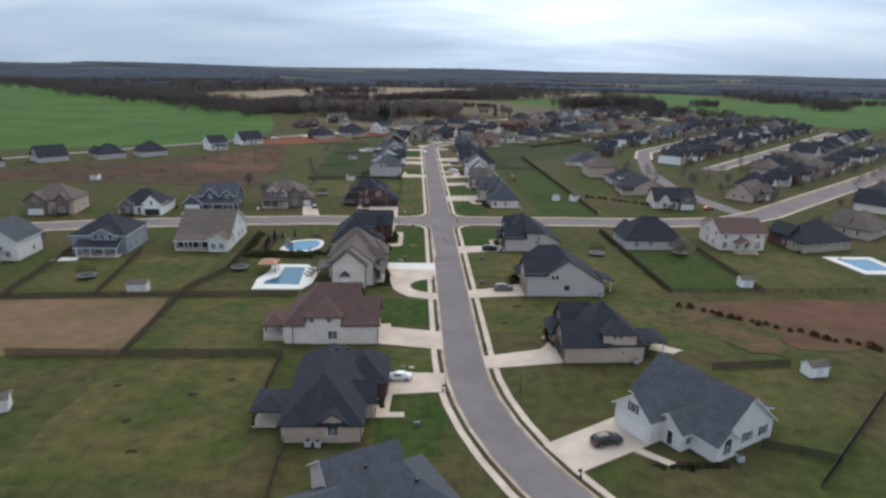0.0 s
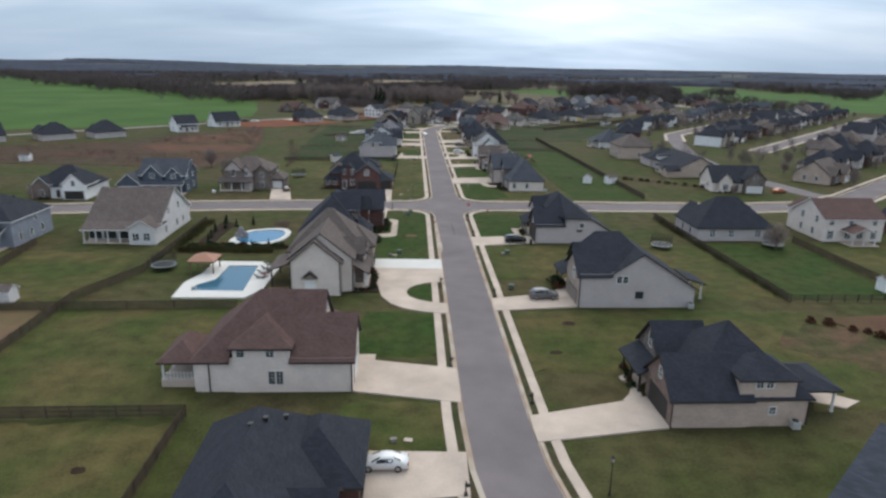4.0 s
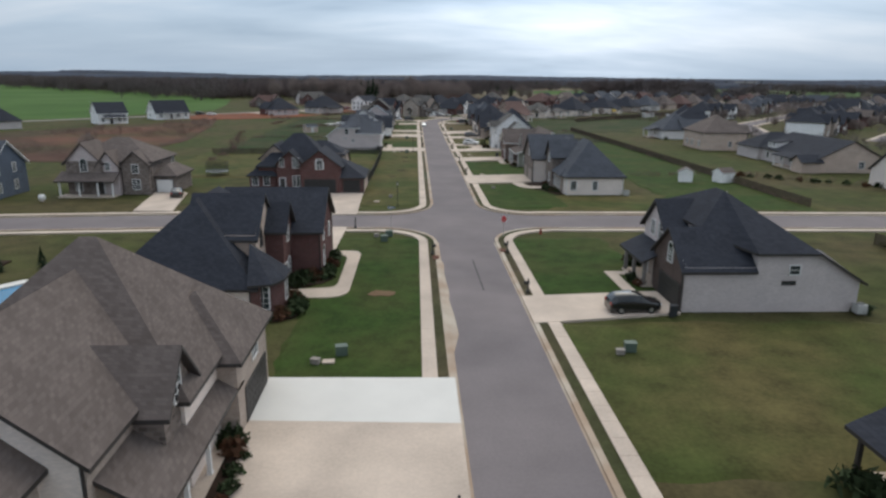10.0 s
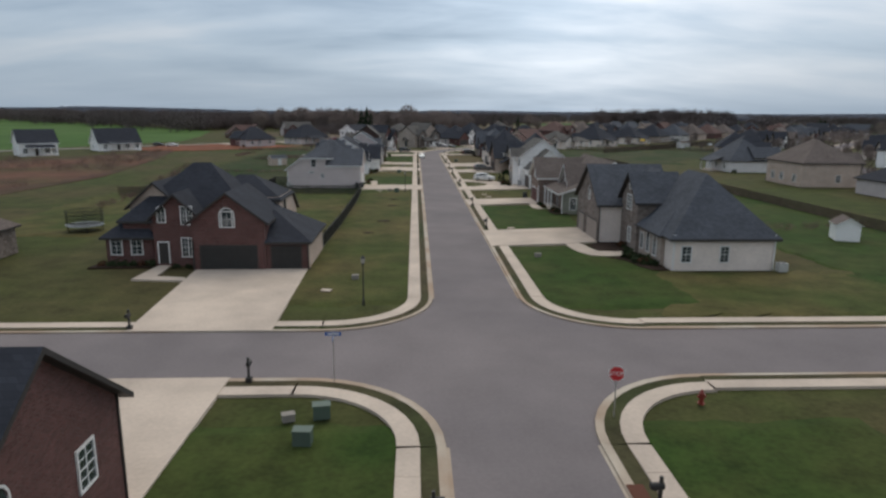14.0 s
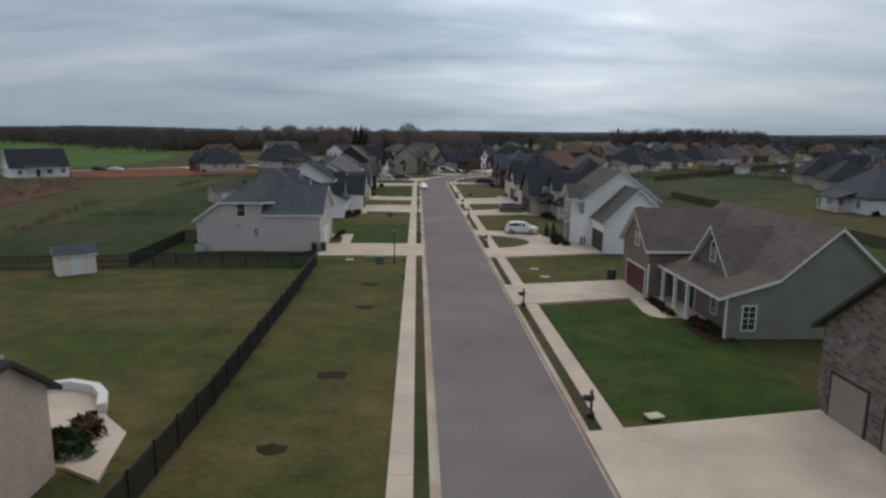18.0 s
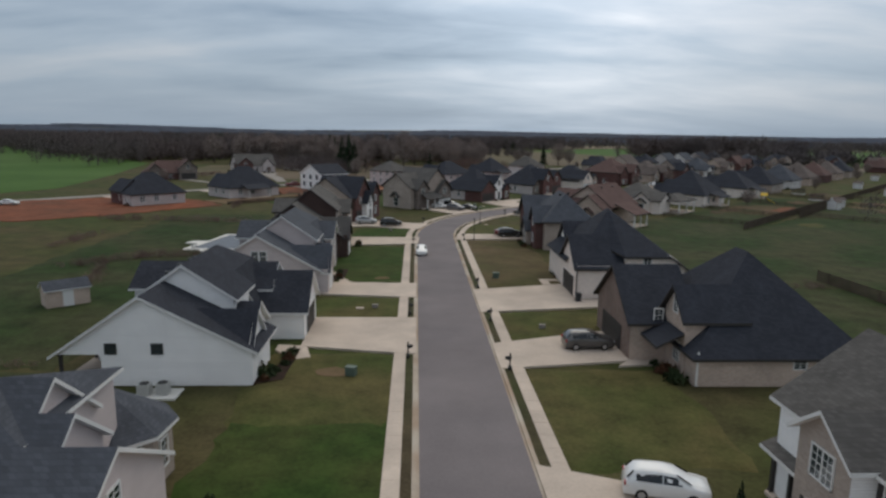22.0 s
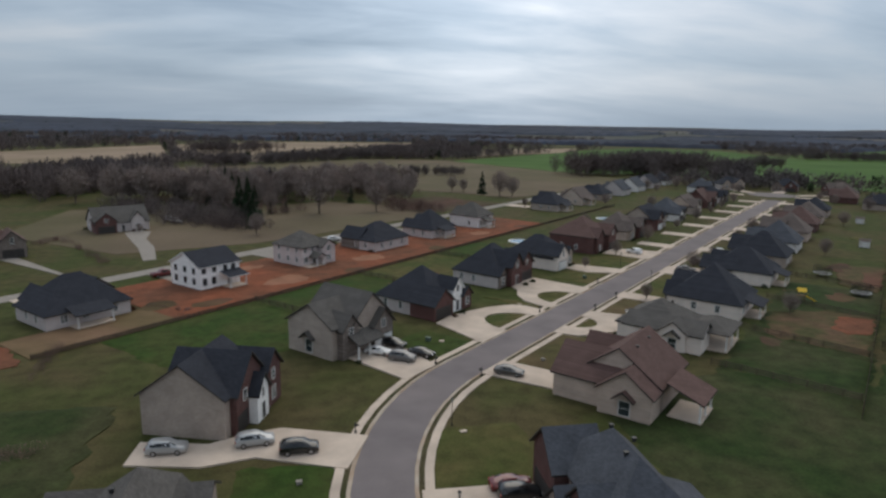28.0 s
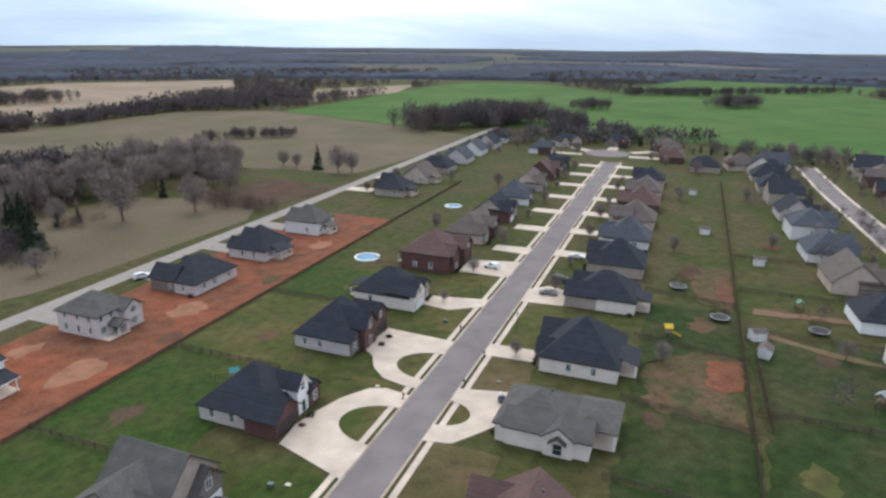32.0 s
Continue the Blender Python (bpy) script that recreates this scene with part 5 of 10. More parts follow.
def house_e6():
    h = House("brick-fronted house with sage siding and a grey gable roof", MAIN, 23, 283, "greensiding", "taupe", WHITE)
    h.gable_wall([(17.1, 3.2), (20.6, 4.2), (24.7, 7.75), (29.6, 3.4)], 274.6)
    h.walls(18.2, 29.6, 274.65, 292, 3.2)
    s, n = 274.2, 292.4
    h.faces([[(16.4, 286, 3.0), (16.4, s, 3.0), (20.6, s, 4.3), (20.6, 286, 4.3)], [(20.6, n, 4.3), (20.6, s, 4.3), (24.7, s, 7.9), (24.7, n, 7.9)], [(30.2, s, 3.0), (30.2, n, 3.0), (24.7, n, 7.9), (24.7, s, 7.9)]])
    h.block(15.6, 25, 285.9, 292.8, 4.6, "gx", 0.84, wall="brownbrick")
    h.block(19, 25, 278, 284.2, 4.05, "gx", 0.98, wall="stone")
    h.clad("W", 18.2, [(274.7, -0.1), (285.8, -0.1), (285.8, 3.1), (274.7, 3.1)], "brownbrick")
    h.posts([(16.5, 279.6), (16.5, 282), (16.5, 284.6)], 2.7)
    h.deck(16.2, 18, 279, 286)
    h.garage("W", 15.6, 289, 4.9, 2.3, plain("maroon_door", (0.085, 0.022, 0.020), 0.5))
    h.win("W", 15.6, 289, 4.2, 0.9, 1.3, "arch")
    h.win("W", 19, 281.1, 4.3, 0.8, 1.1, "arch")
    h.win("W", 18.2, 276.3, 0.7, 0.9, 1.6)
    h.win("W", 18.2, 278.6, 0.7, 0.9, 1.6)
    h.win("S", 18.8, 274.6, 0.6, 0.9, 1.7)
    h.win("S", 26, 274.6, 0.8, 0.9, 1.5)
    h.door("W", 18.2, 282.5)
    h.pipes([(17.1, 274.5), (15.6, 285.8)], WHITE, 3.0)


def house_e7():
    h = House("white sided house with dark grey gables and a brown garage door", MAIN, 21.5, 313, "white", "grey", WHITE)
    h.block(17.8, 25.6, 306.9, 315, 4.0, "gy", 0.95)
    h.block(16.6, 26, 312.4, 322, 6.0, "gy", 0.76)
    h.block(24, 29, 312, 321, 3.6, "s+x", 0.5)
    h.block(15.4, 21, 314.3, 318.3, 6.1, "gx", 0.72)
    h.clad("W", 15.4, [(314.32, -0.1), (318.28, -0.1), (318.28, 6.0), (316.3, 7.4), (314.32, 6.0)], "taupebrick")
    h.roof(16.2, 19, 318.4, 322.2, 2.9, "s-x", 0.4)
    h.posts([(16.5, 320.2), (16.5, 321.9)], 2.8, DARKTRIM)
    h.deck(16.2, 16.6, 318.4, 322)
    h.garage("W", 17.8, 309.7, 4.9, 2.4, plain("brown_garage", (0.050, 0.034, 0.028), 0.5))
    h.win("S", 21.9, 306.9, 4.0, 1.0, 1.6, "plain", trim=WHITE)
    h.win("W", 16.6, 313.3, 4.0, 0.9, 1.5, shutters=DARKTRIM)
    h.win("W", 15.38, 316.3, 4.0, 1.6, 1.5, "double")
    h.win("W", 15.38, 316.3, 0.7, 1.6, 1.8, "double", shutters=DARKTRIM)
    h.door("W", 16.6, 320)
    h.pipes([(25.5, 306.8), (17.8, 306.8)], WHITE, 4.0)


def house_e8():
    h = House("tan brick house with a brown front and large charcoal hip roof", MAIN, 25, 347, "taupebrick", "charcoal")
    h.block(18.8, 33, 337.6, 354, 2.8, "hip", 0.98, wall="tanbrick")
    h.block(15.4, 21, 343.6, 354, 3.8, "gx", 0.75, wall="tanbrick")
    h.clad("W", 15.4, [(343.6, -0.1), (354, -0.1), (354, 3.7), (348.8, 7.55), (343.6, 3.7)], "brownbrick")
    h.block(18.6, 23.5, 339.6, 344.0, 5.2, "gx", 1.0, wall="tanbrick")
    h.roof(16.6, 19, 340, 344, 2.7, "s-x", 0.5)
    h.garage("W", 15.38, 349, 5.6, 2.3, DARKTRIM)
    h.win("W", 18.6, 341.8, 5.0, 0.8, 1.1, "arch")
    h.win("S", 17.8, 343.55, 3.6, 0.7, 1.1)
    h.win("W", 18.58, 341, 1.0, 1.1, 1.6, "double")
    h.win("S", 27.4, 337.6, 1.4, 1.0, 0.9)
    h.win("S", 29.6, 337.6, 1.0, 1.0, 1.2, trim=DARKTRIM)
    h.pipes([(18.9, 337.5), (32.9, 337.5)], WHITE, 2.8)


def house_e9():
    h = House("cream brick house with charcoal hip roofs", MAIN, 23.5, 374, "cream", "charcoal")
    h.stepped(15.8, 21.8, 27.2, 29.6, 365, 381, 372.6, 4.15, 5.5, 3.6, 10.2, 373, 0.82)
    h.block(24, 31.5, 373, 382, 3.2, "hip", 0.8)
    h.block(17, 22, 374, 381, 4.4, "gx", 1.0, wall="white")
    h.block(18, 23, 380, 384.5, 3.2, "gx", 1.0, wall="taupebrick")
    h.garage("W", 15.76, 369, 5.0, 2.3, DARKTRIM)
    h.win("W", 17, 377, 3.8, 1.0, 1.4)
    h.win("W", 17, 376, 0.8, 1.1, 1.6)
    h.win("S", 24.4, 365, 4.1, 0.9, 1.2)
    h.win("S", 24.8, 365, 2.6, 1.1, 0.22, "plain", DARKTRIM)
    h.win("S", 22.4, 365, 1.7, 0.5, 0.8)
    h.door("W", 17, 379)
    h.pipes([(15.8, 364.9), (29.5, 364.95)], None, 3.6)


def house_e10():
    h = House("brown brick house with a slate hip roof and tall front gable", MAIN, 23, 406, "taupebrick", "slate")
    h.block(18.4, 26.8, 397.8, 412, 5.3, "hip", 0.98)
    h.block(16.8, 22, 408, 414.6, 5.2, "gx", 0.9, wall="redbrick")
    h.block(17, 20.4, 399.5, 404, 5.0, "gx", 1.0, wall="redbrick")
    h.block(16.2, 19, 403.5, 407.5, 3.0, "gx", 1.0)
    h.roof(27.4, 31, 400, 407, 3.0, "s+x", 0.35)
    h.posts([(30.7, 400.3), (30.7, 406.7)], 2.8)
    h.roof(24.2, 26.8, 397, 398, 3.2, "gy", 0.8, 0.15)
    h.garage("W", 16.8, 411.3, 4.9, 2.2, DARKTRIM)
    h.win("W", 17, 401.8, 3.8, 1.0, 1.4)
    h.win("W", 17, 401.8, 0.8, 1.1, 1.6)
    h.door("W", 16.2, 405.5)
    h.win("S", 25.5, 398, 0.6, 1.4, 2.0)
    h.vents([(22, 403.5, 9.0), (24, 406, 9.0), (23, 409, 9.0)])


for build in (house_w0, house_w1, house_w2, house_w3, house_w4, house_w5, house_w6, house_w7, house_w8, house_w9, house_w10,
              house_e0, house_e1, house_e2, house_e3, house_e5, house_e6, house_e7, house_e8, house_e9, house_e10):
    build()

# ---- driveways, walks and lawns of the first street ----
K = 3.62   # the kerb line


def bow(x0, y0, y1, depth, sgn, n=14):
    """A half-ellipse from (x0, y0) round to (x0, y1), bulging by depth towards sgn x."""
    m, h = (y0 + y1) / 2, (y1 - y0) / 2
    return [(x0 + sgn * depth * math.sin(math.pi * k / n), m - h * math.cos(math.pi * k / n)) for k in range(n + 1)]


drive(MAIN, [(-13.4, 95.6), (-3.9, 96.6), (-3.8, 103.2), (-13.4, 103.6)])
drive(MAIN, [(-16, 115.7), (-K, 112.9), (-K, 121.4), (-13.9, 123.8), (-13.9, 125.5), (-16, 125.5)])
drive(MAIN, [(-16.4, 161.8), (-15.0, 152.5), (-14.2, 147.5), (-12.6, 144.2), (-10.4, 142), (-7.5, 140.6), (-K, 139.8), *bow(-K, 144.3, 154.7, 6.5, -1), (-K, 162), (-16.4, 162.6)])
drive(MAIN, [(-16.4, 162.6), (-K, 162), (-K, 168), (-16.4, 168.3)], CONCRETE_NEW, "fresh white concrete strip beside a driveway")
drive(MAIN, [(-23.5, 201), (-15.8, 201), (-15.6, CY - CH), (-23.5, CY - CH)])
drive(MAIN, [(-26, 239.6), (-15.4, 239.8), (-15.0, CY + CH), (-25, CY + CH)])
drive(MAIN, [(-16, 305), (-K, 305), (-K, 313), (-16, 313.2)])
drive(MAIN, [(-14.4, 347.2), (-K, 345.0), (-K, 356.6), (-14.4, 356.6)])
drive(MAIN, [(-15.5, 366.8), (-K, 365.2), (-K, 372.5), (-15.5, 373)])
drive(MAIN, [(-15.6, 401), (-3.4, 403), (-3.0, 409.6), (-15.6, 409.8)])
drive(MAIN, [(-28.6, 424.2), (-20, 422.6), (-14, 424.0), (-3.4, 420.0), (-0.6, 427.6), (-11.5, 431.2), (-16, 430), (-20, 428), (-28.2, 429.6)])
drive(MAIN, [(9.4, 80.8), (12.6, 73.9), (24.5, 80.5), (22.4, 88.6)])
drive(MAIN, [(K, 109.9), (K, 104.8), (18.2, 107.3), (18, 114), (16.5, 113.4)])
drive(MAIN, [(K, 146.4), (K, 141), (17, 142.8), (17, 149.6)])
drive(MAIN, [(K, 184.9), (K, 178.0), (17, 180.2), (17, 186.2)])
drive(MAIN, [(K, 260.3), (K, 250.5), (13, 251.8), (16.6, 253), (16.6, 262.6)])
drive(MAIN, [(K, 290.4), (K, 283.4), (15.6, 286), (15.6, 292.6)])
drive(MAIN, [(K, 325.2), *bow(K, 309.8, 320.2, 6.6, 1)[::-1], (K, 303.8), (10, 305.2), (17.9, 307), (17.9, 314), (14.5, 319), (11.4, 322)])
drive(MAIN, [(K, 348), (K, 341.4), (16, 343.4), (17.4, 344.5), (15.4, 350), (15.4, 352)])
drive(MAIN, [(K, 369.2), (K, 358.9), (19.8, 361.6), (19.6, 364.8), (15.8, 365), (15.8, 372.6)])
drive(MAIN, [(4.4, 414.4), (3.8, 407.8), (16.8, 408.9), (16.8, 414.4)])


def walkway(fr, pts, label="narrow concrete path to the front door"):
    return pave("path", fr, pts, CONCRETE, 0.15, label, "path")


walkway(MAIN, [(-15, 95.6), (-15, 88.6), (-10.6, 88.6), (-10.6, 90.1), (-13, 90.1), (-12.6, 95.6)])
walkway(MAIN, [(-18.9, 187.2), (-18.6, 186.2), (-17.3, 184.75), (-14.4, 184.75), (-13.5, 185.1), (-12.9, 185.8), (-12.66, 186.8), (-12.6, 199.9), (-12.9, 200.8), (-13.5, 201.3), (-15.8, 201.3), (-15.8, 200), (-14.3, 199.2), (-14, 198.2), (-14, 189), (-14.2, 188.2), (-14.7, 187.7), (-17.2, 187.3)])
walkway(MAIN, [(-30.2, 241.4), (-29, 241.4), (-28.8, 237.2), (-26, 236.6), (-25.8, 235.6), (-30.6, 236)])
walkway(MAIN, [(-17.6, 320.6), (-13.2, 320.6), (-13.0, 313.0), (-14.2, 313.0), (-14.4, 318.4), (-17.2, 318.4)])
walkway(MAIN, [(-16.5, 347.6), (-16.5, 346.2), (-14.6, 343.6), (-13, 344.2), (-13.8, 347.2)])
walkway(MAIN, [(-16, 381), (-13.2, 375), (-12.2, 373), (-13.6, 373), (-14.4, 375)])
walkway(MAIN, [(15.0, 113.2), (16.2, 114.6), (17.3, 117.2), (16.4, 118.2), (16.3, 119.0), (17.4, 119.6), (19.4, 119.8), (19.4, 118), (18, 116.6), (17.4, 113.4), (17.8, 112.4)])
walkway(MAIN, [(15.0, 149.4), (15.1, 150.5), (15.9, 151.3), (17.6, 151.5), (18.4, 152.8), (18.4, 151), (17.0, 150.6), (16.9, 148.6)])
walkway(MAIN, [(14.0, 342.0), (18.6, 342.6), (18.6, 343.5), (15.3, 343.5)])
walkway(MAIN, [(13.75, 192.9), (13.85, 185.6), (15.05, 185.7), (14.95, 191.7), (16.4, 191.7), (16.4, 192.9)])
walkway(MAIN, [(12.4, 252.2), (12.6, 249), (13.0, 247.3), (13.9, 245.6), (15.4, 245.2), (17.2, 245.4), (19.2, 246.8), (19.2, 248.2), (17, 247.4), (15.2, 247.8), (14.7, 249.6), (14.6, 251), (14.2, 252.2)])
walkway(MAIN, [(14.1, 286.6), (13.7, 281.2), (13.9, 280.2), (14.6, 279.6), (16.2, 279.8), (16.2, 281.2), (15.2, 281.5), (15.35, 286.8)])
walkway(MAIN, [(13.2, 375.4), (13.2, 372.4), (14.3, 372.4), (14.3, 374.4), (17, 374.6), (17, 375.6)])
walkway(MAIN, [(22.4, 80.6), (27, 76.2), (25.6, 75.6), (22.0, 79)])
walkway(MAIN, [(38, 116), (42.5, 112.5), (40, 111), (36, 113)], "pale concrete patio behind a house")

# turf in different states, lot by lot
for x0, x1, y0, y1, mat, words in (
        (-14, -6, 79, 95.5, LAWN, "green front lawn"), (-16, -6, 103.7, 112.5, LAWN2, "olive front lawn"),
        (-16, -6, 126, 140, LAWN, "green front lawn"), 
        (-16, -6, 168.4, 207, LAWN, "well kept green corner lawn"), (-16.2, -6, 228.6, 304.6, LAWN2, "long olive side lawn"),
        (-60, -17, 258, 300, LAWN2, "olive fenced back lawn"), (-16, -6, 313.4, 331, LAWN, "green front lawn"), (-16, -6, 331, 344.6, LAWN2, "olive front lawn"),
        (-15.5, -6, 357, 364.8, LAWN2, "olive front lawn"), (-15, -6, 373.2, 399, LAWN, "green front lawn"), (-15, -6, 410, 421, LAWN, "green front lawn"),
        (7, 52, 121, 140.6, LAWN2, "olive front lawn"), (6, 37, 157, 177.6, LAWN2, "dormant front lawn with bare patches"), (6, 17, 186.0, 207, LAWN, "green corner lawn"),
        (15, 60, 225, 238, LAWN2, "olive side lawn"), (6, 18, 228, 250, LAWN, "green front lawn"), (6, 17, 263, 283, LAWN, "green front lawn"), (6, 17.6, 293, 304, LAWN2, "olive front lawn"),
         (6, 17, 325.6, 340.5, LAWN2, "olive front lawn"), (6, 16, 348.5, 358.5, LAWN2, "olive front lawn"),
        (6, 16, 373, 407, LAWN3, "dormant front lawn"), (7, 18, 415, 428, LAWN2, "olive front lawn")):
    lawn(MAIN, rect(5.5 if x0 == 6 else x0, -5.5 if x1 == -6 else x1, y0, y1), mat, words)
lawn(MAIN, bow(-6, 145.2, 153.8, 3.9, -1)[::-1], LAWN, "small half-round lawn inside the drive")
lawn(MAIN, bow(6, 310.8, 319.2, 3.9, 1), LAWN2, "small half-round lawn inside the drive")

# ---- the second street and the rows of houses farther off ----
PLANTING = []


def row_house(fr, x, y, turn, w, d, wall, shingle, label, seed, eave=3.4, detail=2, trim=None, group="houses of the estate", tall=False):
    """A house whose front looks along its own +x: a hipped or gabled body, a garage gable and a front gable, windows and door."""
    rnd = random.Random(seed)
    h = House(label, fr, x, y, wall, shingle, trim, turn if turn else 0.001, group)
    a, b = -d / 2, d / 2
    e = 5.3 if tall else eave
    kind = rnd.choice(["hip", "hip", "gy"]) if not tall else rnd.choice(["hip", "gx"])
    h.block(a, b - 1.6, -w / 2, w / 2, e, kind, rnd.uniform(0.72, 0.9) if not tall else 0.7)
    side = rnd.choice([-1, 1])
    g0 = side * w / 2
    g1 = g0 - side * rnd.uniform(5.8, 6.6)
    ge = e if tall else rnd.uniform(3.2, 4.6)
    h.block(b - 7.5, b, min(g0, g1) + 0.03 * side, max(g0, g1) + 0.03 * side, ge, "gx", rnd.uniform(0.75, 0.95), wall=rnd.choice([wall, wall, "taupebrick", "redbrick", "stone"]))
    f0 = -side * (w / 2 - rnd.uniform(0.6, 1.8))
    f1 = f0 + side * rnd.uniform(3.6, 4.8)
    h.block(b - 6.5, b - 0.7, min(f0, f1), max(f0, f1), e - 0.1 if tall else rnd.uniform(3.3, 4.4), "gx", rnd.uniform(0.9, 1.15), wall=rnd.choice([wall, "stone", "taupebrick"]))
    gm = rnd.choice([WHITE, DARKTRIM, DARKTRIM])
    h.garage("E", b, (g0 + g1) / 2 + 0.03 * side, 4.9, 2.2, gm)
    h.win("E", b - 0.7, (f0 + f1) / 2, 0.8, 1.5, 1.6, "double")
    if ge > 3.9 or tall:
        h.win("E", b, (g0 + g1) / 2, ge - 0.7, 0.9, 1.3, rnd.choice(["single", "arch"]))
    if detail > 1:
        h.door("E", b - 1.6, (g1 + f1) / 2)
        for s, face in ((-1, "S"), (1, "N")):
            for q in (0.3, 0.62):
                if rnd.random() < 0.75:
                    h.win(face, a + d * q * 0.9, s * w / 2, 0.95, 0.9, 1.4)
        for q in (-0.3, 0.05, 0.3):
            h.win("W", a, q * w, 0.9, 1.2, 1.5, "double")
        if rnd.random() < 0.6:
            h.roof(a - 3.2, a, -w * 0.2, w * 0.25, 2.7, "s-x", 0.3)
            h.posts([(a - 3, -w * 0.18), (a - 3, w * 0.23)], 2.6)
            h.deck(a - 3.2, a, -w * 0.2, w * 0.25)
        h.vents([(a + d * 0.25, w * 0.1, e + 1.6), (a + d * 0.25, -w * 0.12, e + 1.6)])
        PLANTING.extend(("shrub", h.root.matrix_basis @ Vector((b - 0.1, f0 + (f1 - f0) * q, 0)), 0.45 + 0.2 * q) for q in (0.1, 0.5, 0.9))
        PLANTING.append(("shrub", h.root.matrix_basis @ Vector((a + 1.0, side * (w / 2 + 0.8), 0)), 0.7))
    if group != "new houses on clay lots":
        PLANTING.append(("tree", h.root.matrix_basis @ Vector((b + 4.2, -side * w * 0.22, 0)), 3.4 + 2.6 * ((seed * 7) % 5) / 4))
        if seed % 3 == 0:
            PLANTING.append(("tree", h.root.matrix_basis @ Vector((a - 7.5, side * w * 0.3, 0)), 5.0 + 2.0 * ((seed * 3) % 4) / 3))
    return h


def house_bend_west():
    h = House("two-storey tan brick house with twin gables and stone front", EAST, -23, 18.5, "tanbrick", "grey", None)
    h.wall = WALLS["taupebrick"]
    h.block(-29, -18.5, 11.4, 19, 5.6, "gy", 0.62)
    h.block(-28.5, -17.6, 15, 25, 5.6, "gx", 0.9)
    h.block(-22.5, -17.2, 12.6, 16.4, 5.4, "gx", 1.15, wall="stone")
    h.block(-21.5, -16.6, 19.5, 24.6, 4.6, "gx", 1.0, wall="stone")
    h.roof(-18.5, -15, 14, 20, 2.9, "s+x", 0.5)
    h.posts([(-15.3, 14.3), (-15.3, 17), (-15.3, 19.7)], 2.7)
    h.deck(-18.5, -15, 14, 20)
    h.win("E", -17.2, 14.5, 3.7, 1.0, 1.4)
    h.win("E", -16.6, 22, 3.6, 1.0, 1.4)
    h.garage("E", -16.6, 22, 4.6, 2.2, WHITE)
    h.door("E", -18.5, 17.5)
    h.roof(-25.4, -22.6, 10.5, 11.4, 3.0, "gy", 0.8, 0.15)
    h.win("S", -24, 11.4, 0.4, 1.5, 2.1, "plain")
    h.win("W", -29, 15, 3.7, 1.0, 1.4)
    h.win("W", -29, 15, 0.8, 1.2, 1.6)


def house_bend_east():
    h = House("tan brick house with brown shingle gables", EAST, 24, 29, "cream", "brown")
    h.wall = WALLS["tanbrick"]
    h.block(16.2, 25, 21.8, 31, 3.9, "gx", 0.72)
    h.block(19, 31, 24, 36, 4.2, "gy", 0.72)
    h.block(23.6, 31, 20.4, 26, 3.9, "gy", 0.75)
    h.block(16.8, 22, 31, 37.5, 3.6, "gx", 0.95, wall="stone")
    h.roof(32, 36.5, 24.5, 31, 2.9, "s+x", 0.4)
    h.posts([(36.2, 24.8), (36.2, 27.8), (36.2, 30.7)], 2.7)
    h.deck(32, 36.5, 24.5, 31)
    h.roof(26, 28.8, 19.4, 20.4, 2.9, "gy", 0.8, 0.15)
    h.win("S", 27.4, 20.4, 0.3, 1.5, 2.0, "plain")
    h.garage("W", 16.2, 26.4, 5.0, 2.2, WHITE)
    h.win("W", 16.8, 34.2, 0.8, 1.4, 1.6, "double")
    h.vents([(26.2, 28, 7.7), (26.2, 33, 7.7)])


def house_porch_east():
    h = House("pale brick house with a wide grey hip roof and back porch", EAST, 22, 58, "cream", "grey")
    h.block(14.4, 26, 52.4, 65, 3.6, "hip", 0.62)
    h.block(16, 29.5, 52, 58, 3.5, "gx", 0.6)
    h.block(22.4, 27, 51.4, 56, 3.6, "gy", 0.75)
    h.roof(26, 33, 56, 66, 3.3, "hip", 0.42)
    h.posts([(32.7, 56.3), (32.7, 61), (32.7, 65.7)], 3.1)
    h.deck(26, 33, 56, 66)
    h.roof(23.4, 26, 50.5, 51.4, 2.8, "gy", 0.8, 0.15)
    h.win("S", 24.7, 51.4, 0.3, 1.4, 1.9, "plain")
    h.garage("W", 14.4, 61.5, 4.9, 2.2, WHITE)
    h.win("W", 14.4, 55, 0.8, 1.4, 1.6, "double")
    h.vents([(20, 58, 6.6), (22, 60, 6.6)])


def house_loop_first():
    h = House("grey brick house with a charcoal roof and a white dormer", EAST, -26, 46, "greybrick", "charcoal", None, 0.0, "houses of the estate")
    h.block(-33.6, -19.6, 39.6, 53, 3.2, "hip", 0.85)
    h.block(-24, -17.8, 38.9, 45.4, 3.4, "gx", 0.85, wall="redbrick")
    h.block(-23, -18.6, 46.4, 49.8, 5.2, "gx", 1.15, wall="white", trim=WHITE)
    h.block(-23, -18.2, 49.6, 52.8, 3.3, "gx", 1.0, wall="redbrick")
    h.garage("E", -17.8, 42.1, 5.0, 2.2, DARKTRIM)
    h.win("E", -18.6, 48.1, 4.2, 1.0, 1.4)
    h.win("E", -18.2, 51.2, 0.8, 1.2, 1.6, "double")
    h.door("E", -18.6, 48.1)
    for x in (-31, -27):
        h.win("S", x, 39.6, 0.9, 0.9, 1.4)
    h.win("W", -33.6, 44, 0.9, 1.2, 1.5, "double")
    h.win("W", -33.6, 49, 0.9, 1.2, 1.5, "double")
    h.vents([(-30, 46, 6.2), (-29, 48.5, 6.6)])


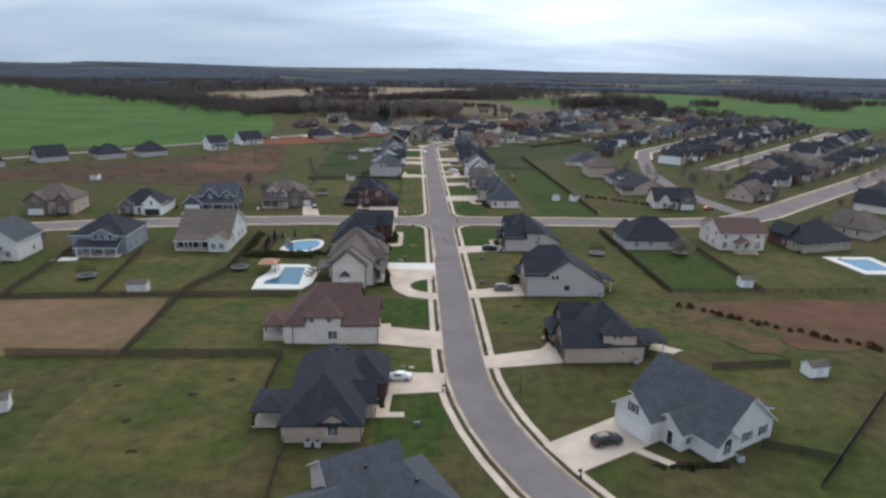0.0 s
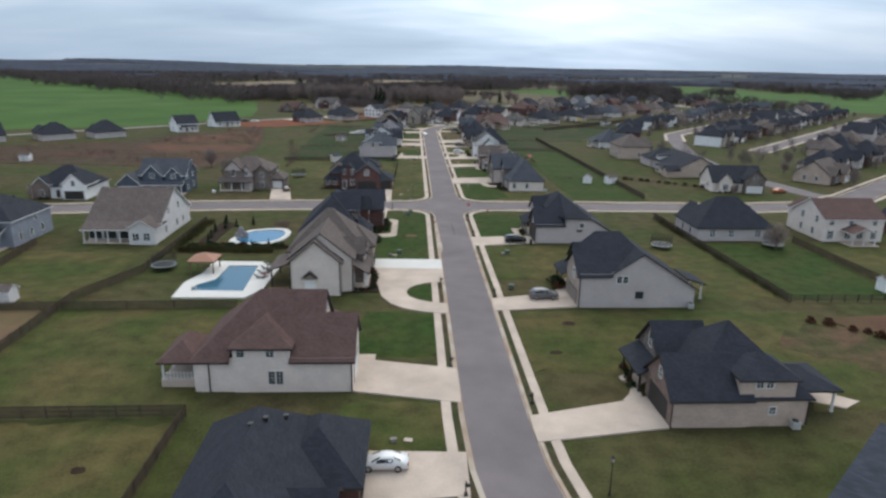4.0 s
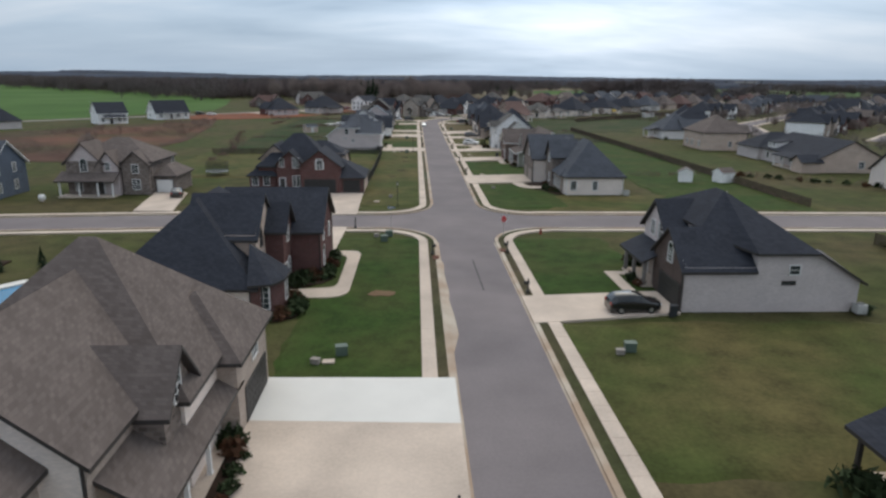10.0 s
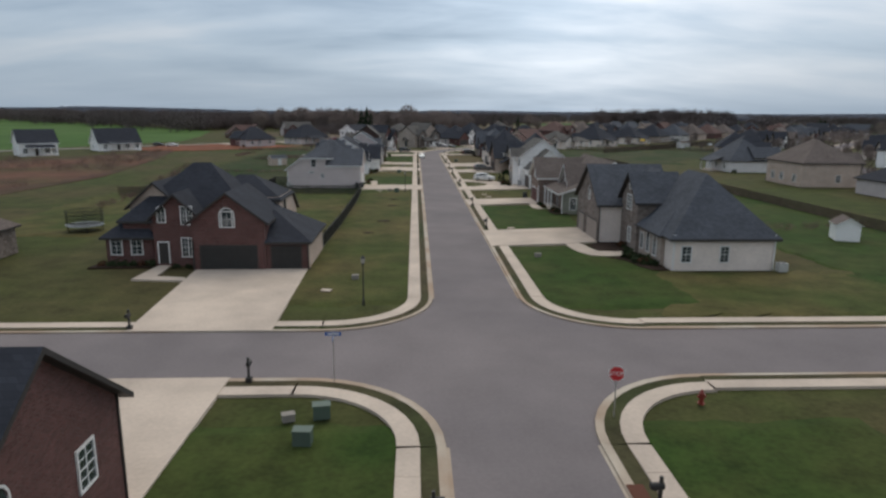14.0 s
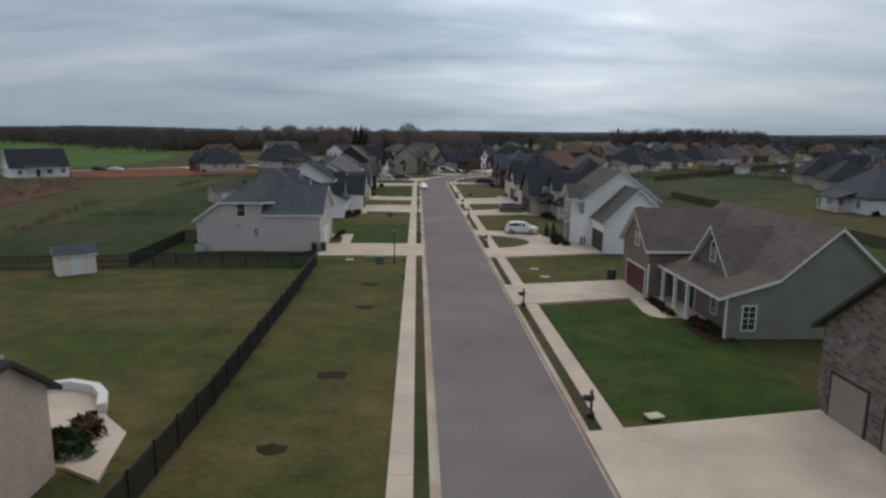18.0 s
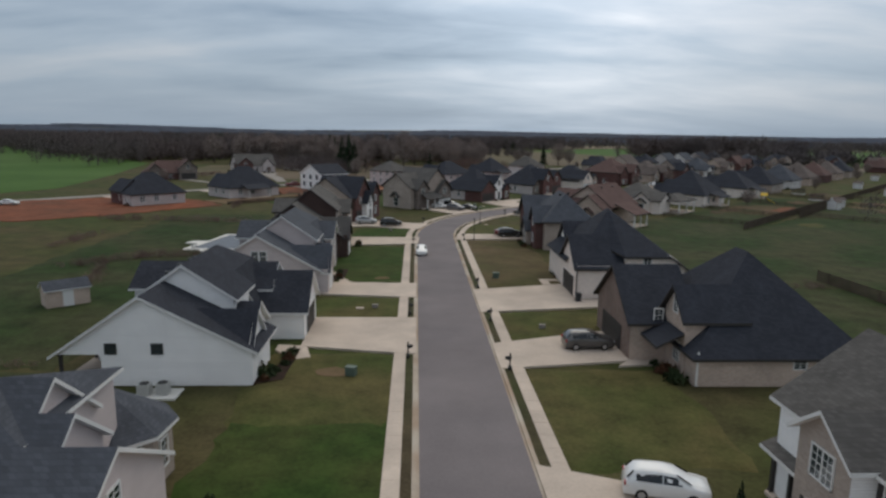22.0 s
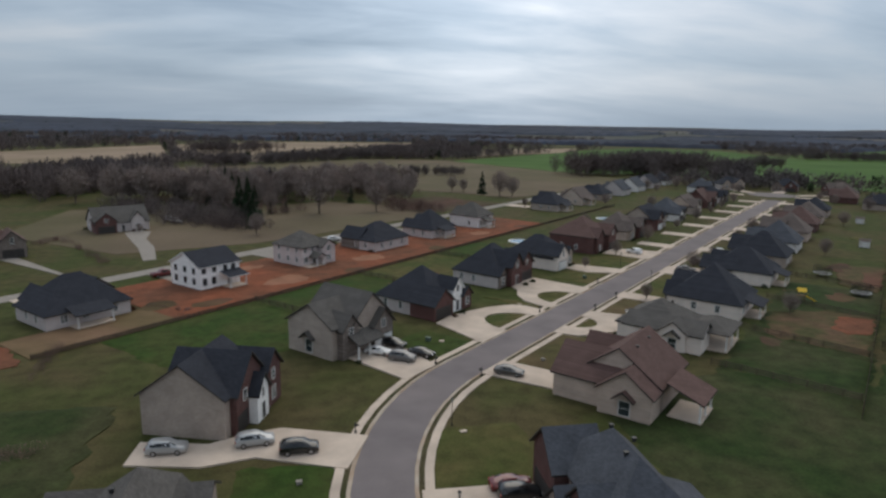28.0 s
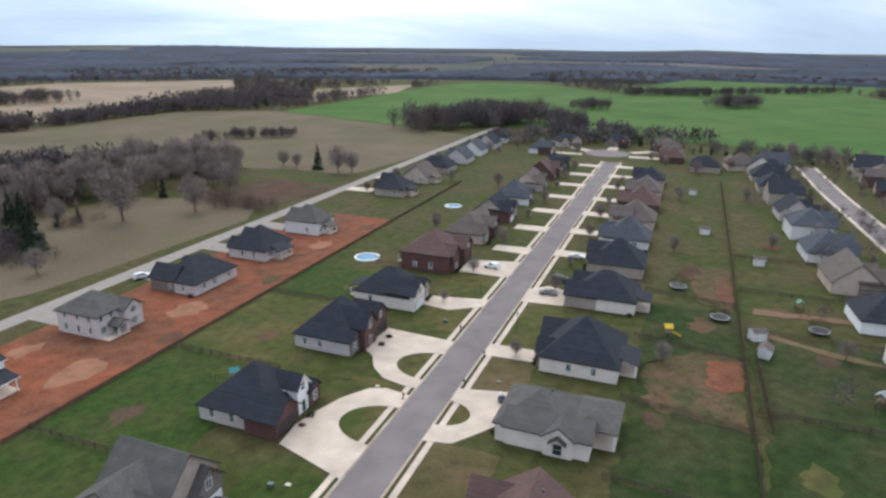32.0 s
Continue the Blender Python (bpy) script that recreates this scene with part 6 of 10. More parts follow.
def house_loop_second():
    h = House("grey house with charcoal roofs and tall red brick gables", EAST, -27, 76, "greybrick", "charcoal", None, 0.0, "houses of the estate")
    h.block(-34, -21.2, 69, 84, 3.4, "hip", 0.9)
    h.block(-27, -19.4, 72.6, 77.6, 5.2, "gx", 1.2, wall="redbrick")
    h.block(-26, -20, 78, 84.2, 4.6, "gx", 0.95, wall="redbrick")
    h.block(-25, -20.8, 69.1, 72.8, 3.3, "gx", 0.9, wall="stone")
    h.garage("E", -20, 81.1, 5.0, 2.2, DARKTRIM)
    h.win("E", -19.4, 75.1, 4.2, 1.0, 1.6, "arch")
    h.win("E", -20, 81.1, 4.0, 0.9, 1.3)
    h.win("E", -20.8, 70.9, 0.8, 1.2, 1.6, "double")
    h.door("E", -19.4, 75.1)
    for x in (-31.5, -28):
        h.win("S", x, 69, 0.9, 0.9, 1.4)
    h.vents([(-30, 75, 7.2), (-30, 78, 7.2)])


house_loop_first()
house_loop_second()
house_bend_west()
house_bend_east()
house_porch_east()
ESTATE = [("greybrick", "charcoal", "grey brick house with charcoal gabled roofs"), ("cream", "charcoal", "cream brick house with charcoal hip roofs"),
          ("tanbrick", "taupe", "tan brick house with taupe shingle roofs"), ("taupebrick", "charcoal", "brown brick house with charcoal gables"),
          ("palesiding", "slate", "pale sided house with slate shingle roofs"), ("redbrick", "brown", "red brick house with brown shingle roofs"),
          ("white", "charcoal", "white sided house with black shingle roofs")]
# (side, s, width, depth, kind) along the second street
for k, (n, s, w, d, e) in enumerate(((-26, 101, 12, 16, 1), (-26, 130, 15, 16, 5), (-25, 159, 14, 14, 2), (-25, 187, 14, 14, 3),
                                     (-25, 215, 14, 14, 4), (-25, 242, 14, 13, 2), (-25, 268, 13, 13, 5), (-25, 293, 13, 13, 0),
                                     (22.5, 85.6, 15.5, 16.5, 1), (22.5, 119, 13, 16.5, 1), (22.5, 145.5, 13, 16, 3), (22.5, 172, 13, 15, 4), (22.5, 197, 13, 15, 2), (22.5, 222, 13, 15, 5), (22.5, 247, 13, 14, 2), (22.5, 272, 13, 14, 3))):
    row_house(EAST, n, s, 0 if n < 0 else 180, w, d, ESTATE[e][0], ESTATE[e][1], ESTATE[e][2] + " on the second street", 100 + k, 3.5, 2 if s < 175 else 1, tall=(k == 1))

# the new houses on the clay lots
NEW = [("greybrick", "charcoal", "new pale brick house with a charcoal hip roof on red clay"), ("white", "charcoal", "white two-storey new house with a black gable roof"), ("palesiding", "grey", "unfinished pale grey house on a red clay lot")]
row_house(EAST, -77, -2, 180, 16, 14, *NEW[0], 200, 3.2, group="new houses on clay lots")
row_house(EAST, -75, -31, 180, 14, 13, *NEW[0], 201, 3.2, group="new houses on clay lots")
row_house(EAST, -79, 91, 180, 16, 14, *NEW[0], 203, 3.3, group="new houses on clay lots")
row_house(EAST, -79, 118.5, 180, 13.5, 14, *NEW[0], 204, 3.3, group="new houses on clay lots")
row_house(EAST, -79, 145.5, 180, 10.5, 14, *NEW[2], 205, 4.6, group="new houses on clay lots")
row_house(EAST, -76, 208, 180, 14, 14, ESTATE[3][0], "charcoal", ESTATE[3][2] + " beside the lane", 206)
row_house(EAST, -76, 236, 180, 13, 13, ESTATE[2][0], "taupe", ESTATE[2][2] + " beside the lane", 207)
row_house(EAST, -76, 262, 180, 13, 13, ESTATE[3][0], "charcoal", ESTATE[3][2] + " beside the lane", 208)
row_house(EAST, -76, 290, 180, 13, 13, ESTATE[0][0], "slate", ESTATE[0][2] + " beside the lane", 209)
for k, (n, s) in enumerate(((-66, -156), (-70, -177), (-78, -203), (-76, -232)), 2):
    row_house(EAST, n, s, 180, 14, 13, *NEW[0], 210 + k, 3.2, 1, group="new houses on clay lots")


def new_white_house():
    h = House(NEW[1][2], EAST, -80, 29.5, "white", "charcoal", WHITE, 0.0, "new houses on clay lots")
    h.block(-85, -73.6, 24.6, 35.4, 5.4, "gy", 0.5)
    h.roof(-73.6, -70, 30, 35, 2.7, "s+x", 0.25)
    h.posts([(-70.3, 30.3), (-70.3, 34.7)], 2.6)
    h.deck(-73.6, -70, 30, 35)
    for y in (25.6, 28.4, 31.4, 33.6):
        h.win("E", -73.6, y, 3.7, 0.9, 1.3, "single", BLACK)
    for y in (25.8, 28.2):
        h.win("E", -73.6, y, 0.9, 0.9, 1.5, "single", BLACK)
    for x in (-83, -79.4, -76):
        h.win("S", x, 24.6, 3.5, 0.9, 1.2, "single", BLACK)
        h.win("S", x, 24.6, 1.0, 0.9, 1.3, "single", BLACK)
    h.door("E", -73.6, 32.5, 0.2, DARKTRIM)


new_white_house()


def new_grey_house():
    h = House("unfinished grey two-storey house with a grey hip roof on clay", EAST, -79, 61, "greysiding", "grey", None, 0.0, "new houses on clay lots")
    h.block(-85.4, -74, 55.8, 66.2, 5.3, "hip", 0.62)
    h.block(-80, -72.4, 61.6, 66.6, 4.9, "gx", 0.7)
    h.block(-74.1, -71.2, 58.6, 61.7, 2.6, "gx", 0.6, z0=2.3)
    h.posts([(-71.5, 58.9), (-71.5, 61.4)], 2.4)
    h.deck(-74, -71.2, 55.9, 61.7)
    for y in (57, 59.6):
        h.win("E", -74, y, 3.6, 0.9, 1.4)
    h.win("E", -74, 57.2, 0.8, 1.3, 1.5, "double")
    h.win("E", -72.4, 64.1, 3.4, 1.4, 1.4, "double")
    h.win("E", -72.4, 64.1, 0.8, 1.4, 1.5, "double")
    h.door("E", -74, 60.2, 0.2, DARKTRIM)
    for x in (-83, -79.4, -76):
        h.win("S", x, 55.8, 3.6, 0.9, 1.3)
        h.win("S", x, 55.8, 0.9, 0.9, 1.4)


new_grey_house()


def house_long_roof():
    h = House("long tan brick house with a dark gable roof and wall dormer", MAIN, 90, 282, "tanbrick", "charcoal", None, 0.0, "houses on the side street")
    h.block(82.6, 97.6, 267, 291, 3.2, "gy", 0.5)
    h.block(81.6, 96, 291, 302, 3.2, "hip", 0.6, wall="greybrick")
    h.clad("W", 82.6, [(269.6, -0.1), (290.9, -0.1), (290.9, 3.1), (269.6, 3.1)], "greybrick")
    h.block(78.6, 83, 266.4, 270.4, 2.6, "gx", 0.6)
    h.block(82.9, 87.5, 285, 289, 4.9, "s-x", 0.12, over=0.2, wall="palesiding", z0=2.9)
    h.win("W", 82.9, 286.2, 3.9, 0.8, 0.8)
    h.win("W", 82.9, 287.8, 3.9, 0.8, 0.8)
    for y in (273.4, 277.6, 281.4, 288):
        h.win("W", 82.58, y, 0.9, 1.1, 1.4)
    h.win("S", 92.5, 267, 0.9, 1.2, 1.4)
    h.deck(79.6, 82.5, 272, 280, 0.2)
    h.roof(79.4, 82.6, 272, 280, 2.7, "s-x", 0.2)
    h.posts([(79.7, 272.3), (79.7, 276), (79.7, 279.7)], 2.6)


house_long_roof()
row_house(MAIN, -78, 590, -60, 17, 14, "greybrick", "grey", "pale grey farmhouse with grey gables at the end of a drive", 230)
row_house(MAIN, -99, 545, -60, 18, 11, "redbrick", "brown", "low red brick house with a brown roof", 231, 2.8)

# houses on the side street
for k, (x, y, turn, w, d, e, words, tall) in enumerate((
        (-120, 175, 90, 13, 13, 4, "pale sided house with a slate roof", True), (-146, 165, 90, 13, 13, 2, "tan house with a taupe roof", False),
        (-134, 228, -85, 15, 14, 2, "tan brick house with taupe gables", True), (-104, 229, -90, 15, 14, 6, "white house with a charcoal roof", False),
        (62, 190, 90, 17, 14, 0, "grey house with a large charcoal hip roof", False),
        (113, 189, 105, 18, 14, 3, "brown brick house with a charcoal roof beside a pool", False), (139, 205, 125, 15, 14, 2, "tan brick house with a taupe roof", False),
        (91, 245, -95, 15, 13, 1, "cream brick house with a dark hip roof", False),
        (131, 262, -50, 15, 13, 2, "tan brick house with a grey roof", False), (83, 318, 0, 14, 14, 2, "tan brick house with a taupe roof", True), (84, 352, 0, 14, 14, 4, "pale sided house with a slate roof", False))):
    wall, sh, _ = ESTATE[e]
    row_house(MAIN, x, y, turn, w, d, wall, sh, words, 301 + k + (k > 3) + (k > 4) + (k > 7), 3.3, 2, WHITE if k in (0, 3) else None, "houses on the side street", tall)

def house_stone_front():
    h = House("stone-fronted house with a taupe roof and a covered porch", MAIN, -58, 243, "stone", "taupe", None, 0.0, "houses on the side street")
    h.block(-64.6, -51, 239, 250, 5.7, "hip", 0.6)
    h.block(-64.2, -58.4, 237.2, 243, 5.7, "gy", 1.05, gable="greysiding")
    h.block(-59.2, -56, 237.6, 242, 5.2, "gy", 1.3, wall="greysiding")
    h.block(-55.6, -51.2, 238.2, 243, 5.3, "gy", 0.9)
    h.block(-51.4, -47.5, 240, 248, 3.2, "hip", 0.7)
    h.roof(-65, -56, 235.2, 237.4, 2.8, "s-y", 0.45)
    h.posts([(-64.7, 235.4), (-61.6, 235.4), (-58.6, 235.4), (-56.2, 235.4)], 2.6)
    h.deck(-65, -56, 235.1, 237.4)
    h.win("S", -61.3, 237.2, 4.0, 1.1, 1.5, "arch")
    h.win("S", -53.4, 238.2, 3.6, 1.0, 1.4)
    h.win("S", -53.4, 238.2, 0.8, 1.2, 1.7, "double")
    h.win("S", -57.6, 237.6, 4.2, 0.7, 1.2)
    h.win("S", -62.4, 237.2, 0.7, 1.0, 1.6)
    h.door("S", -58.8, 237.2)
    h.garage("S", -49.4, 240, 2.7, 2.2, WHITE)
    h.win("E", -51, 249, 3.7, 1.0, 1.3)


def house_white_gable():
    h = House("white house with a broad taupe gable roof and back porch", MAIN, -69, 188.5, "palesiding", "taupe", WHITE, 0.0, "houses on the side street")
    h.block(-76.6, -61.8, 181.4, 199.6, 3.9, "gx", 0.62)
    h.block(-67, -61.75, 178, 184, 3.5, "gy", 0.62)
    h.roof(-76.6, -66.8, 178.6, 181.4, 3.0, "s-y", 0.34)
    h.posts([(-76.4, 178.9), (-74.0, 178.9), (-71.6, 178.9), (-69.2, 178.9), (-67.2, 178.9)], 2.85)
    h.deck(-76.6, -67, 178.6, 181.4)
    # wide dark panes stand in for the shaded openings of the porch
    for x in (-75.2, -72.2, -69.2):
        h.win("S", x, 181.4, 0.4, 2.3, 2.0, "plain", DARKTRIM)
    for x in (-65.6, -63.4):
        h.win("S", x, 178, 0.8, 1.2, 1.5, "double")
    for y, z in ((184.5, 1.0), (191, 1.0), (186.5, 4.6), (192.5, 4.6), (195, 1.0)):
        h.win("E", -61.8, y, z, 0.9, 1.4)
    h.garage("N", -68, 199.6, 4.9, 2.2, WHITE)


def house_blue_porch():
    h = House("pale blue-grey two-storey house with dark roofs and back porch", MAIN, -96, 182, "paleblue", "charcoal", WHITE, 0.0, "houses on the side street")
    h.block(-103, -88.4, 175.4, 190, 5.5, "hip", 0.6)
    h.block(-97.6, -90.4, 174.4, 181, 5.5, "gy", 0.5)
    h.roof(-100.6, -89.4, 171.6, 174.6, 2.9, "s-y", 0.4)
    h.posts([(-100.3, 171.9), (-96.6, 171.9), (-93, 171.9), (-89.7, 171.9)], 2.75)
    h.deck(-100.6, -89.4, 171.6, 175.4)
    for x in (-96, -94, -92):
        h.win("S", x, 174.4, 4.3, 0.9, 1.3, "plain")
    for x in (-99, -95.4, -91.6):
        h.win("S", x, 175.4 if x < -98 else 174.4, 0.4, 1.9, 2.0, "double")
    for y, z in ((178, 1.0), (182, 1.0), (186, 1.0), (184, 3.8)):
        h.win("E", -88.4, y, z, 0.9, 1.4)
    h.vents([(-92, 184, 8.6), (-98, 184, 8.6)])


def house_slate_blue():
    h = House("slate-blue sided house with white-edged twin gables and porch", MAIN, -80.5, 236, "bluesiding", "slate", WHITE, 0.0, "houses on the side street")
    h.block(-86, -73.4, 232, 242, 5.3, "gx", 0.75)
    h.block(-84.6, -79.4, 230.8, 237, 5.4, "gy", 1.0)
    h.block(-78.4, -74.2, 231, 237, 5.4, "gy", 0.95)
    h.block(-91, -85, 229, 240, 3.3, "gy", 0.85)
    h.roof(-84.8, -73.4, 228.8, 231, 2.9, "s-y", 0.4)
    h.posts([(-84.5, 229.1), (-81, 229.1), (-77.4, 229.1), (-73.8, 229.1)], 2.75)
    h.deck(-84.8, -73.4, 228.8, 232)
    h.garage("S", -88, 229, 4.9, 2.2, WHITE)
    for x, y in ((-82, 230.8), (-76.3, 231)):
        h.win("S", x, y, 4.3, 1.3, 1.4, "double")
        h.win("S", x, y, 0.7, 1.4, 1.7, "double")
    h.door("S", -79, 231.95)
    for y in (234, 238.6):
        h.win("E", -73.4, y, 3.8, 0.9, 1.4)
        h.win("E", -73.4, y, 0.9, 0.9, 1.4)


def house_red_roof():
    h = House("cream two-storey house with a red-brown roof and back porch", MAIN, 89, 189, "cream", "brown", WHITE, 0.0, "houses on the side street")
    h.block(82, 95.6, 183, 195.4, 5.2, "gx", 0.55)
    h.block(82.4, 87.6, 193, 198, 5.0, "gy", 0.8)
    h.roof(86, 91.6, 178.8, 183, 2.8, "gy", 0.45)
    h.posts([(86.3, 179.1), (91.3, 179.1), (88.8, 179.1)], 2.65)
    h.deck(85.6, 92, 178.4, 183)
    for x in (83.6, 88, 93.4):
        h.win("S", x, 183, 3.7, 0.9, 1.3)
    for x in (83.6, 87.6, 90.4, 93.6):
        h.win("S", x, 183, 0.6, 1.3, 1.8, "double")
    for y, z in ((186, 3.8), (191.5, 3.8), (187, 0.9), (191.5, 0.9)):
        h.win("W", 82, y, z, 0.9, 1.4)
    h.garage("N", 92, 195.4, 4.9, 2.2, WHITE)


house_blue_porch()
house_slate_blue()
house_red_roof()
house_stone_front()
house_white_gable()
drive(MAIN, [(-90.6, 224.0), (-85.6, 224.2), (-85.4, 229), (-90.8, 229)])
pave("patio", MAIN, [(-106, 168.5), (-99, 168.8), (-99.4, 171.6), (-106, 171.4)], CONCRETE_NEW, 0.13, "pale concrete patio behind a blue house", "patio")
drive(MAIN, [(-48.4, 224.1), (-42.6, 224.1), (-45.6, 239.6), (-51, 239.6)])
# the turning circle at the end of the second street and the houses round it
slab("road", [tuple((EAST @ Vector((-6 + 13 * math.cos(radians(a)), 352 + 13 * math.sin(radians(a)), 0)))[:2]) for a in range(0, 360, 15)], -0.3, 0.026, ASPHALT, "asphalt turning circle at the street's end", "road")
for j, (n, s, turn, e) in enumerate(((-42, 340, 0, 4), (-34, 372, -50, 0), (-4, 384, -90, 3), (26, 372, -140, 2), (30, 340, 180, 5), (47, 318, 90, 3), (64, 330, 100, 2), (80, 342, 100, 4), (-77, 318, 180, 4), (-77, 345, 180, 0), (-77, 372, 180, 6))):
    row_house(EAST, n, s, turn + 0.01, 14, 13, ESTATE[e][0], ESTATE[e][1], ESTATE[e][2] + " near the street's end", 400 + j, 3.4, 1)
for n, s, turn in ((-28, 342, 0), (-24, 362, -40), (-5, 373, -90), (14, 364, -140), (16, 344, 180)):
    m = pose(n, s, 0, 0, 0, turn)
    drive(EAST, [tuple((m @ Vector((u, v, 0)))[:2]) for u, v in ((-8, -3), (9, -3), (9, 3), (-8, 3))])

# farther rows: both sides of the roads to the north-east
def along(line, off, step, start, seed, words):
    rnd = random.Random(seed)
    acc, want, k = 0.0, start, 0
    for (ax, ay), (bx, by) in zip(line, line[1:]):
        seg = math.hypot(bx - ax, by - ay)
        while want <= acc + seg:
            q = (want - acc) / seg
            tx, ty = (bx - ax) / seg, (by - ay) / seg
            px, py = ax + (bx - ax) * q + off * ty, ay + (by - ay) * q - off * tx
            ang = math.degrees(math.atan2(ty, tx)) + (90 if off > 0 else -90)
            wall, sh, base = rnd.choice([ESTATE[j] for j in (0, 1, 1, 2, 3, 4, 6, 0, 3, 6)])
            row_house(MAIN, px, py, ang + 0.01, rnd.uniform(12.5, 15), rnd.uniform(12.5, 14.5), wall, sh, base + words, seed * 50 + k, 3.4, 1, None, "far houses of the estate", rnd.random() < 0.25)
            want += step * rnd.uniform(0.92, 1.1)
            k += 1
        acc += seg


along(CROSS_E[5:], -24, 26, 12, 21, " on the rising side road")
along(CROSS_E[5:], 24, 25, 8, 22, " on the rising side road")
LOOP = [(126, CY + 160)] + [tuple((EAST @ Vector((n, s, 0)))[:2]) for n, s in ((113, 82), (110, 120), (104, 200), (99, 280), (97, 350))]
SECOND = [tuple((EAST @ Vector((n, s, 0)))[:2]) for n, s in ((172, 40), (170, 150), (165, 340))]
along(LOOP, -24, 25, 10, 23, " on the next street")
along(LOOP, 24, 25, 14, 24, " on the next street")
along(SECOND, -24, 25, 10, 25, " two streets away")
along(SECOND, 24, 26, 10, 26, " two streets away")
ribbon("road", LOOP, -3.8, 3.8, -0.3, 0.019, ASPHALT, "grey asphalt street behind the back gardens", "road")
ribbon("road", SECOND, -3.8, 3.8, -0.3, 0.019, ASPHALT, "grey asphalt street two rows away", "road")
for line in (LOOP, SECOND):
    for s in (-1, 1):
        ribbon("pavement", line, s * 3.8, s * 5.2, -0.2, 0.14, CONCRETE, "pale concrete kerb and footpath", "pavement")


def house_field(x, y, turn, k, eave):
    h = House("white sided new house with a dark gable roof and porch", MAIN, x, y, "white", "charcoal", WHITE, turn, "new houses on clay lots")
    h.block(-8 * k, 8 * k, -5, 5, eave, "gx", 1.0 - 0.15 * (eave - 3))
    h.roof(-3.6, 4.2, -7.4, -5, 2.75, "s-y", 0.3)
    h.posts([(-3.4, -7.2), (0.3, -7.2), (4.0, -7.2)], 2.6, WHITE)
    h.deck(-3.6, 4.2, -7.4, -5)
    h.win("S", -5.6 * k, -5, 0.9, 1.1, 1.5, "double")
    h.win("S", 6.4 * k, -5, 0.9, 1.1, 1.5, "double")
    h.win("S", 2.4, -5, 0.9, 1.3, 1.5, "double")
    h.door("S", -0.6, -5)
    h.win("W", -8 * k, 0, 3.9, 0.8, 1.3)
    h.win("W", -8 * k, 1.5, 0.9, 1.0, 1.4)


house_field(-116.9, 428.3, 42, 0.92, 3.0)
house_field(-129.2, 398.0, 40, 0.68, 4.4)

# ---- land: fields, clay lots, lanes ----
def area(name, pts, mat, top, label, category, fr=MAIN):
    return pave(name, fr, pts, mat, step_up("area", top, 9), label, category, -0.3)


area("field", [(-247, 384), (-420, 560), (-846, 1386), (-486, 1016), (-316, 844), (-150, 652), (-128, 560), (-118, 500), (-140, 455), (-160, 420)], FIELD_GREEN, 0.03, "wide bright green field of winter wheat", "field")
area("field", [(-118, 960), (-160, 1056), (-220, 1300), (-107, 1425), (128, 1457), (101, 1196), (43, 1154), (-30, 1000), (-66, 950)], FIELD_TAN, 0.03, "pale stubble field", "field")
area("field", [(148, 1046), (206, 1237), (366, 1292), (282, 1148), (201, 1110)], FIELD_TAN, 0.03, "pale stubble field", "field")
area("field", [(-330, 930), (-350, 1060), (-230, 1280), (-170, 1056), (-130, 960), (-180, 900)], FIELD_TAN, 0.03, "pale stubble field", "field")
area("field", [(-120, 880), (-100, 896), (33, 1000), (104, 985), (169, 851), (201, 781), (174, 742), (87, 677), (60, 702), (-27, 750), (-90, 745), (-130, 800)], FIELD_DULL, 0.03, "dull winter pasture", "field")
area("field", [(110, 975), (201, 1065), (364, 1241), (470, 1320), (560, 1240), (550, 1053), (646, 1001), (872, 989), (813, 889), (420, 593), (369, 640), (295, 748), (263, 808), (171, 857)], FIELD_GREEN, 0.025, "bright green field of winter wheat", "field")
area("field", [(560, 1102), (700, 921), (1100, 1000), (900, 1300)], FIELD_GREEN, 0.02, "bright green field of winter wheat", "field")
area("bare_ground", [(30, 672), (48, 684), (75, 654), (62, 642), (36, 625), (24, 640)], BROWN, 0.05, "patch of brown scrub earth", "bare ground")
area("field", [(-29, 560), (-14, 572), (30, 612), (39, 640), (-8, 664), (-48, 640), (-112, 640), (-112, 580), (-66, 546)], FIELD_DULL, 0.04, "rough pasture under the bare trees", "field")
area("bare_ground", [(-101, 139), (-65, 142), (-62, 111), (-90, 110)], TILLED, 0.05, "fenced plot of bare brown soil", "bare ground")
area("bare_ground", ragged([(40.5, 126.5), (45.5, 133), (51, 135.4), (60, 133), (66, 120), (62, 110), (56, 112), (49, 121.5)], 2.0, 14), WORN, 0.118, "thin worn turf beside the red earth plot", "bare ground")
area("bare_ground", [(54, 138), (66, 113), (74, 112), (110, 122), (112, 138), (84, 141)], CLAY_DULL, 0.05, "red earth between the plots", "bare ground")
area("bare_ground", [(-260, 290), (-150, 283), (-80, 279), (-76, 330), (-84, 380), (-94, 424), (-98, 428), (-111, 398), (-130, 372), (-150, 346), (-206, 318)], BROWN, 0.04, "rough brown scrub land", "bare ground")
area("bare_ground", ragged([(-128, 335), (-96, 302), (-82, 312), (-80, 350), (-86, 385), (-100, 400), (-118, 372)], 2.5, 3), CLAY_DULL, 0.055, "dark red ploughed earth in the scrub", "bare ground")
area("bare_ground", rect(-90, -57.5, 9, 168), DIRT, 0.06, "strip of red clay building lots", "bare ground", EAST)
area("bare_ground", ragged([(-99, -56), (-88, -74), (-70, -80), (-57, -66), (-55, -48), (-57, -20), (-66, -18), (-90, -22)], 1.2, 12), DIRT, 0.055, "red clay round a new house", "bare ground", EAST)
area("bare_ground", rect(-70, -57.5, -18, 9), TILLED, 0.052, "raw brown soil behind a new house", "bare ground", EAST)
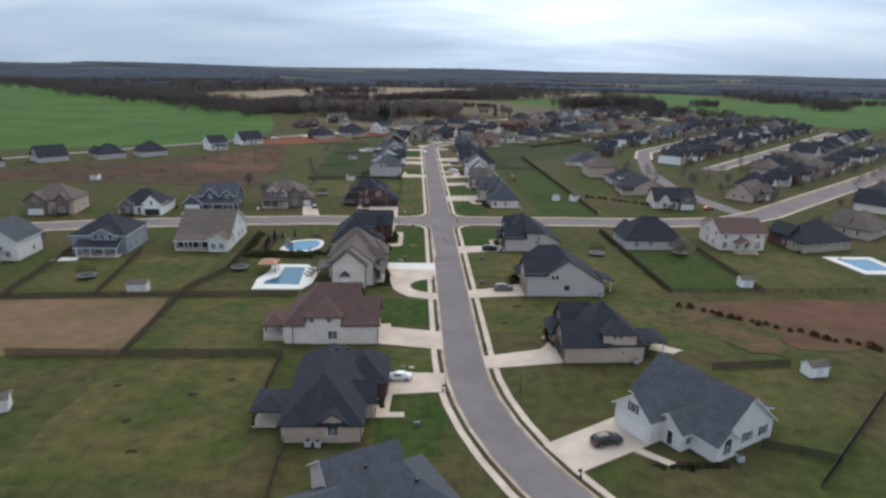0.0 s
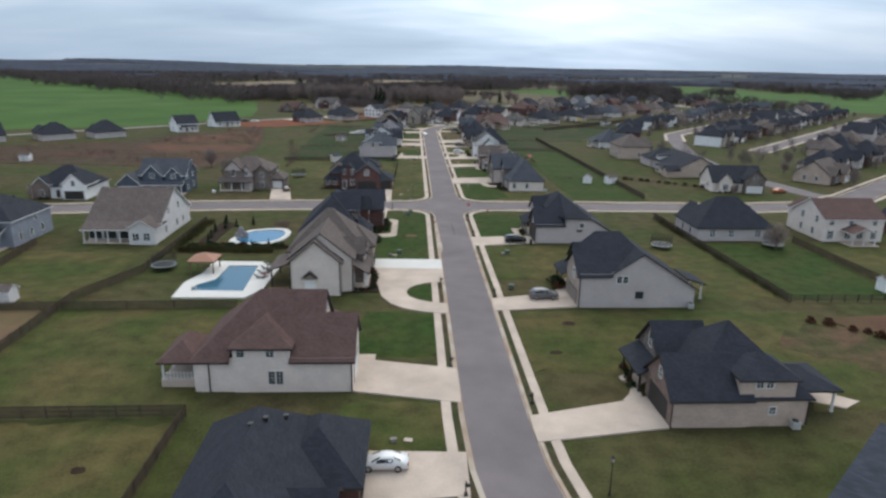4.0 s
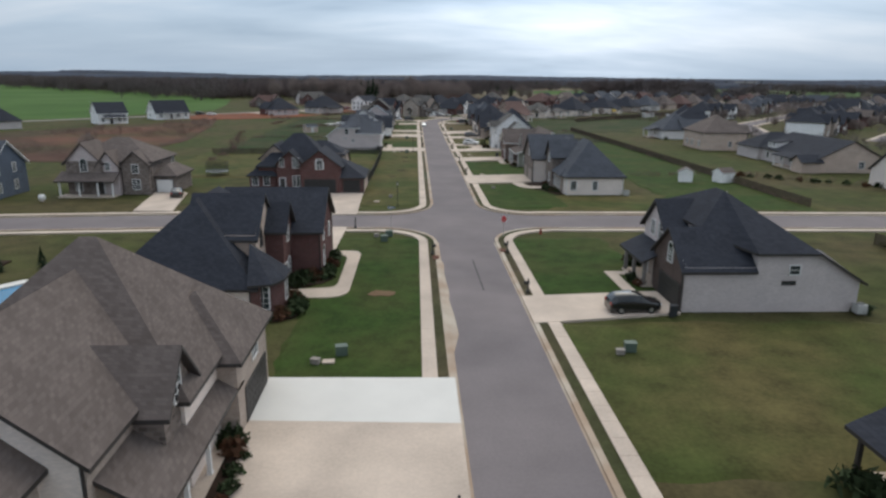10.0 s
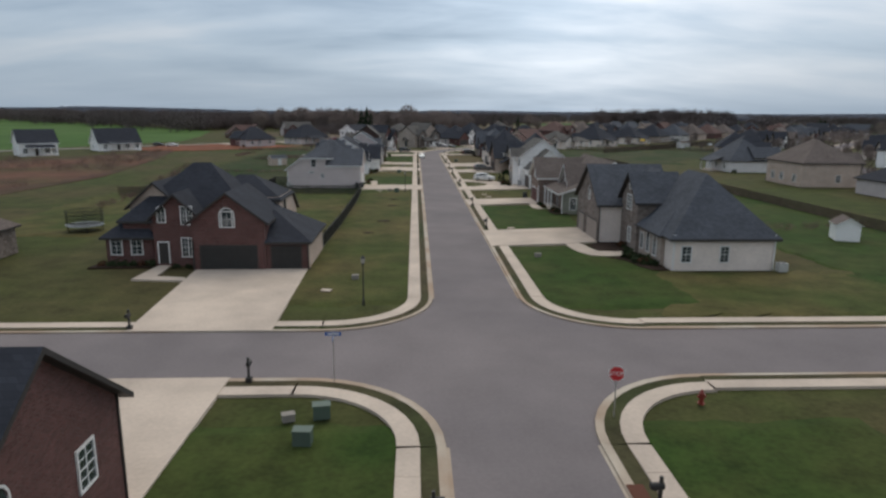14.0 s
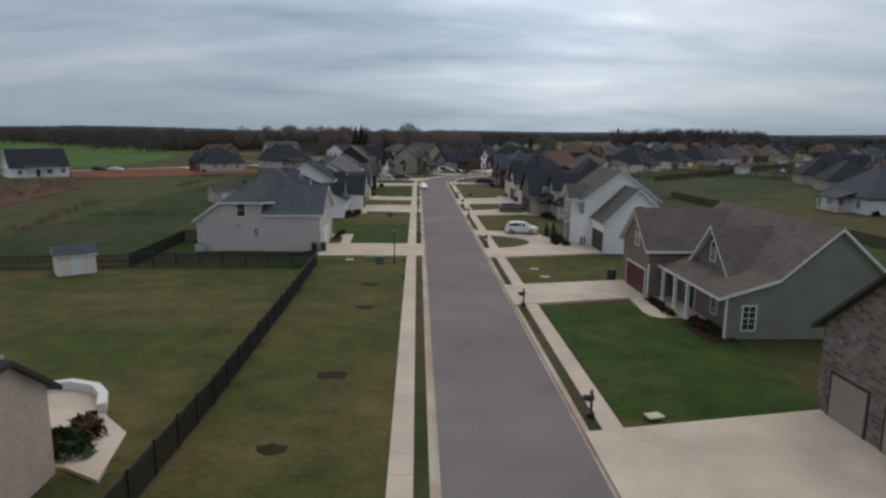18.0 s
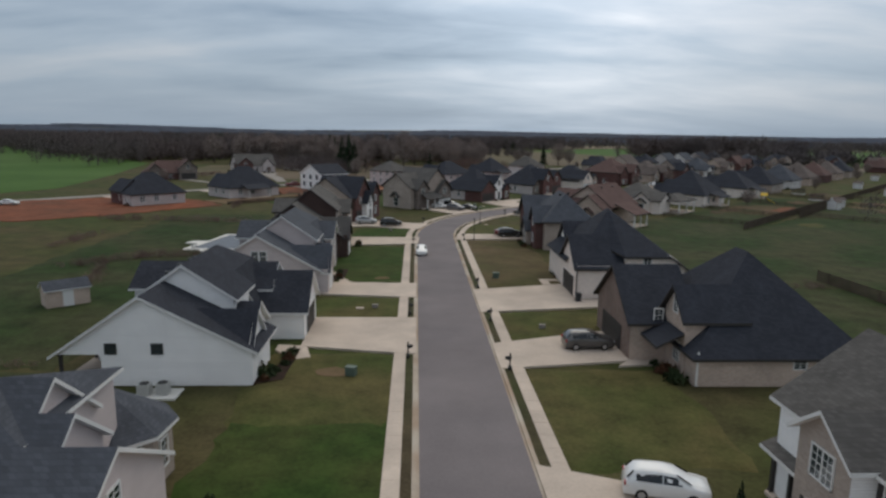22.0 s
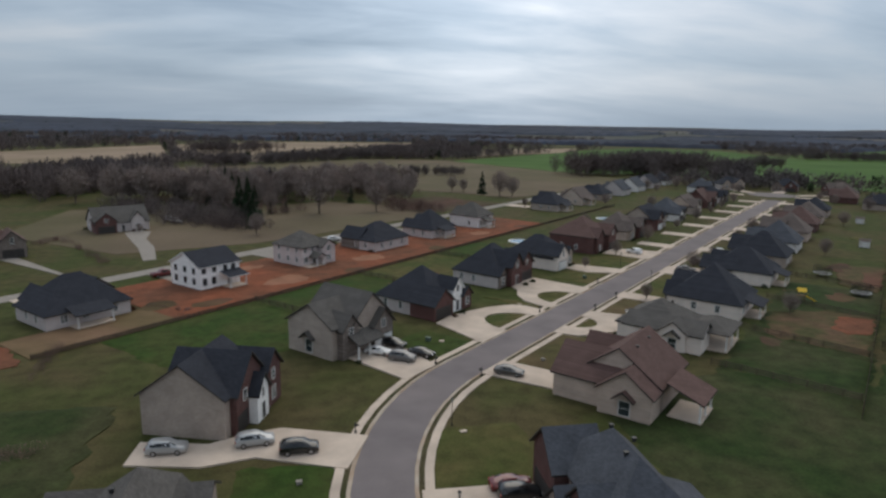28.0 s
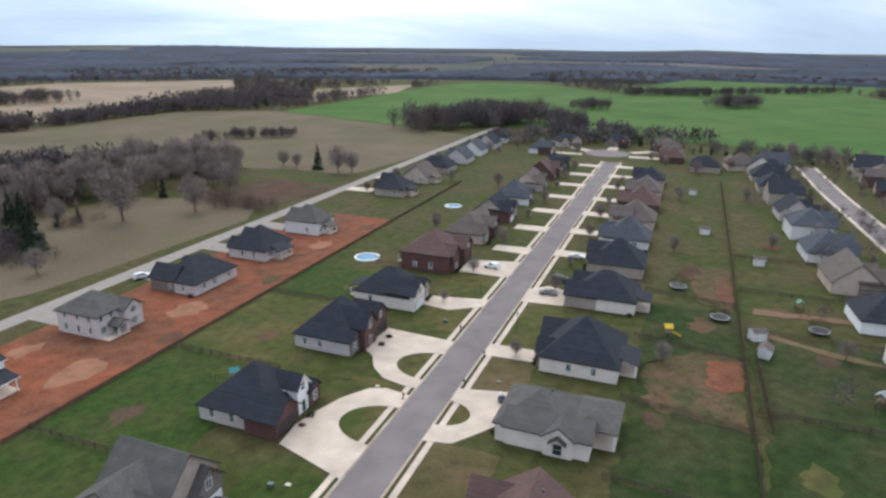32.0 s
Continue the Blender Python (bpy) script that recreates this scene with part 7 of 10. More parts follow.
area("bare_ground", ragged([(37, 71.6), (53.4, 69.6), (53.4, 97), (44, 98.6), (39, 92), (34, 88)], 1.6, 5), WORN, 0.115, "thin worn turf with bare earth", "bare ground", EAST)
area("bare_ground", ragged([(46.4, 84), (50, 82), (53.2, 84.6), (53.2, 96.4), (47.4, 94.8)], 1.0, 6), DIRT, 0.155, "bare red patch in a back garden", "bare ground", EAST)
area("bare_ground", ragged([(44.4, 128), (53.4, 124), (53.4, 157), (46, 156), (43.2, 143)], 1.8, 7), WORN, 0.115, "thin worn turf with bare earth", "bare ground", EAST)
area("bare_ground", ragged([(50, 131), (53.4, 129), (53.2, 152), (49, 148)], 1.2, 8), CLAY_DULL, 0.155, "worn red-brown patch in a back garden", "bare ground", EAST)
area("bare_ground", ragged([(57, 124), (66, 125.6), (84, 127), (84, 129.4), (70, 129), (57.4, 128)], 0.8, 9), TILLED, 0.115, "pale sandy strip across a back garden", "bare ground", EAST)
area("bare_ground", ragged([(58.6, 111.6), (72, 105.6), (80, 104.6), (80, 106.4), (66, 110.4), (60, 114)], 0.6, 10), TILLED, 0.115, "pale sandy strip across a back garden", "bare ground", EAST)
LANE = [tuple((EAST @ Vector((-99.5, s, 0)))[:2]) for s in range(-320, 480, 40)]
ribbon("lane", LANE, -2.6, 2.6, -0.3, 0.07, GRAVEL, "pale gravel lane behind the new houses", "lane")
for k, s in enumerate((-31, -2, 29, 61, 91, 118, 145, 208, 236)):
    area("driveway", rect(-97.5, -86, s - 3.5, s + 3.5), CONCRETE if k in (0, 1, 7, 8) else GRAVEL, 0.085, "short pale drive from the lane to a new house", "driveway", EAST)
area("driveway", [(-56, 536), (-53, 538), (-58, 556), (-64, 570), (-66, 584), (-72, 588), (-74, 582), (-69, 570), (-62, 554)], GRAVEL, 0.07, "winding pale gravel drive to the farmhouse", "driveway")
area("driveway", [(-70, 520), (-66, 517), (-92, 545), (-95, 542)], GRAVEL, 0.07, "pale gravel drive to the brick house", "driveway")

# turf and drives of the second street
for pts, words in (([(-18, 14), (-4, 12.6), (-4, 20.4), (-16.6, 24.6)], 0), ([(-17, 38.4), (-3.7, 34.2), *bow(-3.7, 43.2, 55.0, 8.0, -1), (-3.7, 59.5), (-8.6, 60.4), (-11.6, 59.2), (-14.8, 54.2), (-16.6, 48.8), (-17.6, 44)], 1),
                   ([(-20.5, 73.7), (-17, 71), (-14.6, 66.8), (-11, 63.6), (-6.7, 62.5), (-3.7, 62.3), *bow(-3.7, 65.7, 77.0, 7.6, -1), (-3.7, 83.4), (-19.6, 84.2)], 1),
                   ([(-18, 100), (-11, 99), (-3.7, 104), (-3.7, 109), (-12, 107), (-18, 106)], 0), ([(-18, 126), (-3.7, 126), (-3.7, 140), (-12, 138), (-18, 136)], 0),
                   ([(3.7, 22), (3.7, 29), (16.2, 30), (16.2, 23.4)], 0), ([(3.7, 47.6), (8.4, 48.5), (11.7, 53.1), (14.4, 57.2), (14.4, 67.8), (3.7, 65.2), *bow(3.7, 52.6, 60.6, 5.0, 1)[::-1]], 1),
                   ([(3.7, 80), (14, 80.6), (14, 86), (3.7, 85.4)], 0), ([(3.7, 111), (14, 112), (14, 122), (8, 124), (3.7, 120)], 0)):
    drive(EAST, pts, None, "looped pale concrete driveway" if words else "pale concrete driveway from the street to the garage")
for s0, s1, sgn in ((43.9, 54.3, -1), (66.4, 76.3, -1), (53.4, 59.8, 1)):
    lawn(EAST, bow(sgn * 6.02, s0, s1, 4.6 if sgn < 0 else 2.2, sgn)[::sgn], LAWN2, "small half-round lawn inside the loop drive")
for k in range(8):
    for sgn in (-1, 1):
        s0 = (150 if sgn > 0 else 148) + k * 26
        if s0 < 330:
            drive(EAST, [(sgn * 3.7, s0), (sgn * 15, s0 + 0.5), (sgn * 15, s0 + 6), (sgn * 3.7, s0 + 6.5)])
for n0, n1, s0, s1, mat, words in ((-16, -6, 24.8, 33, LAWN, "green front lawn"), (-19, -6, 60.8, 62, LAWN2, "olive front lawn"), (-16, -6, 88.5, 98.6, LAWN2, "olive front lawn"), (-18, -6, 109.4, 125.6, LAWN2, "olive front lawn"),
                                   (6, 16, 31, 47.5, LAWN3, "dormant front lawn"), (6, 14, 66, 79.6, LAWN3, "dormant front lawn"), (6, 14, 87, 110.6, LAWN2, "olive front lawn"),
                                   (34, 53.4, 20, 48, LAWN4, "green back lawn"), (34, 53.4, 50, 78, LAWN4, "deep green back lawn"), (34, 53.4, 80, 122, LAWN4, "deep green back lawn"), (56, 90, 0, 76, LAWN4, "green back lawn"), (56, 85, 78, 112, LAWN4, "deep green back lawn"),
                                   (-56.5, -30, 28, 58, LAWN, "green back lawn"), (-56.5, -32, 60, 92, LAWN2, "olive back lawn"), (-56.5, -34, 94, 116, LAWN, "green back lawn"), (-56.5, -30, -6, 26, LAWN, "green back lawn")):
    lawn(EAST, rect(n0, n1, s0, s1), mat, words)
for x0, x1, y0, y1, mat, words in ((-62, -34, 74, 108.5, LAWN2, "wide olive side field"), (-62, -34, 112, 144, LAWN2, "olive fenced back lawn"), (-100, -62.5, 146, 172, LAWN2, "olive back gardens"),
                                   (37, 52, 147, 178, LAWN2, "olive back lawn"), (53, 74, 147, 180, LAWN, "green back lawn"), (76, 104, 147, 180, LAWN2, "olive back lawn"), (37, 57, 226, 330, LAWN, "green back lawns"),
                                   (36, 60, 86, 104, LAWN2, "olive back lawn"), (37, 52, 112, 136, LAWN2, "olive back lawn"), (-58, -33, 300.5, 340, LAWN4, "green back lawn"), (-58, -34, 342, 440, LAWN4, "green back lawn"),
                                   (33, 56, 332, 370, LAWN4, "green back lawn"), (33, 76, 372, 440, LAWN4, "green back lawn")):
    lawn(MAIN, rect(x0, x1, y0, y1), mat, words)


# ---- woods and trees ----
def inside(x, y, poly):
    c, n = False, len(poly)
    for k in range(n):
        (ax, ay), (bx, by) = poly[k], poly[(k + 1) % n]
        if (ay > y) != (by > y) and x < (bx - ax) * (y - ay) / (by - ay) + ax:
            c = not c
    return c


OPEN = [[(-247, 384), (-420, 560), (-846, 1386), (-486, 1016), (-316, 844), (-150, 652), (-128, 560), (-118, 500), (-140, 455), (-160, 420)],
        [(-118, 960), (-160, 1056), (-220, 1300), (-107, 1425), (128, 1457), (101, 1196), (43, 1154), (-30, 1000), (-66, 950)],
        [(148, 1046), (206, 1237), (366, 1292), (282, 1148), (201, 1110)], [(-330, 930), (-350, 1060), (-230, 1280), (-170, 1056), (-130, 960), (-180, 900)],
        [(-120, 880), (-100, 896), (33, 1000), (104, 985), (169, 851), (201, 781), (174, 742), (87, 677), (60, 702), (-27, 750), (-90, 745), (-130, 800)],
        [(110, 975), (201, 1065), (364, 1241), (470, 1320), (560, 1240), (550, 1053), (646, 1001), (872, 989), (813, 889), (420, 593), (369, 640), (295, 748), (263, 808), (171, 857)],
        [(560, 1102), (700, 921), (1100, 1000), (900, 1300)],
        [(-420, -100), (-260, 380), (-120, 510), (-100, 600), (-30, 660), (60, 690), (180, 745), (330, 690), (420, 600), (520, 500), (520, -100)]]


def canopy(name, spots, mat, label, twigs, wide=0.42, thick=0.05, low=0.10, kind="stuff", category="trees"):
    """Many leafless trees as one mesh: each a stem and a round crown of slim twigs that fan up and out."""
    rg = np.random.default_rng(len(spots))
    spots = np.array(spots)
    n = len(spots)
    base, h = np.repeat(spots[:, :3], twigs, 0), np.repeat(spots[:, 3], twigs)[:, None]
    r = np.repeat(spots[:, 3] * rg.uniform(0.8, 1.2, n) * wide, twigs)[:, None]
    d = rg.normal(size=(n * twigs, 3))
    d /= np.linalg.norm(d, axis=1)[:, None]
    d *= rg.random((n * twigs, 1)) ** 0.4
    half = (1 - low) / 2
    p = base + np.concatenate([d[:, :2] * r, (low + half + half * d[:, 2:]) * h], 1)
    aim = np.concatenate([d[:, :2] * r / h, 0.45 + 0.5 * d[:, 2:]], 1) + rg.normal(size=d.shape) * 0.22
    aim /= np.linalg.norm(aim, axis=1)[:, None]
    side = np.cross(aim, rg.normal(size=d.shape))
    side /= np.linalg.norm(side, axis=1)[:, None] + 1e-6
    length, width = h * rg.uniform(0.12, 0.26, h.shape), h * thick * rg.uniform(0.5, 1.2, h.shape)
    tri = np.stack([p - side * width * 0.5 - aim * length * 0.5, p + side * width * 0.5 - aim * length * 0.5, p + aim * length * 0.5], 1)
    tri[:, :, 2] = np.maximum(tri[:, :, 2], base[:, None, 2])
    stem = np.stack([spots[:, :3] + (-0.02, 0, 0) * spots[:, 3:], spots[:, :3] + (0.02, 0, 0) * spots[:, 3:], spots[:, :3] + (0, 0, 0.7) * spots[:, 3:]], 1)
    v = np.concatenate([tri.reshape(-1, 3), stem.reshape(-1, 3)])
    f = np.arange(len(v)).reshape(-1, 3)
    ob = new(name, mesh_of(name, v.tolist(), f.tolist(), [mat]))
    return tagged(ob, label, category, "", kind)


def far_spots(count, r0, r1, seed, gate):
    rnd = random.Random(seed)
    res = []
    while len(res) < count:
        r = r0 * (r1 / r0) ** rnd.random()
        a = radians(rnd.uniform(-68, 68))
        x, y = r * math.sin(a), 340 + r * math.cos(a)
        if any(inside(x, y, p) for p in OPEN) or noise.noise((x / 260, y / 260, 2.7)) < gate:
            continue
        k = max(0.0, min(1.0, (r - 1200) / 2600))
        z = k * (20 * noise.noise((x / 900, y / 900, 0.3)) + 3 + 5 * k)
        res.append((x, y, z - 0.5, rnd.uniform(8, 13) if r < 1400 else rnd.uniform(7, 10)))
    return res


canopy("woodland", far_spots(4600, 380, 1400, 5, -0.18), WOODS, "grey-brown leafless woods beyond the fields", 60, 0.5, 0.10)


def far_canopy(n=170, m=330):
    """The closed canopy of the distant woods: one bumpy sheet over the low hills, with clearings."""
    rg = np.random.default_rng(3)
    lift = rg.uniform(3.0, 7.5, (n, m))
    v, f = [], []
    for i in range(n):
        r = 1150 * (4300 / 1150) ** (i / (n - 1))
        for j in range(m):
            a = radians(-70 + 140 * j / (m - 1))
            x, y = r * math.sin(a), 340 + r * math.cos(a)
            k = max(0.0, min(1.0, (r - 1200) / 2600))
            z = k * (20 * noise.noise((x / 900, y / 900, 0.3)) + 3 + 5 * k)
            shut = any(inside(x, y, p) for p in OPEN) or (noise.noise((x / 620, y / 560, 2.7)) < -0.10 and noise.noise((x / 1500, y / 1500, 5.1)) < 0.25) or i == 0
            v.append((x, y, z - 4 if shut else z + lift[i, j]))
    for i in range(n - 1):
        for j in range(m - 1):
            q = i * m + j
            f.append((q, q + 1, q + m + 1, q + m))
    me = mesh_of("woodland", v, f, [WOODS_HAZED])
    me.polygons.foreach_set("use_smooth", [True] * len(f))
    return tagged(new("woodland", me), "dark leafless woods over the far hills, tinted haze blue", "trees", "", "stuff")


far_canopy()
canopy("woodland", far_spots(420, 420, 2600, 7, -0.1), EVERGREEN, "dark evergreen trees among the woods", 40, 0.30, 0.12)


def hedge(line, count, seed, h0, h1, wide):
    rnd = random.Random(seed)
    res = []
    for _ in range(count):
        k = rnd.randrange(len(line) - 1)
        q = rnd.random()
        (ax, ay), (bx, by) = line[k], line[k + 1]
        res.append((ax + (bx - ax) * q + rnd.gauss(0, wide), ay + (by - ay) * q + rnd.gauss(0, wide), 0, rnd.uniform(h0, h1)))
    return res


rows = hedge([(-150, 652), (-316, 844), (-486, 1016), (-846, 1386)], 520, 1, 10, 16, 22)
rows += hedge([(-150, 690), (-126, 740), (-150, 800)], 90, 2, 9, 13, 14)
rows += hedge([(-103, 890), (-77, 907), (-55, 927), (-24, 961), (6, 998), (33, 1014)], 120, 3, 8, 12, 4)
rows += hedge([(40, 1000), (70, 1040), (110, 1064), (150, 1066)], 130, 4, 9, 15, 12)
rows += hedge([(177, 831), (216, 821), (272, 833), (250, 860)], 150, 8, 12, 20, 11)
rows += hedge([(31, 815), (55, 816), (90, 815)], 46, 9, 5, 8, 3)
rows += hedge([(384, 908), (406, 902)], 22, 10, 9, 13, 7)
rows += hedge([(526, 874), (568, 877)], 40, 11, 11, 15, 8)
rows += hedge([(550, 1053), (646, 1001), (872, 989)], 190, 12, 8, 12, 8)
rows += hedge([(-162, 1134), (-120, 1111), (-77, 1152)], 90, 13, 9, 14, 12)
rows += hedge([(294, 827), (275, 775), (262, 745)], 26, 14, 12, 19, 8)
rows += hedge([(300, 664), (320, 632), (345, 600)], 26, 16, 7, 11, 6)
canopy("hedgerow", rows, WOODS, "leafless hedgerow trees between the fields", 210, 0.40, 0.032)
canopy("thicket", hedge([(-98, 640), (-70, 622), (-48, 608), (-36, 596)], 90, 26, 4, 8, 5) + hedge([(-66, 604), (-46, 596), (-35, 588)], 60, 27, 2.5, 5, 3), WOODS, "dark leafless thicket below the trees", 130, 0.5, 0.04, 0.0, category="bushes")
canopy("thicket", hedge([(19, 652), (28, 634), (38, 623)], 40, 22, 4, 7, 2.5) + hedge([(-34, 628), (-22, 624)], 14, 23, 3, 5, 3) + hedge([(-90, 668), (-64, 660), (-40, 646), (-28, 664)], 110, 24, 2, 5, 7) + hedge([(-10, 690), (14, 716), (28, 684)], 60, 25, 2, 5, 8),
       THICKET, "rusty brown thicket at the edge of the trees", 150, 0.5, 0.03, 0.0, category="bushes")
canopy("hedgerow", hedge([(262, 726), (280, 702), (299, 660), (325, 617), (350, 580)], 40, 15, 2.5, 5.0, 3), EVERGREEN, "row of dark evergreens along the field edge", 90, 0.30, 0.09, 0.02)


def scatter(poly, count, seed, h0, h1):
    rnd = random.Random(seed)
    xs, ys = [p[0] for p in poly], [p[1] for p in poly]
    res = []
    while len(res) < count:
        x, y = rnd.uniform(min(xs), max(xs)), rnd.uniform(min(ys), max(ys))
        if inside(x, y, poly) and noise.noise((x / 22, y / 22, 1.5)) > -0.05:
            res.append((x, y, 0, rnd.uniform(h0, h1)))
    return res


canopy("brush", scatter([(-240, 292), (-150, 286), (-82, 282), (-78, 330), (-85, 380), (-94, 422), (-98, 424), (-111, 396), (-150, 344), (-206, 316)], 700, 31, 0.7, 2.2) + scatter([(30, 670), (48, 682), (74, 654), (62, 643), (37, 627)], 60, 32, 0.6, 1.6),
       THICKET, "low brown brush on rough ground", 40, 0.75, 0.07, 0.0, category="brush")

canopy("brush", hedge([(-54, 381), (-46, 389), (-34, 390.4)], 110, 51, 0.7, 1.5, 0.7) + hedge([(-45, 370), (-50, 386)], 50, 52, 0.6, 1.2, 0.5) + hedge([(-64, 396), (-62.6, 412)], 40, 53, 0.7, 1.4, 0.6)
       + hedge([(-72, 431), (-53, 428.8), (-40, 428)], 90, 54, 0.8, 1.6, 0.7) + hedge([(-51, 466), (-49.4, 452)], 30, 55, 0.8, 1.5, 0.6) + hedge([(-58, 341), (-36, 341.4)], 60, 56, 0.5, 1.0, 0.5)
       + hedge([(37, 370), (56, 372)], 50, 57, 0.6, 1.2, 0.6) + hedge([(58, 232), (56, 300), (54, 374)], 150, 58, 0.5, 1.2, 0.5), THICKET, "dark brush along the garden boundaries", 60, 0.7, 0.06, 0.0, category="brush")
HEDGE = material("olive_hedge", (0.075, 0.062, 0.028), 0.95, 0.3, 0.5, 4.0, 0.0, second=(0.060, 0.070, 0.026), mixscale=0.3, island=0.3)
canopy("hedge", hedge([(-56, 173.4), (-36.5, 173.4)], 150, 61, 1.0, 1.5, 0.5) + hedge([(-56.4, 177), (-56.6, 198)], 120, 62, 0.9, 1.5, 0.45) + hedge([(52.4, 146), (52, 176), (51.6, 203)], 130, 63, 0.6, 1.3, 0.35),
       HEDGE, "clipped olive-brown garden hedge beside a pool", 80, 0.6, 0.09, 0.0, category="hedge")
canopy("brush", hedge([(-53.7, 281), (-55.8, 308), (-67, 359)], 120, 64, 0.6, 1.4, 0.8) + hedge([(-40.4, 193.2), (-38, 194.4)], 14, 65, 1.0, 1.6, 0.6) + hedge([(-94, 562), (-90, 571), (-64, 533)], 60, 66, 1.0, 2.0, 0.8)
       + hedge([(-57, 500), (-40, 489), (-33, 486)], 30, 67, 0.5, 1.0, 0.5) + hedge([(38, 262), (62, 262), (84, 250)], 40, 68, 0.6, 1.5, 0.8), THICKET, "brown winter brush along a boundary", 70, 0.6, 0.06, 0.0, category="brush")
canopy("yard_trees", hedge([(165, 440), (200, 480), (290, 560)], 34, 45, 5, 9, 18) + hedge([(160, 260), (260, 340), (380, 450)], 50, 47, 5, 9, 20),
       TWIG, "leafless garden trees between far houses", 160, 0.42, 0.026)
canopy("yard_trees", hedge([(96, 300), (150, 330), (215, 400), (300, 470)], 40, 41, 3.5, 6.5, 16) + hedge([(120, 420), (180, 470), (240, 540), (300, 600)], 50, 42, 3.5, 7, 18) + hedge([(190, 330), (290, 420), (390, 520)], 50, 43, 4, 7, 16), WOODS, "young leafless trees between far houses", 120, 0.42, 0.035)


def blot(name, n, s, r, mat, words, seed, fr=EAST):
    """An irregular patch on the ground."""
    rnd = random.Random(seed)
    pts = [(n + r * rnd.uniform(0.55, 1.1) * math.cos(radians(a)), s + 1.5 * r * rnd.uniform(0.55, 1.1) * math.sin(radians(a))) for a in range(0, 360, 24)]
    return pave(name, fr, pts, mat, step_up("blot", 0.105, 9), words, "bare ground", -0.05, 0.3)


for j, (n, s, r) in enumerate(((-63, 20, 3.5), (-66, 44, 4.5), (-61, 62, 2.6), (-68, 76, 4), (-62, 100, 3), (-66, 132, 3.6), (-62, 156, 3), (-84, 46, 3), (-70, 12, 3.4), (-86, 104, 2.4))):
    blot("bare_ground", n, s, r, (CLAY_DULL, SAND)[j % 2], ("darker damp patch on the clay", "pale sandy patch on the clay")[j % 2], 60 + j)
for j, (n, s, r) in enumerate(((46, 112, 3.5), (43, 151, 4.6), (48, 146, 3.2), (64, 128, 3), (70, 104, 2.6), (44, 212, 3.2), (66, 186, 3), (38, 68, 2.4), (62, 60, 3), (-42, 70, 2.4), (-46, 36, 2.8), (-40, 104, 2.2))):
    blot("bare_ground", n, s, r, (CLAY_DULL, BROWN, LAWN2)[j % 3], "worn earthy patch in a back garden", 80 + j)


def limb(b, p, q, r0, r1, n=5):
    d = (q - p).normalized()
    u = d.orthogonal().normalized()
    w = d.cross(u)
    a = len(b.v)
    for c, r in ((p, r0), (q, r1)):
        b.v += [tuple(c + r * (math.cos(6.2832 * k / n) * u + math.sin(6.2832 * k / n) * w)) for k in range(n)]
    for k in range(n):
        b.f.append((a + k, a + (k + 1) % n, a + n + (k + 1) % n, a + n + k))
        b.i.append(0)


def bare_tree_meshes(seed, h):
    """A leafless tree: a tapered trunk that forks into limbs, and a round crown of fine twigs."""
    rnd = random.Random(seed)
    wood, twigs = Bits(), Bits()
    fork = Vector((rnd.gauss(0, 0.15), rnd.gauss(0, 0.15), h * rnd.uniform(0.18, 0.26)))
    limb(wood, Vector((0, 0, -0.2)), fork, h * 0.024, h * 0.018, 7)
    wide = h * rnd.uniform(0.36, 0.44)

    def crown_point():
        d = Vector((rnd.gauss(0, 1), rnd.gauss(0, 1), rnd.gauss(0, 1))).normalized() * rnd.random() ** 0.4
        lean = 0.72 + 0.28 * min(1, 1.2 + d.z)
        return Vector((d.x * wide * lean, d.y * wide * lean, h * (0.58 + 0.42 * d.z)))
    joints = []
    for k in range(9):
        a = 6.283 * k / 9 + rnd.uniform(-0.3, 0.3)
        z = h * rnd.uniform(0.45, 0.85)
        q = Vector((math.cos(a) * wide * 0.62 * (1.25 - z / h), math.sin(a) * wide * 0.62 * (1.25 - z / h), z))
        m = fork.lerp(q, 0.5) + Vector((0, 0, -0.03 * h))
        limb(wood, fork, m, h * 0.010, h * 0.007, 5)
        limb(wood, m, q, h * 0.007, h * 0.004, 4)
        joints += [m, m.lerp(q, 0.5), q]
        for _ in range(4):
            e = crown_point()
            j = m.lerp(q, rnd.random())
            limb(wood, j, j.lerp(e, 0.7), h * 0.004, h * 0.0016, 3)
            joints.append(j.lerp(e, 0.7))
    for _ in range(1100):
        p = crown_point()
        j = min(rnd.sample(joints, 12), key=lambda c: (c - p).length)
        d = ((p - j).normalized() + Vector((rnd.gauss(0, 0.3), rnd.gauss(0, 0.3), 0.35 + rnd.gauss(0, 0.3)))).normalized()
        n = d.orthogonal().normalized()
        side = (n * math.cos(1.7 * _) + d.cross(n) * math.sin(1.7 * _)) * h * rnd.uniform(0.0045, 0.0095)
        length = h * rnd.uniform(0.09, 0.19)
        twigs.poly([p - side - d * length * 0.6, p + side - d * length * 0.6, p + d * length * 0.4])
    return wood.mesh("trunk", BARK), twigs.mesh("crown", TWIG)


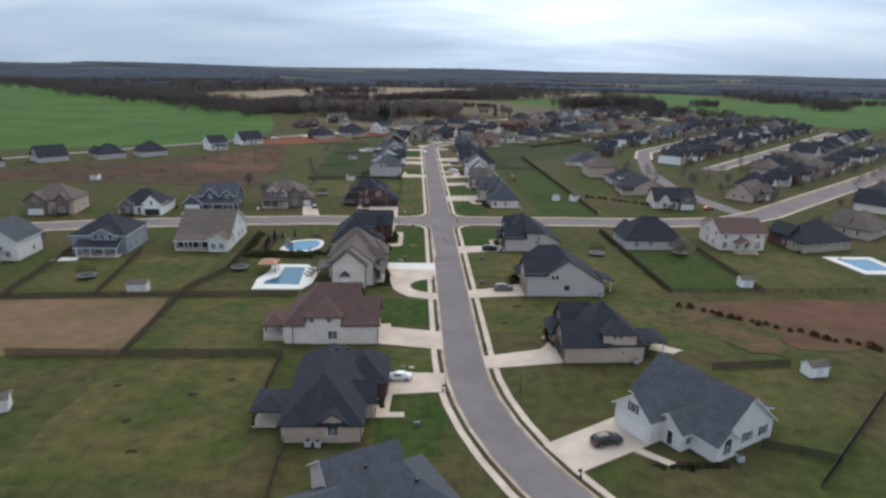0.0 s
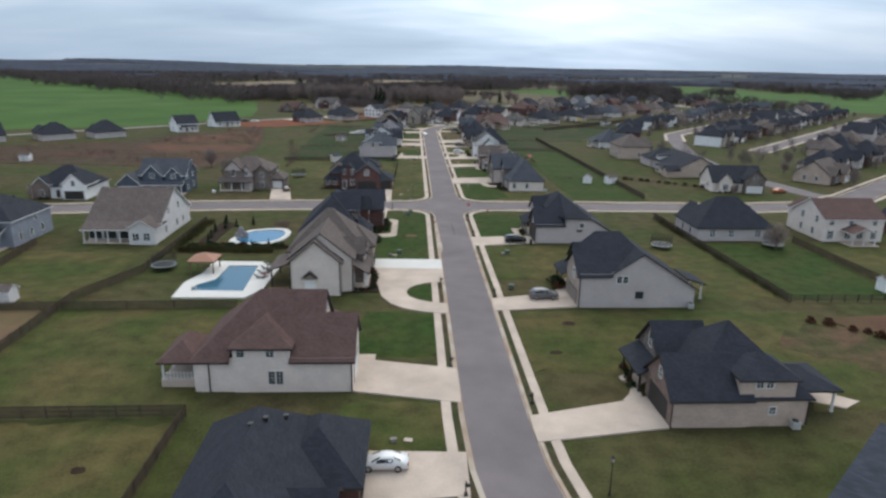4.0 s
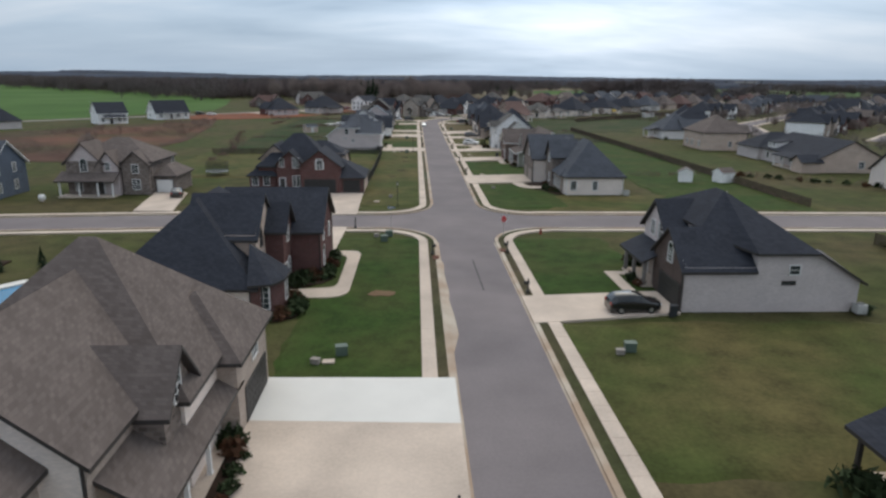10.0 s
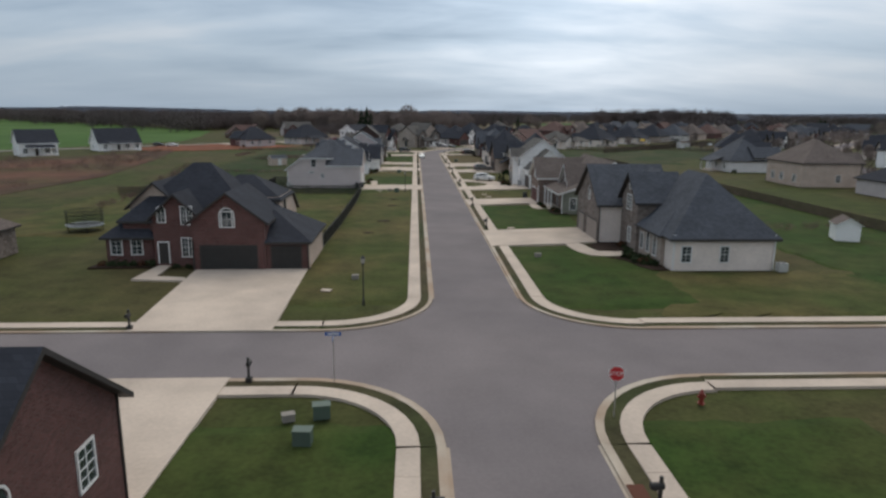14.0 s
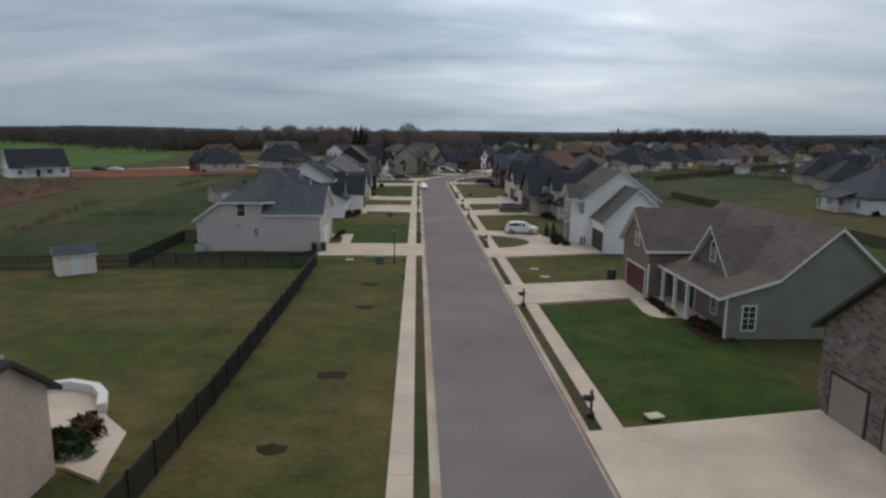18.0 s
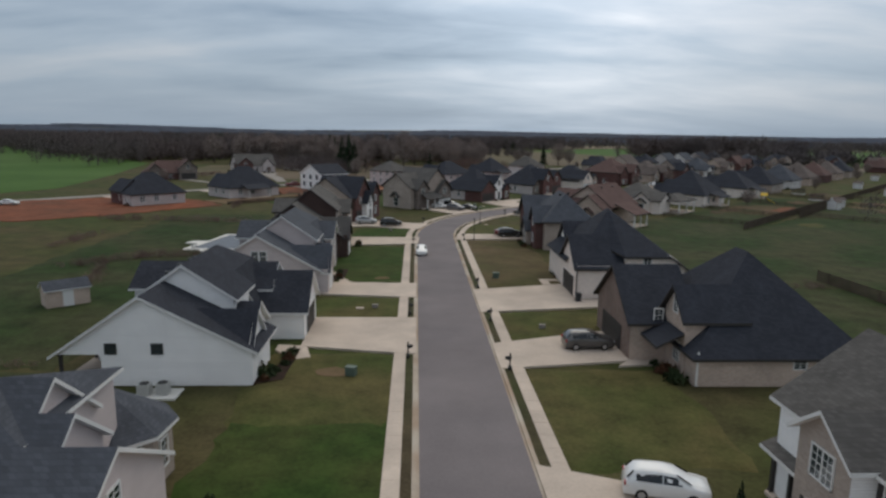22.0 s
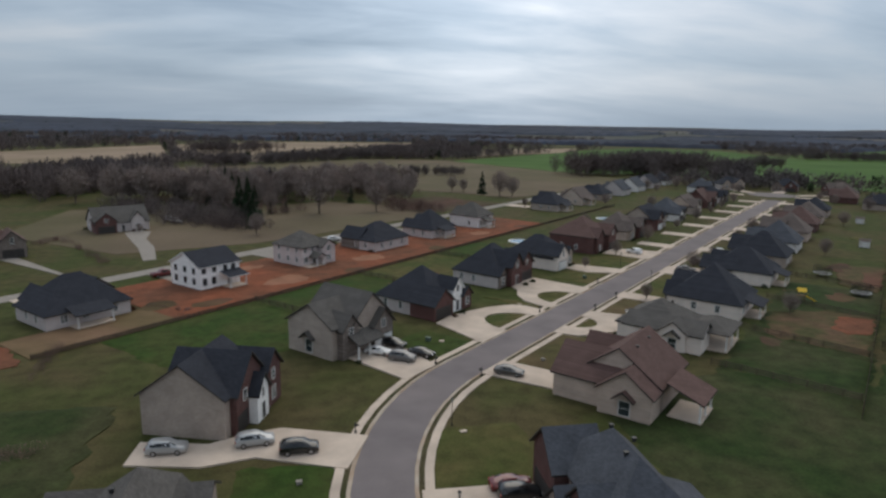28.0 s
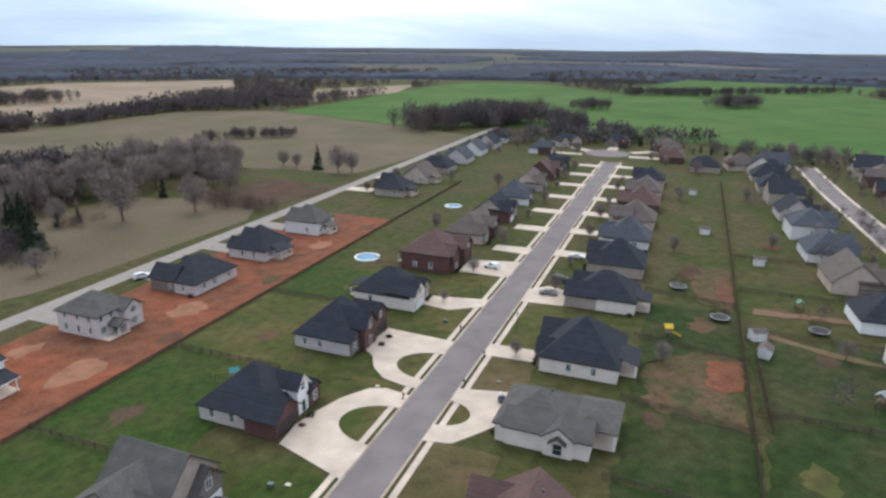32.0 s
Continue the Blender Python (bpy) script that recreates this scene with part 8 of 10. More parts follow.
def conifer_meshes(seed, h):
    rnd = random.Random(seed)
    t, c = Bits(), Bits()
    t.tube(0, 0, -0.2, h * 0.95, h * 0.022, 0.03, 7)
    for k in range(int(190 * max(1, h / 5))):
        z = h * rnd.uniform(0.06, 1.0) ** 1.15
        r = h * 0.26 * (1.02 - z / h) * rnd.uniform(0.6, 1.1)
        a = rnd.uniform(0, 6.283)
        d = Vector((math.cos(a), math.sin(a), 0))
        p = d * r + Vector((0, 0, z - 0.25 * r))
        s = Vector((-d.y, d.x, 0)) * r * 0.42
        c.poly([Vector((0, 0, z + 0.12 * r)), p - s + Vector((0, 0, rnd.uniform(-0.1, 0.1))), p * 1.12, p + s])
    return t.mesh("trunk", BARK), c.mesh("crown", EVERGREEN)


def bush_mesh(seed, r, mat, n=110):
    rnd = random.Random(seed)
    b = Bits()
    for _ in range(n):
        a, c, q = rnd.uniform(0, 6.283), rnd.uniform(-0.25, 1), rnd.uniform(0.55, 1.0)
        s0 = math.sqrt(max(0, 1 - c * c))
        p = Vector((r * q * math.cos(a) * s0, r * q * math.sin(a) * s0, r * (0.75 * c * q + 0.25)))
        s = r * 0.24
        b.poly([p + Vector((rnd.gauss(0, s), rnd.gauss(0, s), rnd.gauss(0, s))) for _ in range(3)])
    return b.mesh("foliage", mat)


BARE = [bare_tree_meshes(k, 10.0) for k in range(5)]
CONE = [conifer_meshes(k, 5.0) for k in range(3)]


def bare_tree(x, y, h, k, fr=MAIN, label="tall leafless tree with a grey-brown crown"):
    rz = (k * 77) % 360
    ob = thing("tree", label, "tree", "bare trees", fr @ pose(x, y, 0, 0, 0, rz) @ Matrix.Diagonal((h / 10, h / 10, h / 10, 1)))
    part("trunk", BARE[k % 5][0], ob)
    part("crown", BARE[k % 5][1], ob)


def conifer(x, y, h, k, fr=MAIN, label="dark conical evergreen tree"):
    ob = thing("tree", label, "tree", "evergreens", fr @ pose(x, y, 0.05, 0, 0, k * 61) @ Matrix.Diagonal((h / 5, h / 5, h / 5, 1)))
    part("trunk", CONE[k % 3][0], ob)
    part("crown", CONE[k % 3][1], ob)


rnd = random.Random(4)
k = 0
for x, y, sx, sy, count, h0, h1 in ((-64, 664, 9, 6, 20, 10, 14), (-46, 650, 8, 6, 15, 9, 13), (-34, 668, 7, 8, 12, 9, 13), (-18, 690, 9, 12, 12, 9, 13), (8, 712, 14, 16, 22, 9, 13), (28, 682, 6, 7, 7, 8, 10), (-92, 672, 12, 10, 16, 10, 14)):
    for _ in range(count):
        bare_tree(x + rnd.gauss(0, sx), y + rnd.gauss(0, sy), 1.3 * rnd.uniform(h0, h1), k)
        k += 1
for x, y, h in ((-10, 625, 20), (14, 629, 15), (-18, 672, 15), (-30, 628, 10), (62, 710, 9), (67, 703, 8), (83, 684, 14), (89, 682, 11), (-80, 278, 7), (-70, 262, 6), (270, 770, 10), (300, 765, 11), (320, 625, 11), (332, 612, 12), (345, 600, 10), (290, 690, 8),
                (-30, 575, 8), (246, 640, 6), (226, 690, 7), (182, 715, 7), (205, 722, 8), (150, 690, 6)):
    bare_tree(x, y, h, k)
    k += 1
for x, y, h in ((-52, 656, 17), (-48, 648, 15), (-43, 652, 13), (-60, 660, 15), (-20, 684, 11), (20, 700, 12), (-74, 668, 14), (4, 659, 8), (76, 696, 12), (-36, 604, 17), (-33, 599, 14), (-40, 610, 16), (-33, 590, 11), (-30, 626, 5), (-24, 630, 5), (-38, 632, 6), (95, 1020, 10)):
    conifer(x, y, h, k)
    k += 1

# ---- fences ----
POSTS = {}


def fence_post(style, h):
    key = (style, h)
    if key not in POSTS:
        p = Bits()
        w = {"wood": 0.05, "rail": 0.07, "metal": 0.045}[style]
        p.box(-w, w, -w, w, -0.2, h + 0.06)
        p.box(-w - 0.02, w + 0.02, -w - 0.02, w + 0.02, h + 0.06, h + 0.10)
        POSTS[key] = p.mesh("post", BLACK if style == "metal" else WOOD_DARK)
    return POSTS[key]


def fence(fr, pts, h=1.5, style="wood", label="dark stained wooden garden fence", step=2.4):
    """Posts and long rails as parts; the boards or pickets, too many to count, as one part."""
    (x0, y0) = pts[0]
    ob = thing("fence", label, "fence", "garden fences", fr @ pose(x0, y0, 0.02))
    mat = BLACK if style == "metal" else WOOD_DARK
    levels = {"wood": (0.25, h * 0.55, h - 0.15), "rail": (h * 0.32, h * 0.62, h * 0.92), "metal": (0.12, h - 0.2, h - 0.05)}[style]
    thick, tall = {"wood": (0.02, 0.045), "rail": (0.025, 0.07), "metal": (0.018, 0.022)}[style]
    boards = Bits()
    for (ax, ay), (bx, by) in zip(pts, pts[1:]):
        seg = math.hypot(bx - ax, by - ay)
        n = max(1, round(seg / step))
        m = pose(ax - x0, ay - y0, 0, 0, 0, math.degrees(math.atan2(by - ay, bx - ax)))
        for k in range(n):
            part("post", fence_post(style, h), ob, "", m @ pose(seg * k / n, 0, 0))
        for z in levels:
            b = Bits()
            b.box(0, seg, -thick, thick, z - tall, z + tall)
            part("rail", b.mesh("rail", mat), ob, "", m)
        if style != "rail":
            gap, w = (0.19, 0.055) if style == "wood" else (0.13, 0.034)
            for k in range(int(seg / gap)):
                x = (k + 0.5) * gap
                boards.box(x - w, x + w, thick, thick + 0.022, 0.05, h, 0, m)
    part("post", fence_post(style, h), ob, "", pose(pts[-1][0] - x0, pts[-1][1] - y0, 0))
    if boards.v:
        tagged(part("board" if style == "wood" else "picket", boards.mesh("board", mat), ob), kind="stuff")
    return ob


fence(MAIN, [(-15.4, 249.7), (-15.0, 264), (-14.95, 288), (-15.2, 300.4)], 1.6, "metal", "black metal picket fence beside a long lawn")
fence(MAIN, [(-15.3, 300.6), (-17.6, 298.6), (-34, 298.2), (-34, 314), (-31, 314)], 1.6, "metal", "black metal picket fence round a back garden")
fence(MAIN, [(-34, 298.2), (-58, 296)], 1.5)
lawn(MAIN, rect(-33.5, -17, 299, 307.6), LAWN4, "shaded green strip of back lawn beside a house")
fence(MAIN, [(-33.3, 110.5), (-62.2, 110.2), (-82.9, 110.6)], 1.5)
fence(MAIN, [(-62.2, 110.4), (-62.4, 145.6), (-57.2, 160), (-57.4, 198)], 1.5)
fence(MAIN, [(-101, 139.8), (-62.6, 141.6)], 1.4)
fence(MAIN, [(-62, 141.6), (-36, 142.2)], 1.4)
fence(MAIN, [(-101.3, 140), (-104.8, 180)], 1.5)
fence(MAIN, [(-81.5, 142), (-85.5, 178)], 1.5)
fence(MAIN, [(-27.2, 70), (-27.4, 81)], 1.5)
fence(MAIN, [(-33.4, 95), (-33.4, 110)], 1.5)
fence(MAIN, [(51.7, 204.5), (52.6, 145)], 1.5)
fence(MAIN, [(74.7, 182), (75.5, 145.4)], 1.5)
fence(MAIN, [(53, 145), (76, 145.2), (104, 146)], 1.3, "rail", "dark post and rail garden fence")
fence(MAIN, [(44.7, 104.5), (60, 106)], 1.4)
fence(MAIN, [(44, 70.5), (70.3, 95), (84, 108)], 1.5, "metal", "black metal picket fence down a sloping garden")
fence(MAIN, [(41, 80), (50, 76)], 1.4, "metal", "black metal picket fence beside a house")
fence(MAIN, [(57.5, 228), (55.5, 300), (53, 376)], 1.5)
fence(MAIN, [(33, 331), (53, 331)], 1.4, "rail", "dark post and rail garden fence")
fence(EAST, [(-57.2, -18), (-57.2, 120)], 0.9, "wood", "low dark fence along the clay lots")
fence(EAST, [(-57.2, 120.2), (-57.2, 240)], 0.9, "wood", "low dark fence along the clay lots")
fence(EAST, [(53.8, 40), (53.8, 150)], 1.7, "wood", "tall dark fence between back gardens")
fence(EAST, [(53.8, 152), (53.8, 288)], 1.7, "wood", "tall dark fence between back gardens")
fence(EAST, [(56.8, 71), (56.1, 100)], 1.6)
for s in (26.6, 59, 93):
    fence(EAST, [(-56.8, s), (-31, s)], 1.3, "rail", "dark post and rail garden fence")
for s, e in ((49, 47), (73.3, 69.4), (101.3, 96.7), (131, 127)):
    fence(EAST, [(32, s), (53.4, e)], 1.2, "rail", "dark post and rail garden fence")
for s in (77, 113, 140, 170):
    fence(EAST, [(55, s), (84, s)], 1.2, "rail", "dark post and rail garden fence")


# ---- vehicles ----
TYRE = material("tyre_rubber", (0.016, 0.016, 0.016), 0.85, 0.1, 1.0, 12.0, 0.1)
ALLOY = plain("alloy", (0.42, 0.42, 0.43), 0.35, 0.8)
LAMP_RED = plain("tail_lamp", (0.30, 0.012, 0.010), 0.25)
LAMP_CLEAR = plain("head_lamp", (0.62, 0.63, 0.64), 0.15)
CAR_GLASS = plain("car_glass", (0.012, 0.014, 0.016), 0.08)
PAINT = {"black": plain("paint_black", (0.012, 0.012, 0.013), 0.25, 0.0, 0.6), "white": plain("paint_white", (0.72, 0.72, 0.71), 0.3, 0.0, 0.6), "silver": plain("paint_silver", (0.16, 0.16, 0.165), 0.35, 0.5, 0.5),
         "pale": plain("paint_pale", (0.42, 0.43, 0.44), 0.35, 0.4, 0.5),
         "grey": plain("paint_grey", (0.105, 0.100, 0.098), 0.3, 0.4, 0.6), "red": plain("paint_red", (0.13, 0.012, 0.014), 0.3, 0.0, 0.6), "blue": plain("paint_blue", (0.030, 0.045, 0.085), 0.3, 0.2, 0.6), "orange": plain("paint_orange", (0.42, 0.11, 0.02), 0.3, 0.0, 0.5)}
SHAPES = {  # length, width, and stations from nose to tail: x, half width, half width of the roof, belt height, top height
    "suv": (4.65, 1.90, [(2.32, 0.66, 0.50, 0.72, 0.76), (2.22, 0.84, 0.70, 0.90, 0.96), (1.75, 0.93, 0.78, 0.98, 1.05), (1.28, 0.95, 0.80, 1.04, 1.12), (0.42, 0.95, 0.66, 1.06, 1.62), (-0.30, 0.95, 0.68, 1.08, 1.71), (-1.35, 0.95, 0.66, 1.10, 1.68), (-1.80, 0.94, 0.64, 1.12, 1.60), (-2.20, 0.90, 0.74, 1.08, 1.14), (-2.32, 0.80, 0.66, 0.78, 0.82)]),
    "sedan": (4.75, 1.82, [(2.37, 0.60, 0.46, 0.58, 0.62), (2.26, 0.80, 0.66, 0.74, 0.79), (1.75, 0.89, 0.74, 0.82, 0.88), (1.15, 0.91, 0.76, 0.90, 0.96), (0.30, 0.91, 0.60, 0.92, 1.38), (-0.30, 0.91, 0.62, 0.93, 1.45), (-0.95, 0.91, 0.60, 0.95, 1.39), (-1.70, 0.90, 0.72, 0.97, 1.03), (-2.25, 0.84, 0.70, 0.94, 0.98), (-2.37, 0.72, 0.60, 0.66, 0.70)]),
    "pickup": (5.6, 1.95, [(2.8, 0.76, 0.62, 0.82, 0.88), (2.7, 0.92, 0.78, 1.0, 1.06), (2.1, 0.97, 0.84, 1.06, 1.12), (1.55, 0.98, 0.84, 1.10, 1.17), (0.95, 0.98, 0.72, 1.14, 1.72), (0.30, 0.98, 0.74, 1.15, 1.82), (-0.60, 0.98, 0.72, 1.16, 1.79), (-0.95, 0.98, 0.86, 1.17, 1.22), (-2.70, 0.97, 0.86, 1.16, 1.20), (-2.80, 0.92, 0.80, 0.80, 0.84)])}
CAR_CACHE = {}


def car_meshes(kind, paint):
    key = (kind, paint)
    if key in CAR_CACHE:
        return CAR_CACHE[key]
    length, w, rows = SHAPES[kind]
    b = Bits()
    rings = []
    for x, hw, rw, belt, top in rows:
        half = [(hw * 0.90, 0.24), (hw, 0.42), (hw, belt - 0.22), (hw * 0.97, belt), (rw + 0.03, top - 0.10), (rw - 0.06, top - 0.015), (rw * 0.45, top + 0.02)]
        rings.append([(x, -u, z) for u, z in half] + [(x, u, z) for u, z in reversed(half)])
    n = len(rings[0])
    for ring in rings:
        b.v += ring
    for k in range(len(rings) - 1):
        for i in range(n):
            j = (i + 1) % n
            b.f.append((k * n + i, k * n + j, (k + 1) * n + j, (k + 1) * n + i))
            b.i.append(0)
    b.f += [tuple(range(n)), tuple(range((len(rings) - 1) * n, len(rings) * n))[::-1]]
    b.i += [0, 0]
    body = b.mesh("body", PAINT[paint])
    bm = bmesh.new()
    bm.from_mesh(body)
    bmesh.ops.recalc_face_normals(bm, faces=bm.faces[:])
    bm.to_mesh(body)
    bm.free()
    body.polygons.foreach_set("use_smooth", [len(p.vertices) == 4 for p in body.polygons])
    roof = [k for k, row in enumerate(rows) if row[4] - row[3] > 0.3]
    first, last = roof[0], roof[-1]

    def across(k0, k1, u0, u1, lift):
        """A pane between two stations over the car's width, from share u0 to u1 of the slope."""
        P, Q = rings[k0], rings[k1]
        a0, a1, c0, c1 = Vector(P[4]), Vector(P[n - 5]), Vector(Q[4]), Vector(Q[n - 5])
        q = [a0.lerp(c0, u0), a1.lerp(c1, u0), a1.lerp(c1, u1), a0.lerp(c0, u1)]
        return [tuple(v + Vector((0, 0, lift))) for v in q]
    g, g2 = Bits(), Bits()
    g.poly(across(first - 1, first, 0.06, 0.95, 0.10))
    g2.poly(across(last + 1, last, 0.10, 0.92, 0.10))
    front_glass = (g.mesh("windscreen", CAR_GLASS), g2.mesh("rear_window", CAR_GLASS))
    side_glass = []
    spans = [(first - 1, first, 0.62, 1.0), (first, first + 1, 0.0, 0.92), (first + 1, last if kind != "pickup" else first + 2, 0.0, 0.92)]
    for s in (-1, 1):
        for k0, k1, u0, u1 in spans:
            sg = Bits()
            lo = [Vector(rings[k][3 if s < 0 else n - 4]) for k in (k0, k1)]
            hi = [Vector(rings[k][4 if s < 0 else n - 5]) for k in (k0, k1)]
            q = [lo[0].lerp(lo[1], u0), lo[0].lerp(lo[1], u1), hi[0].lerp(hi[1], u1), hi[0].lerp(hi[1], u0)]
            q = [q[0].lerp(q[3], 0.08), q[1].lerp(q[2], 0.08), q[1].lerp(q[2], 0.90), q[0].lerp(q[3], 0.90)]
            q = [tuple(v + Vector((0, s * 0.012, 0.004))) for v in q]
            sg.poly(q[::-1] if s < 0 else q)
            side_glass.append(sg.mesh("side_window", CAR_GLASS))
    t, r = Bits(), Bits()
    rot = Matrix.Rotation(math.pi / 2, 4, "X")
    t.tube(0, 0, -0.11, 0.11, 0.34, 0.34, 14)
    t.poly([(0.34 * math.cos(6.2832 * k / 14), -0.34 * math.sin(6.2832 * k / 14), -0.11) for k in range(14)])
    t.v = [tuple(rot @ Vector(p)) for p in t.v]
    r.tube(0, 0, -0.118, 0.118, 0.21, 0.21, 10)
    r.poly([(0.21 * math.cos(6.2832 * k / 10), -0.21 * math.sin(6.2832 * k / 10), -0.118) for k in range(10)])
    r.v = [tuple(rot @ Vector(p)) for p in r.v]
    hl, tl = Bits(), Bits()
    hl.box(-0.06, 0.06, -0.18, 0.18, -0.07, 0.07)
    tl.box(-0.05, 0.05, -0.14, 0.14, -0.11, 0.11)
    CAR_CACHE[key] = (body, front_glass, side_glass, t.mesh("tyre", TYRE), r.mesh("rim", ALLOY), hl.mesh("headlight", LAMP_CLEAR), tl.mesh("tail_light", LAMP_RED))
    return CAR_CACHE[key]


def car(fr, x, y, heading, kind, paint, label, z=0.17):
    """heading: degrees from the frame's +x to the car's nose."""
    length, w, _ = SHAPES[kind]
    body, fg, sg, tyre, rim, hl, tl = car_meshes(kind, paint)
    ob = thing("car" if kind != "pickup" else "pickup_truck", label, "car" if kind != "pickup" else "truck", "parked cars", fr @ pose(x, y, z, 0, 0, heading))
    part("body", body, ob)
    part("windscreen", fg[0], ob, "dark tinted glass")
    part("rear_window", fg[1], ob, "dark tinted glass")
    for pane in sg:
        part("side_window", pane, ob, "dark tinted glass")
    for wx in (length * 0.29, -length * 0.29):
        for s in (-1, 1):
            wh = part("wheel", tyre, ob, "", pose(wx, s * (w / 2 - 0.085), 0.34))
            part("rim", rim, wh)
    zl = 0.66 if kind == "sedan" else 0.80
    for s in (-1, 1):
        part("headlight", hl, ob, "", pose(length / 2 - 0.11, s * (w / 2 - 0.30), zl))
        part("tail_light", tl, ob, "", pose(-length / 2 + 0.07, s * (w / 2 - 0.20), zl + 0.12))
    return ob


car(MAIN, 18.6, 81.0, 15, "suv", "black", "black sport utility vehicle on a new concrete drive")
car(MAIN, -11.8, 100.9, 180, "sedan", "white", "white saloon car parked before a garage")
car(MAIN, 12.3, 146.5, 2, "suv", "silver", "silver-grey sport utility vehicle on a drive")
car(MAIN, 12.9, 180.9, 2, "suv", "black", "black sport utility vehicle on a drive")
car(MAIN, 10.3, 321.7, -14, "suv", "white", "white sport utility vehicle on a curved drive")
car(MAIN, 12.5, 346.8, 2, "suv", "grey", "dark grey sport utility vehicle on a drive")
car(MAIN, -111.5, 455.5, 20, "suv", "black", "black sport utility vehicle on rough ground by a new house", 0.06)
car(MAIN, -105.8, 455.0, 10, "sedan", "white", "white saloon car on rough ground by a new house", 0.06)
car(MAIN, -2.75, 394, -90, "sedan", "white", "white saloon car parked along the kerb", 0.03)
car(MAIN, 14.4, 411.6, 0, "suv", "black", "black sport utility vehicle beside a path")
car(MAIN, 14.0, 413.6, 0, "sedan", "red", "dark red saloon car on a drive")
car(MAIN, -24.4, 426.6, 0, "suv", "pale", "silver sport utility vehicle beside a tall house")
car(MAIN, -14.4, 427.2, 8, "suv", "pale", "pale silver sport utility vehicle before a garage")
car(MAIN, -9.0, 424.6, 4, "suv", "black", "black sport utility vehicle on a wide drive")
car(EAST, -14.6, 18.4, 20, "sedan", "white", "white saloon car in a row of parked cars")
car(EAST, -9.6, 18.6, 20, "suv", "silver", "grey sport utility vehicle in a row of parked cars")
car(EAST, -14.8, 22.6, 10, "suv", "black", "black sport utility vehicle in a row of parked cars")
car(EAST, -8.4, 22.2, 15, "sedan", "black", "black saloon car in a row of parked cars")
car(EAST, 7.5, 24.2, 15, "sedan", "grey", "dark saloon car at the mouth of a drive")
car(EAST, 10.2, 129, 5, "suv", "black", "dark sport utility vehicle on a drive")
car(EAST, 9.2, 118, 5, "sedan", "silver", "silver saloon car on a drive")
car(EAST, 10.8, 150.5, 5, "sedan", "white", "white saloon car on a drive")
car(EAST, -10, 132, 175, "suv", "white", "white sport utility vehicle on a drive")
car(EAST, -94, 88, 60, "suv", "white", "white car beside the gravel lane", 0.1)
car(EAST, -92.5, 27, 80, "pickup", "red", "dark red pickup truck beside a new house", 0.1)
car(EAST, -165, 77, 30, "sedan", "white", "white car on rough grass by the farmhouse", 0.0)
car(EAST, -172, 79, 60, "suv", "white", "white car on rough grass by the farmhouse", 0.0)
car(MAIN, 104, 240, 20, "sedan", "orange", "orange car parked at a side-street house", 0.1)


# ---- street furniture ----
def mailbox(fr, x, y, turn, k=0):
    ob = thing("mailbox", "black kerbside mailbox on a square post", "mailbox", "mailboxes", fr @ pose(x, y, 0.12, 0, 0, turn))
    p, b, base = Bits(), Bits(), Bits()
    p.box(-0.06, 0.06, -0.06, 0.06, 0, 1.45)
    p.box(-0.30, 0.06, -0.035, 0.035, 0.86, 0.94)
    base.box(-0.16, 0.16, -0.16, 0.16, 0, 0.28)
    prof = [(-0.11, 0.0), (0.11, 0.0), (0.11, 0.14), (0.08, 0.22), (0.0, 0.25), (-0.08, 0.22), (-0.11, 0.14)]
    n = len(prof)
    for xx in (-0.42, 0.12):
        b.poly([(xx, u, 0.95 + w) for u, w in (prof if xx > 0 else prof[::-1])])
    for k in range(n):
        (u0, w0), (u1, w1) = prof[k], prof[(k + 1) % n]
        b.poly([(-0.42, u0, 0.95 + w0), (-0.42, u1, 0.95 + w1), (0.12, u1, 0.95 + w1), (0.12, u0, 0.95 + w0)][::-1])
    part("post", p.mesh("post", BLACK), ob)
    part("base", base.mesh("base", BLACK), ob)
    part("box", b.mesh("box", BLACK), ob)


for x, y in ((-4.35, 96.6), (-4.35, 122), (-4.35, 153.2), (-4.35, 199.7), (-4.35, 314.2), (-4.35, 344.2), (-4.35, 358), (-4.2, 401.5), (-2.2, 428.6)):
    mailbox(MAIN, x, y, 180)
for x, y in ((4.4, 112.6), (4.4, 147.4), (4.4, 185.9), (4.4, 200.4), (4.35, 262), (4.35, 283.2), (4.35, 312.3), (4.35, 341.2), (4.35, 355.6), (4.35, 370.4), (5.2, 407), (12.9, 73.2)):
    mailbox(MAIN, x, y, 0)
mailbox(MAIN, -14.4, CY - CH - 0.5, -90)
mailbox(MAIN, -24.9, CY + CH + 0.5, 90)
for n, s in ((-4.35, 20.8), (-4.35, 58), (-4.35, 89), (4.35, 21), (4.35, 66.6), (4.35, 79)):
    mailbox(EAST, n, s, 180 if n < 0 else 0)


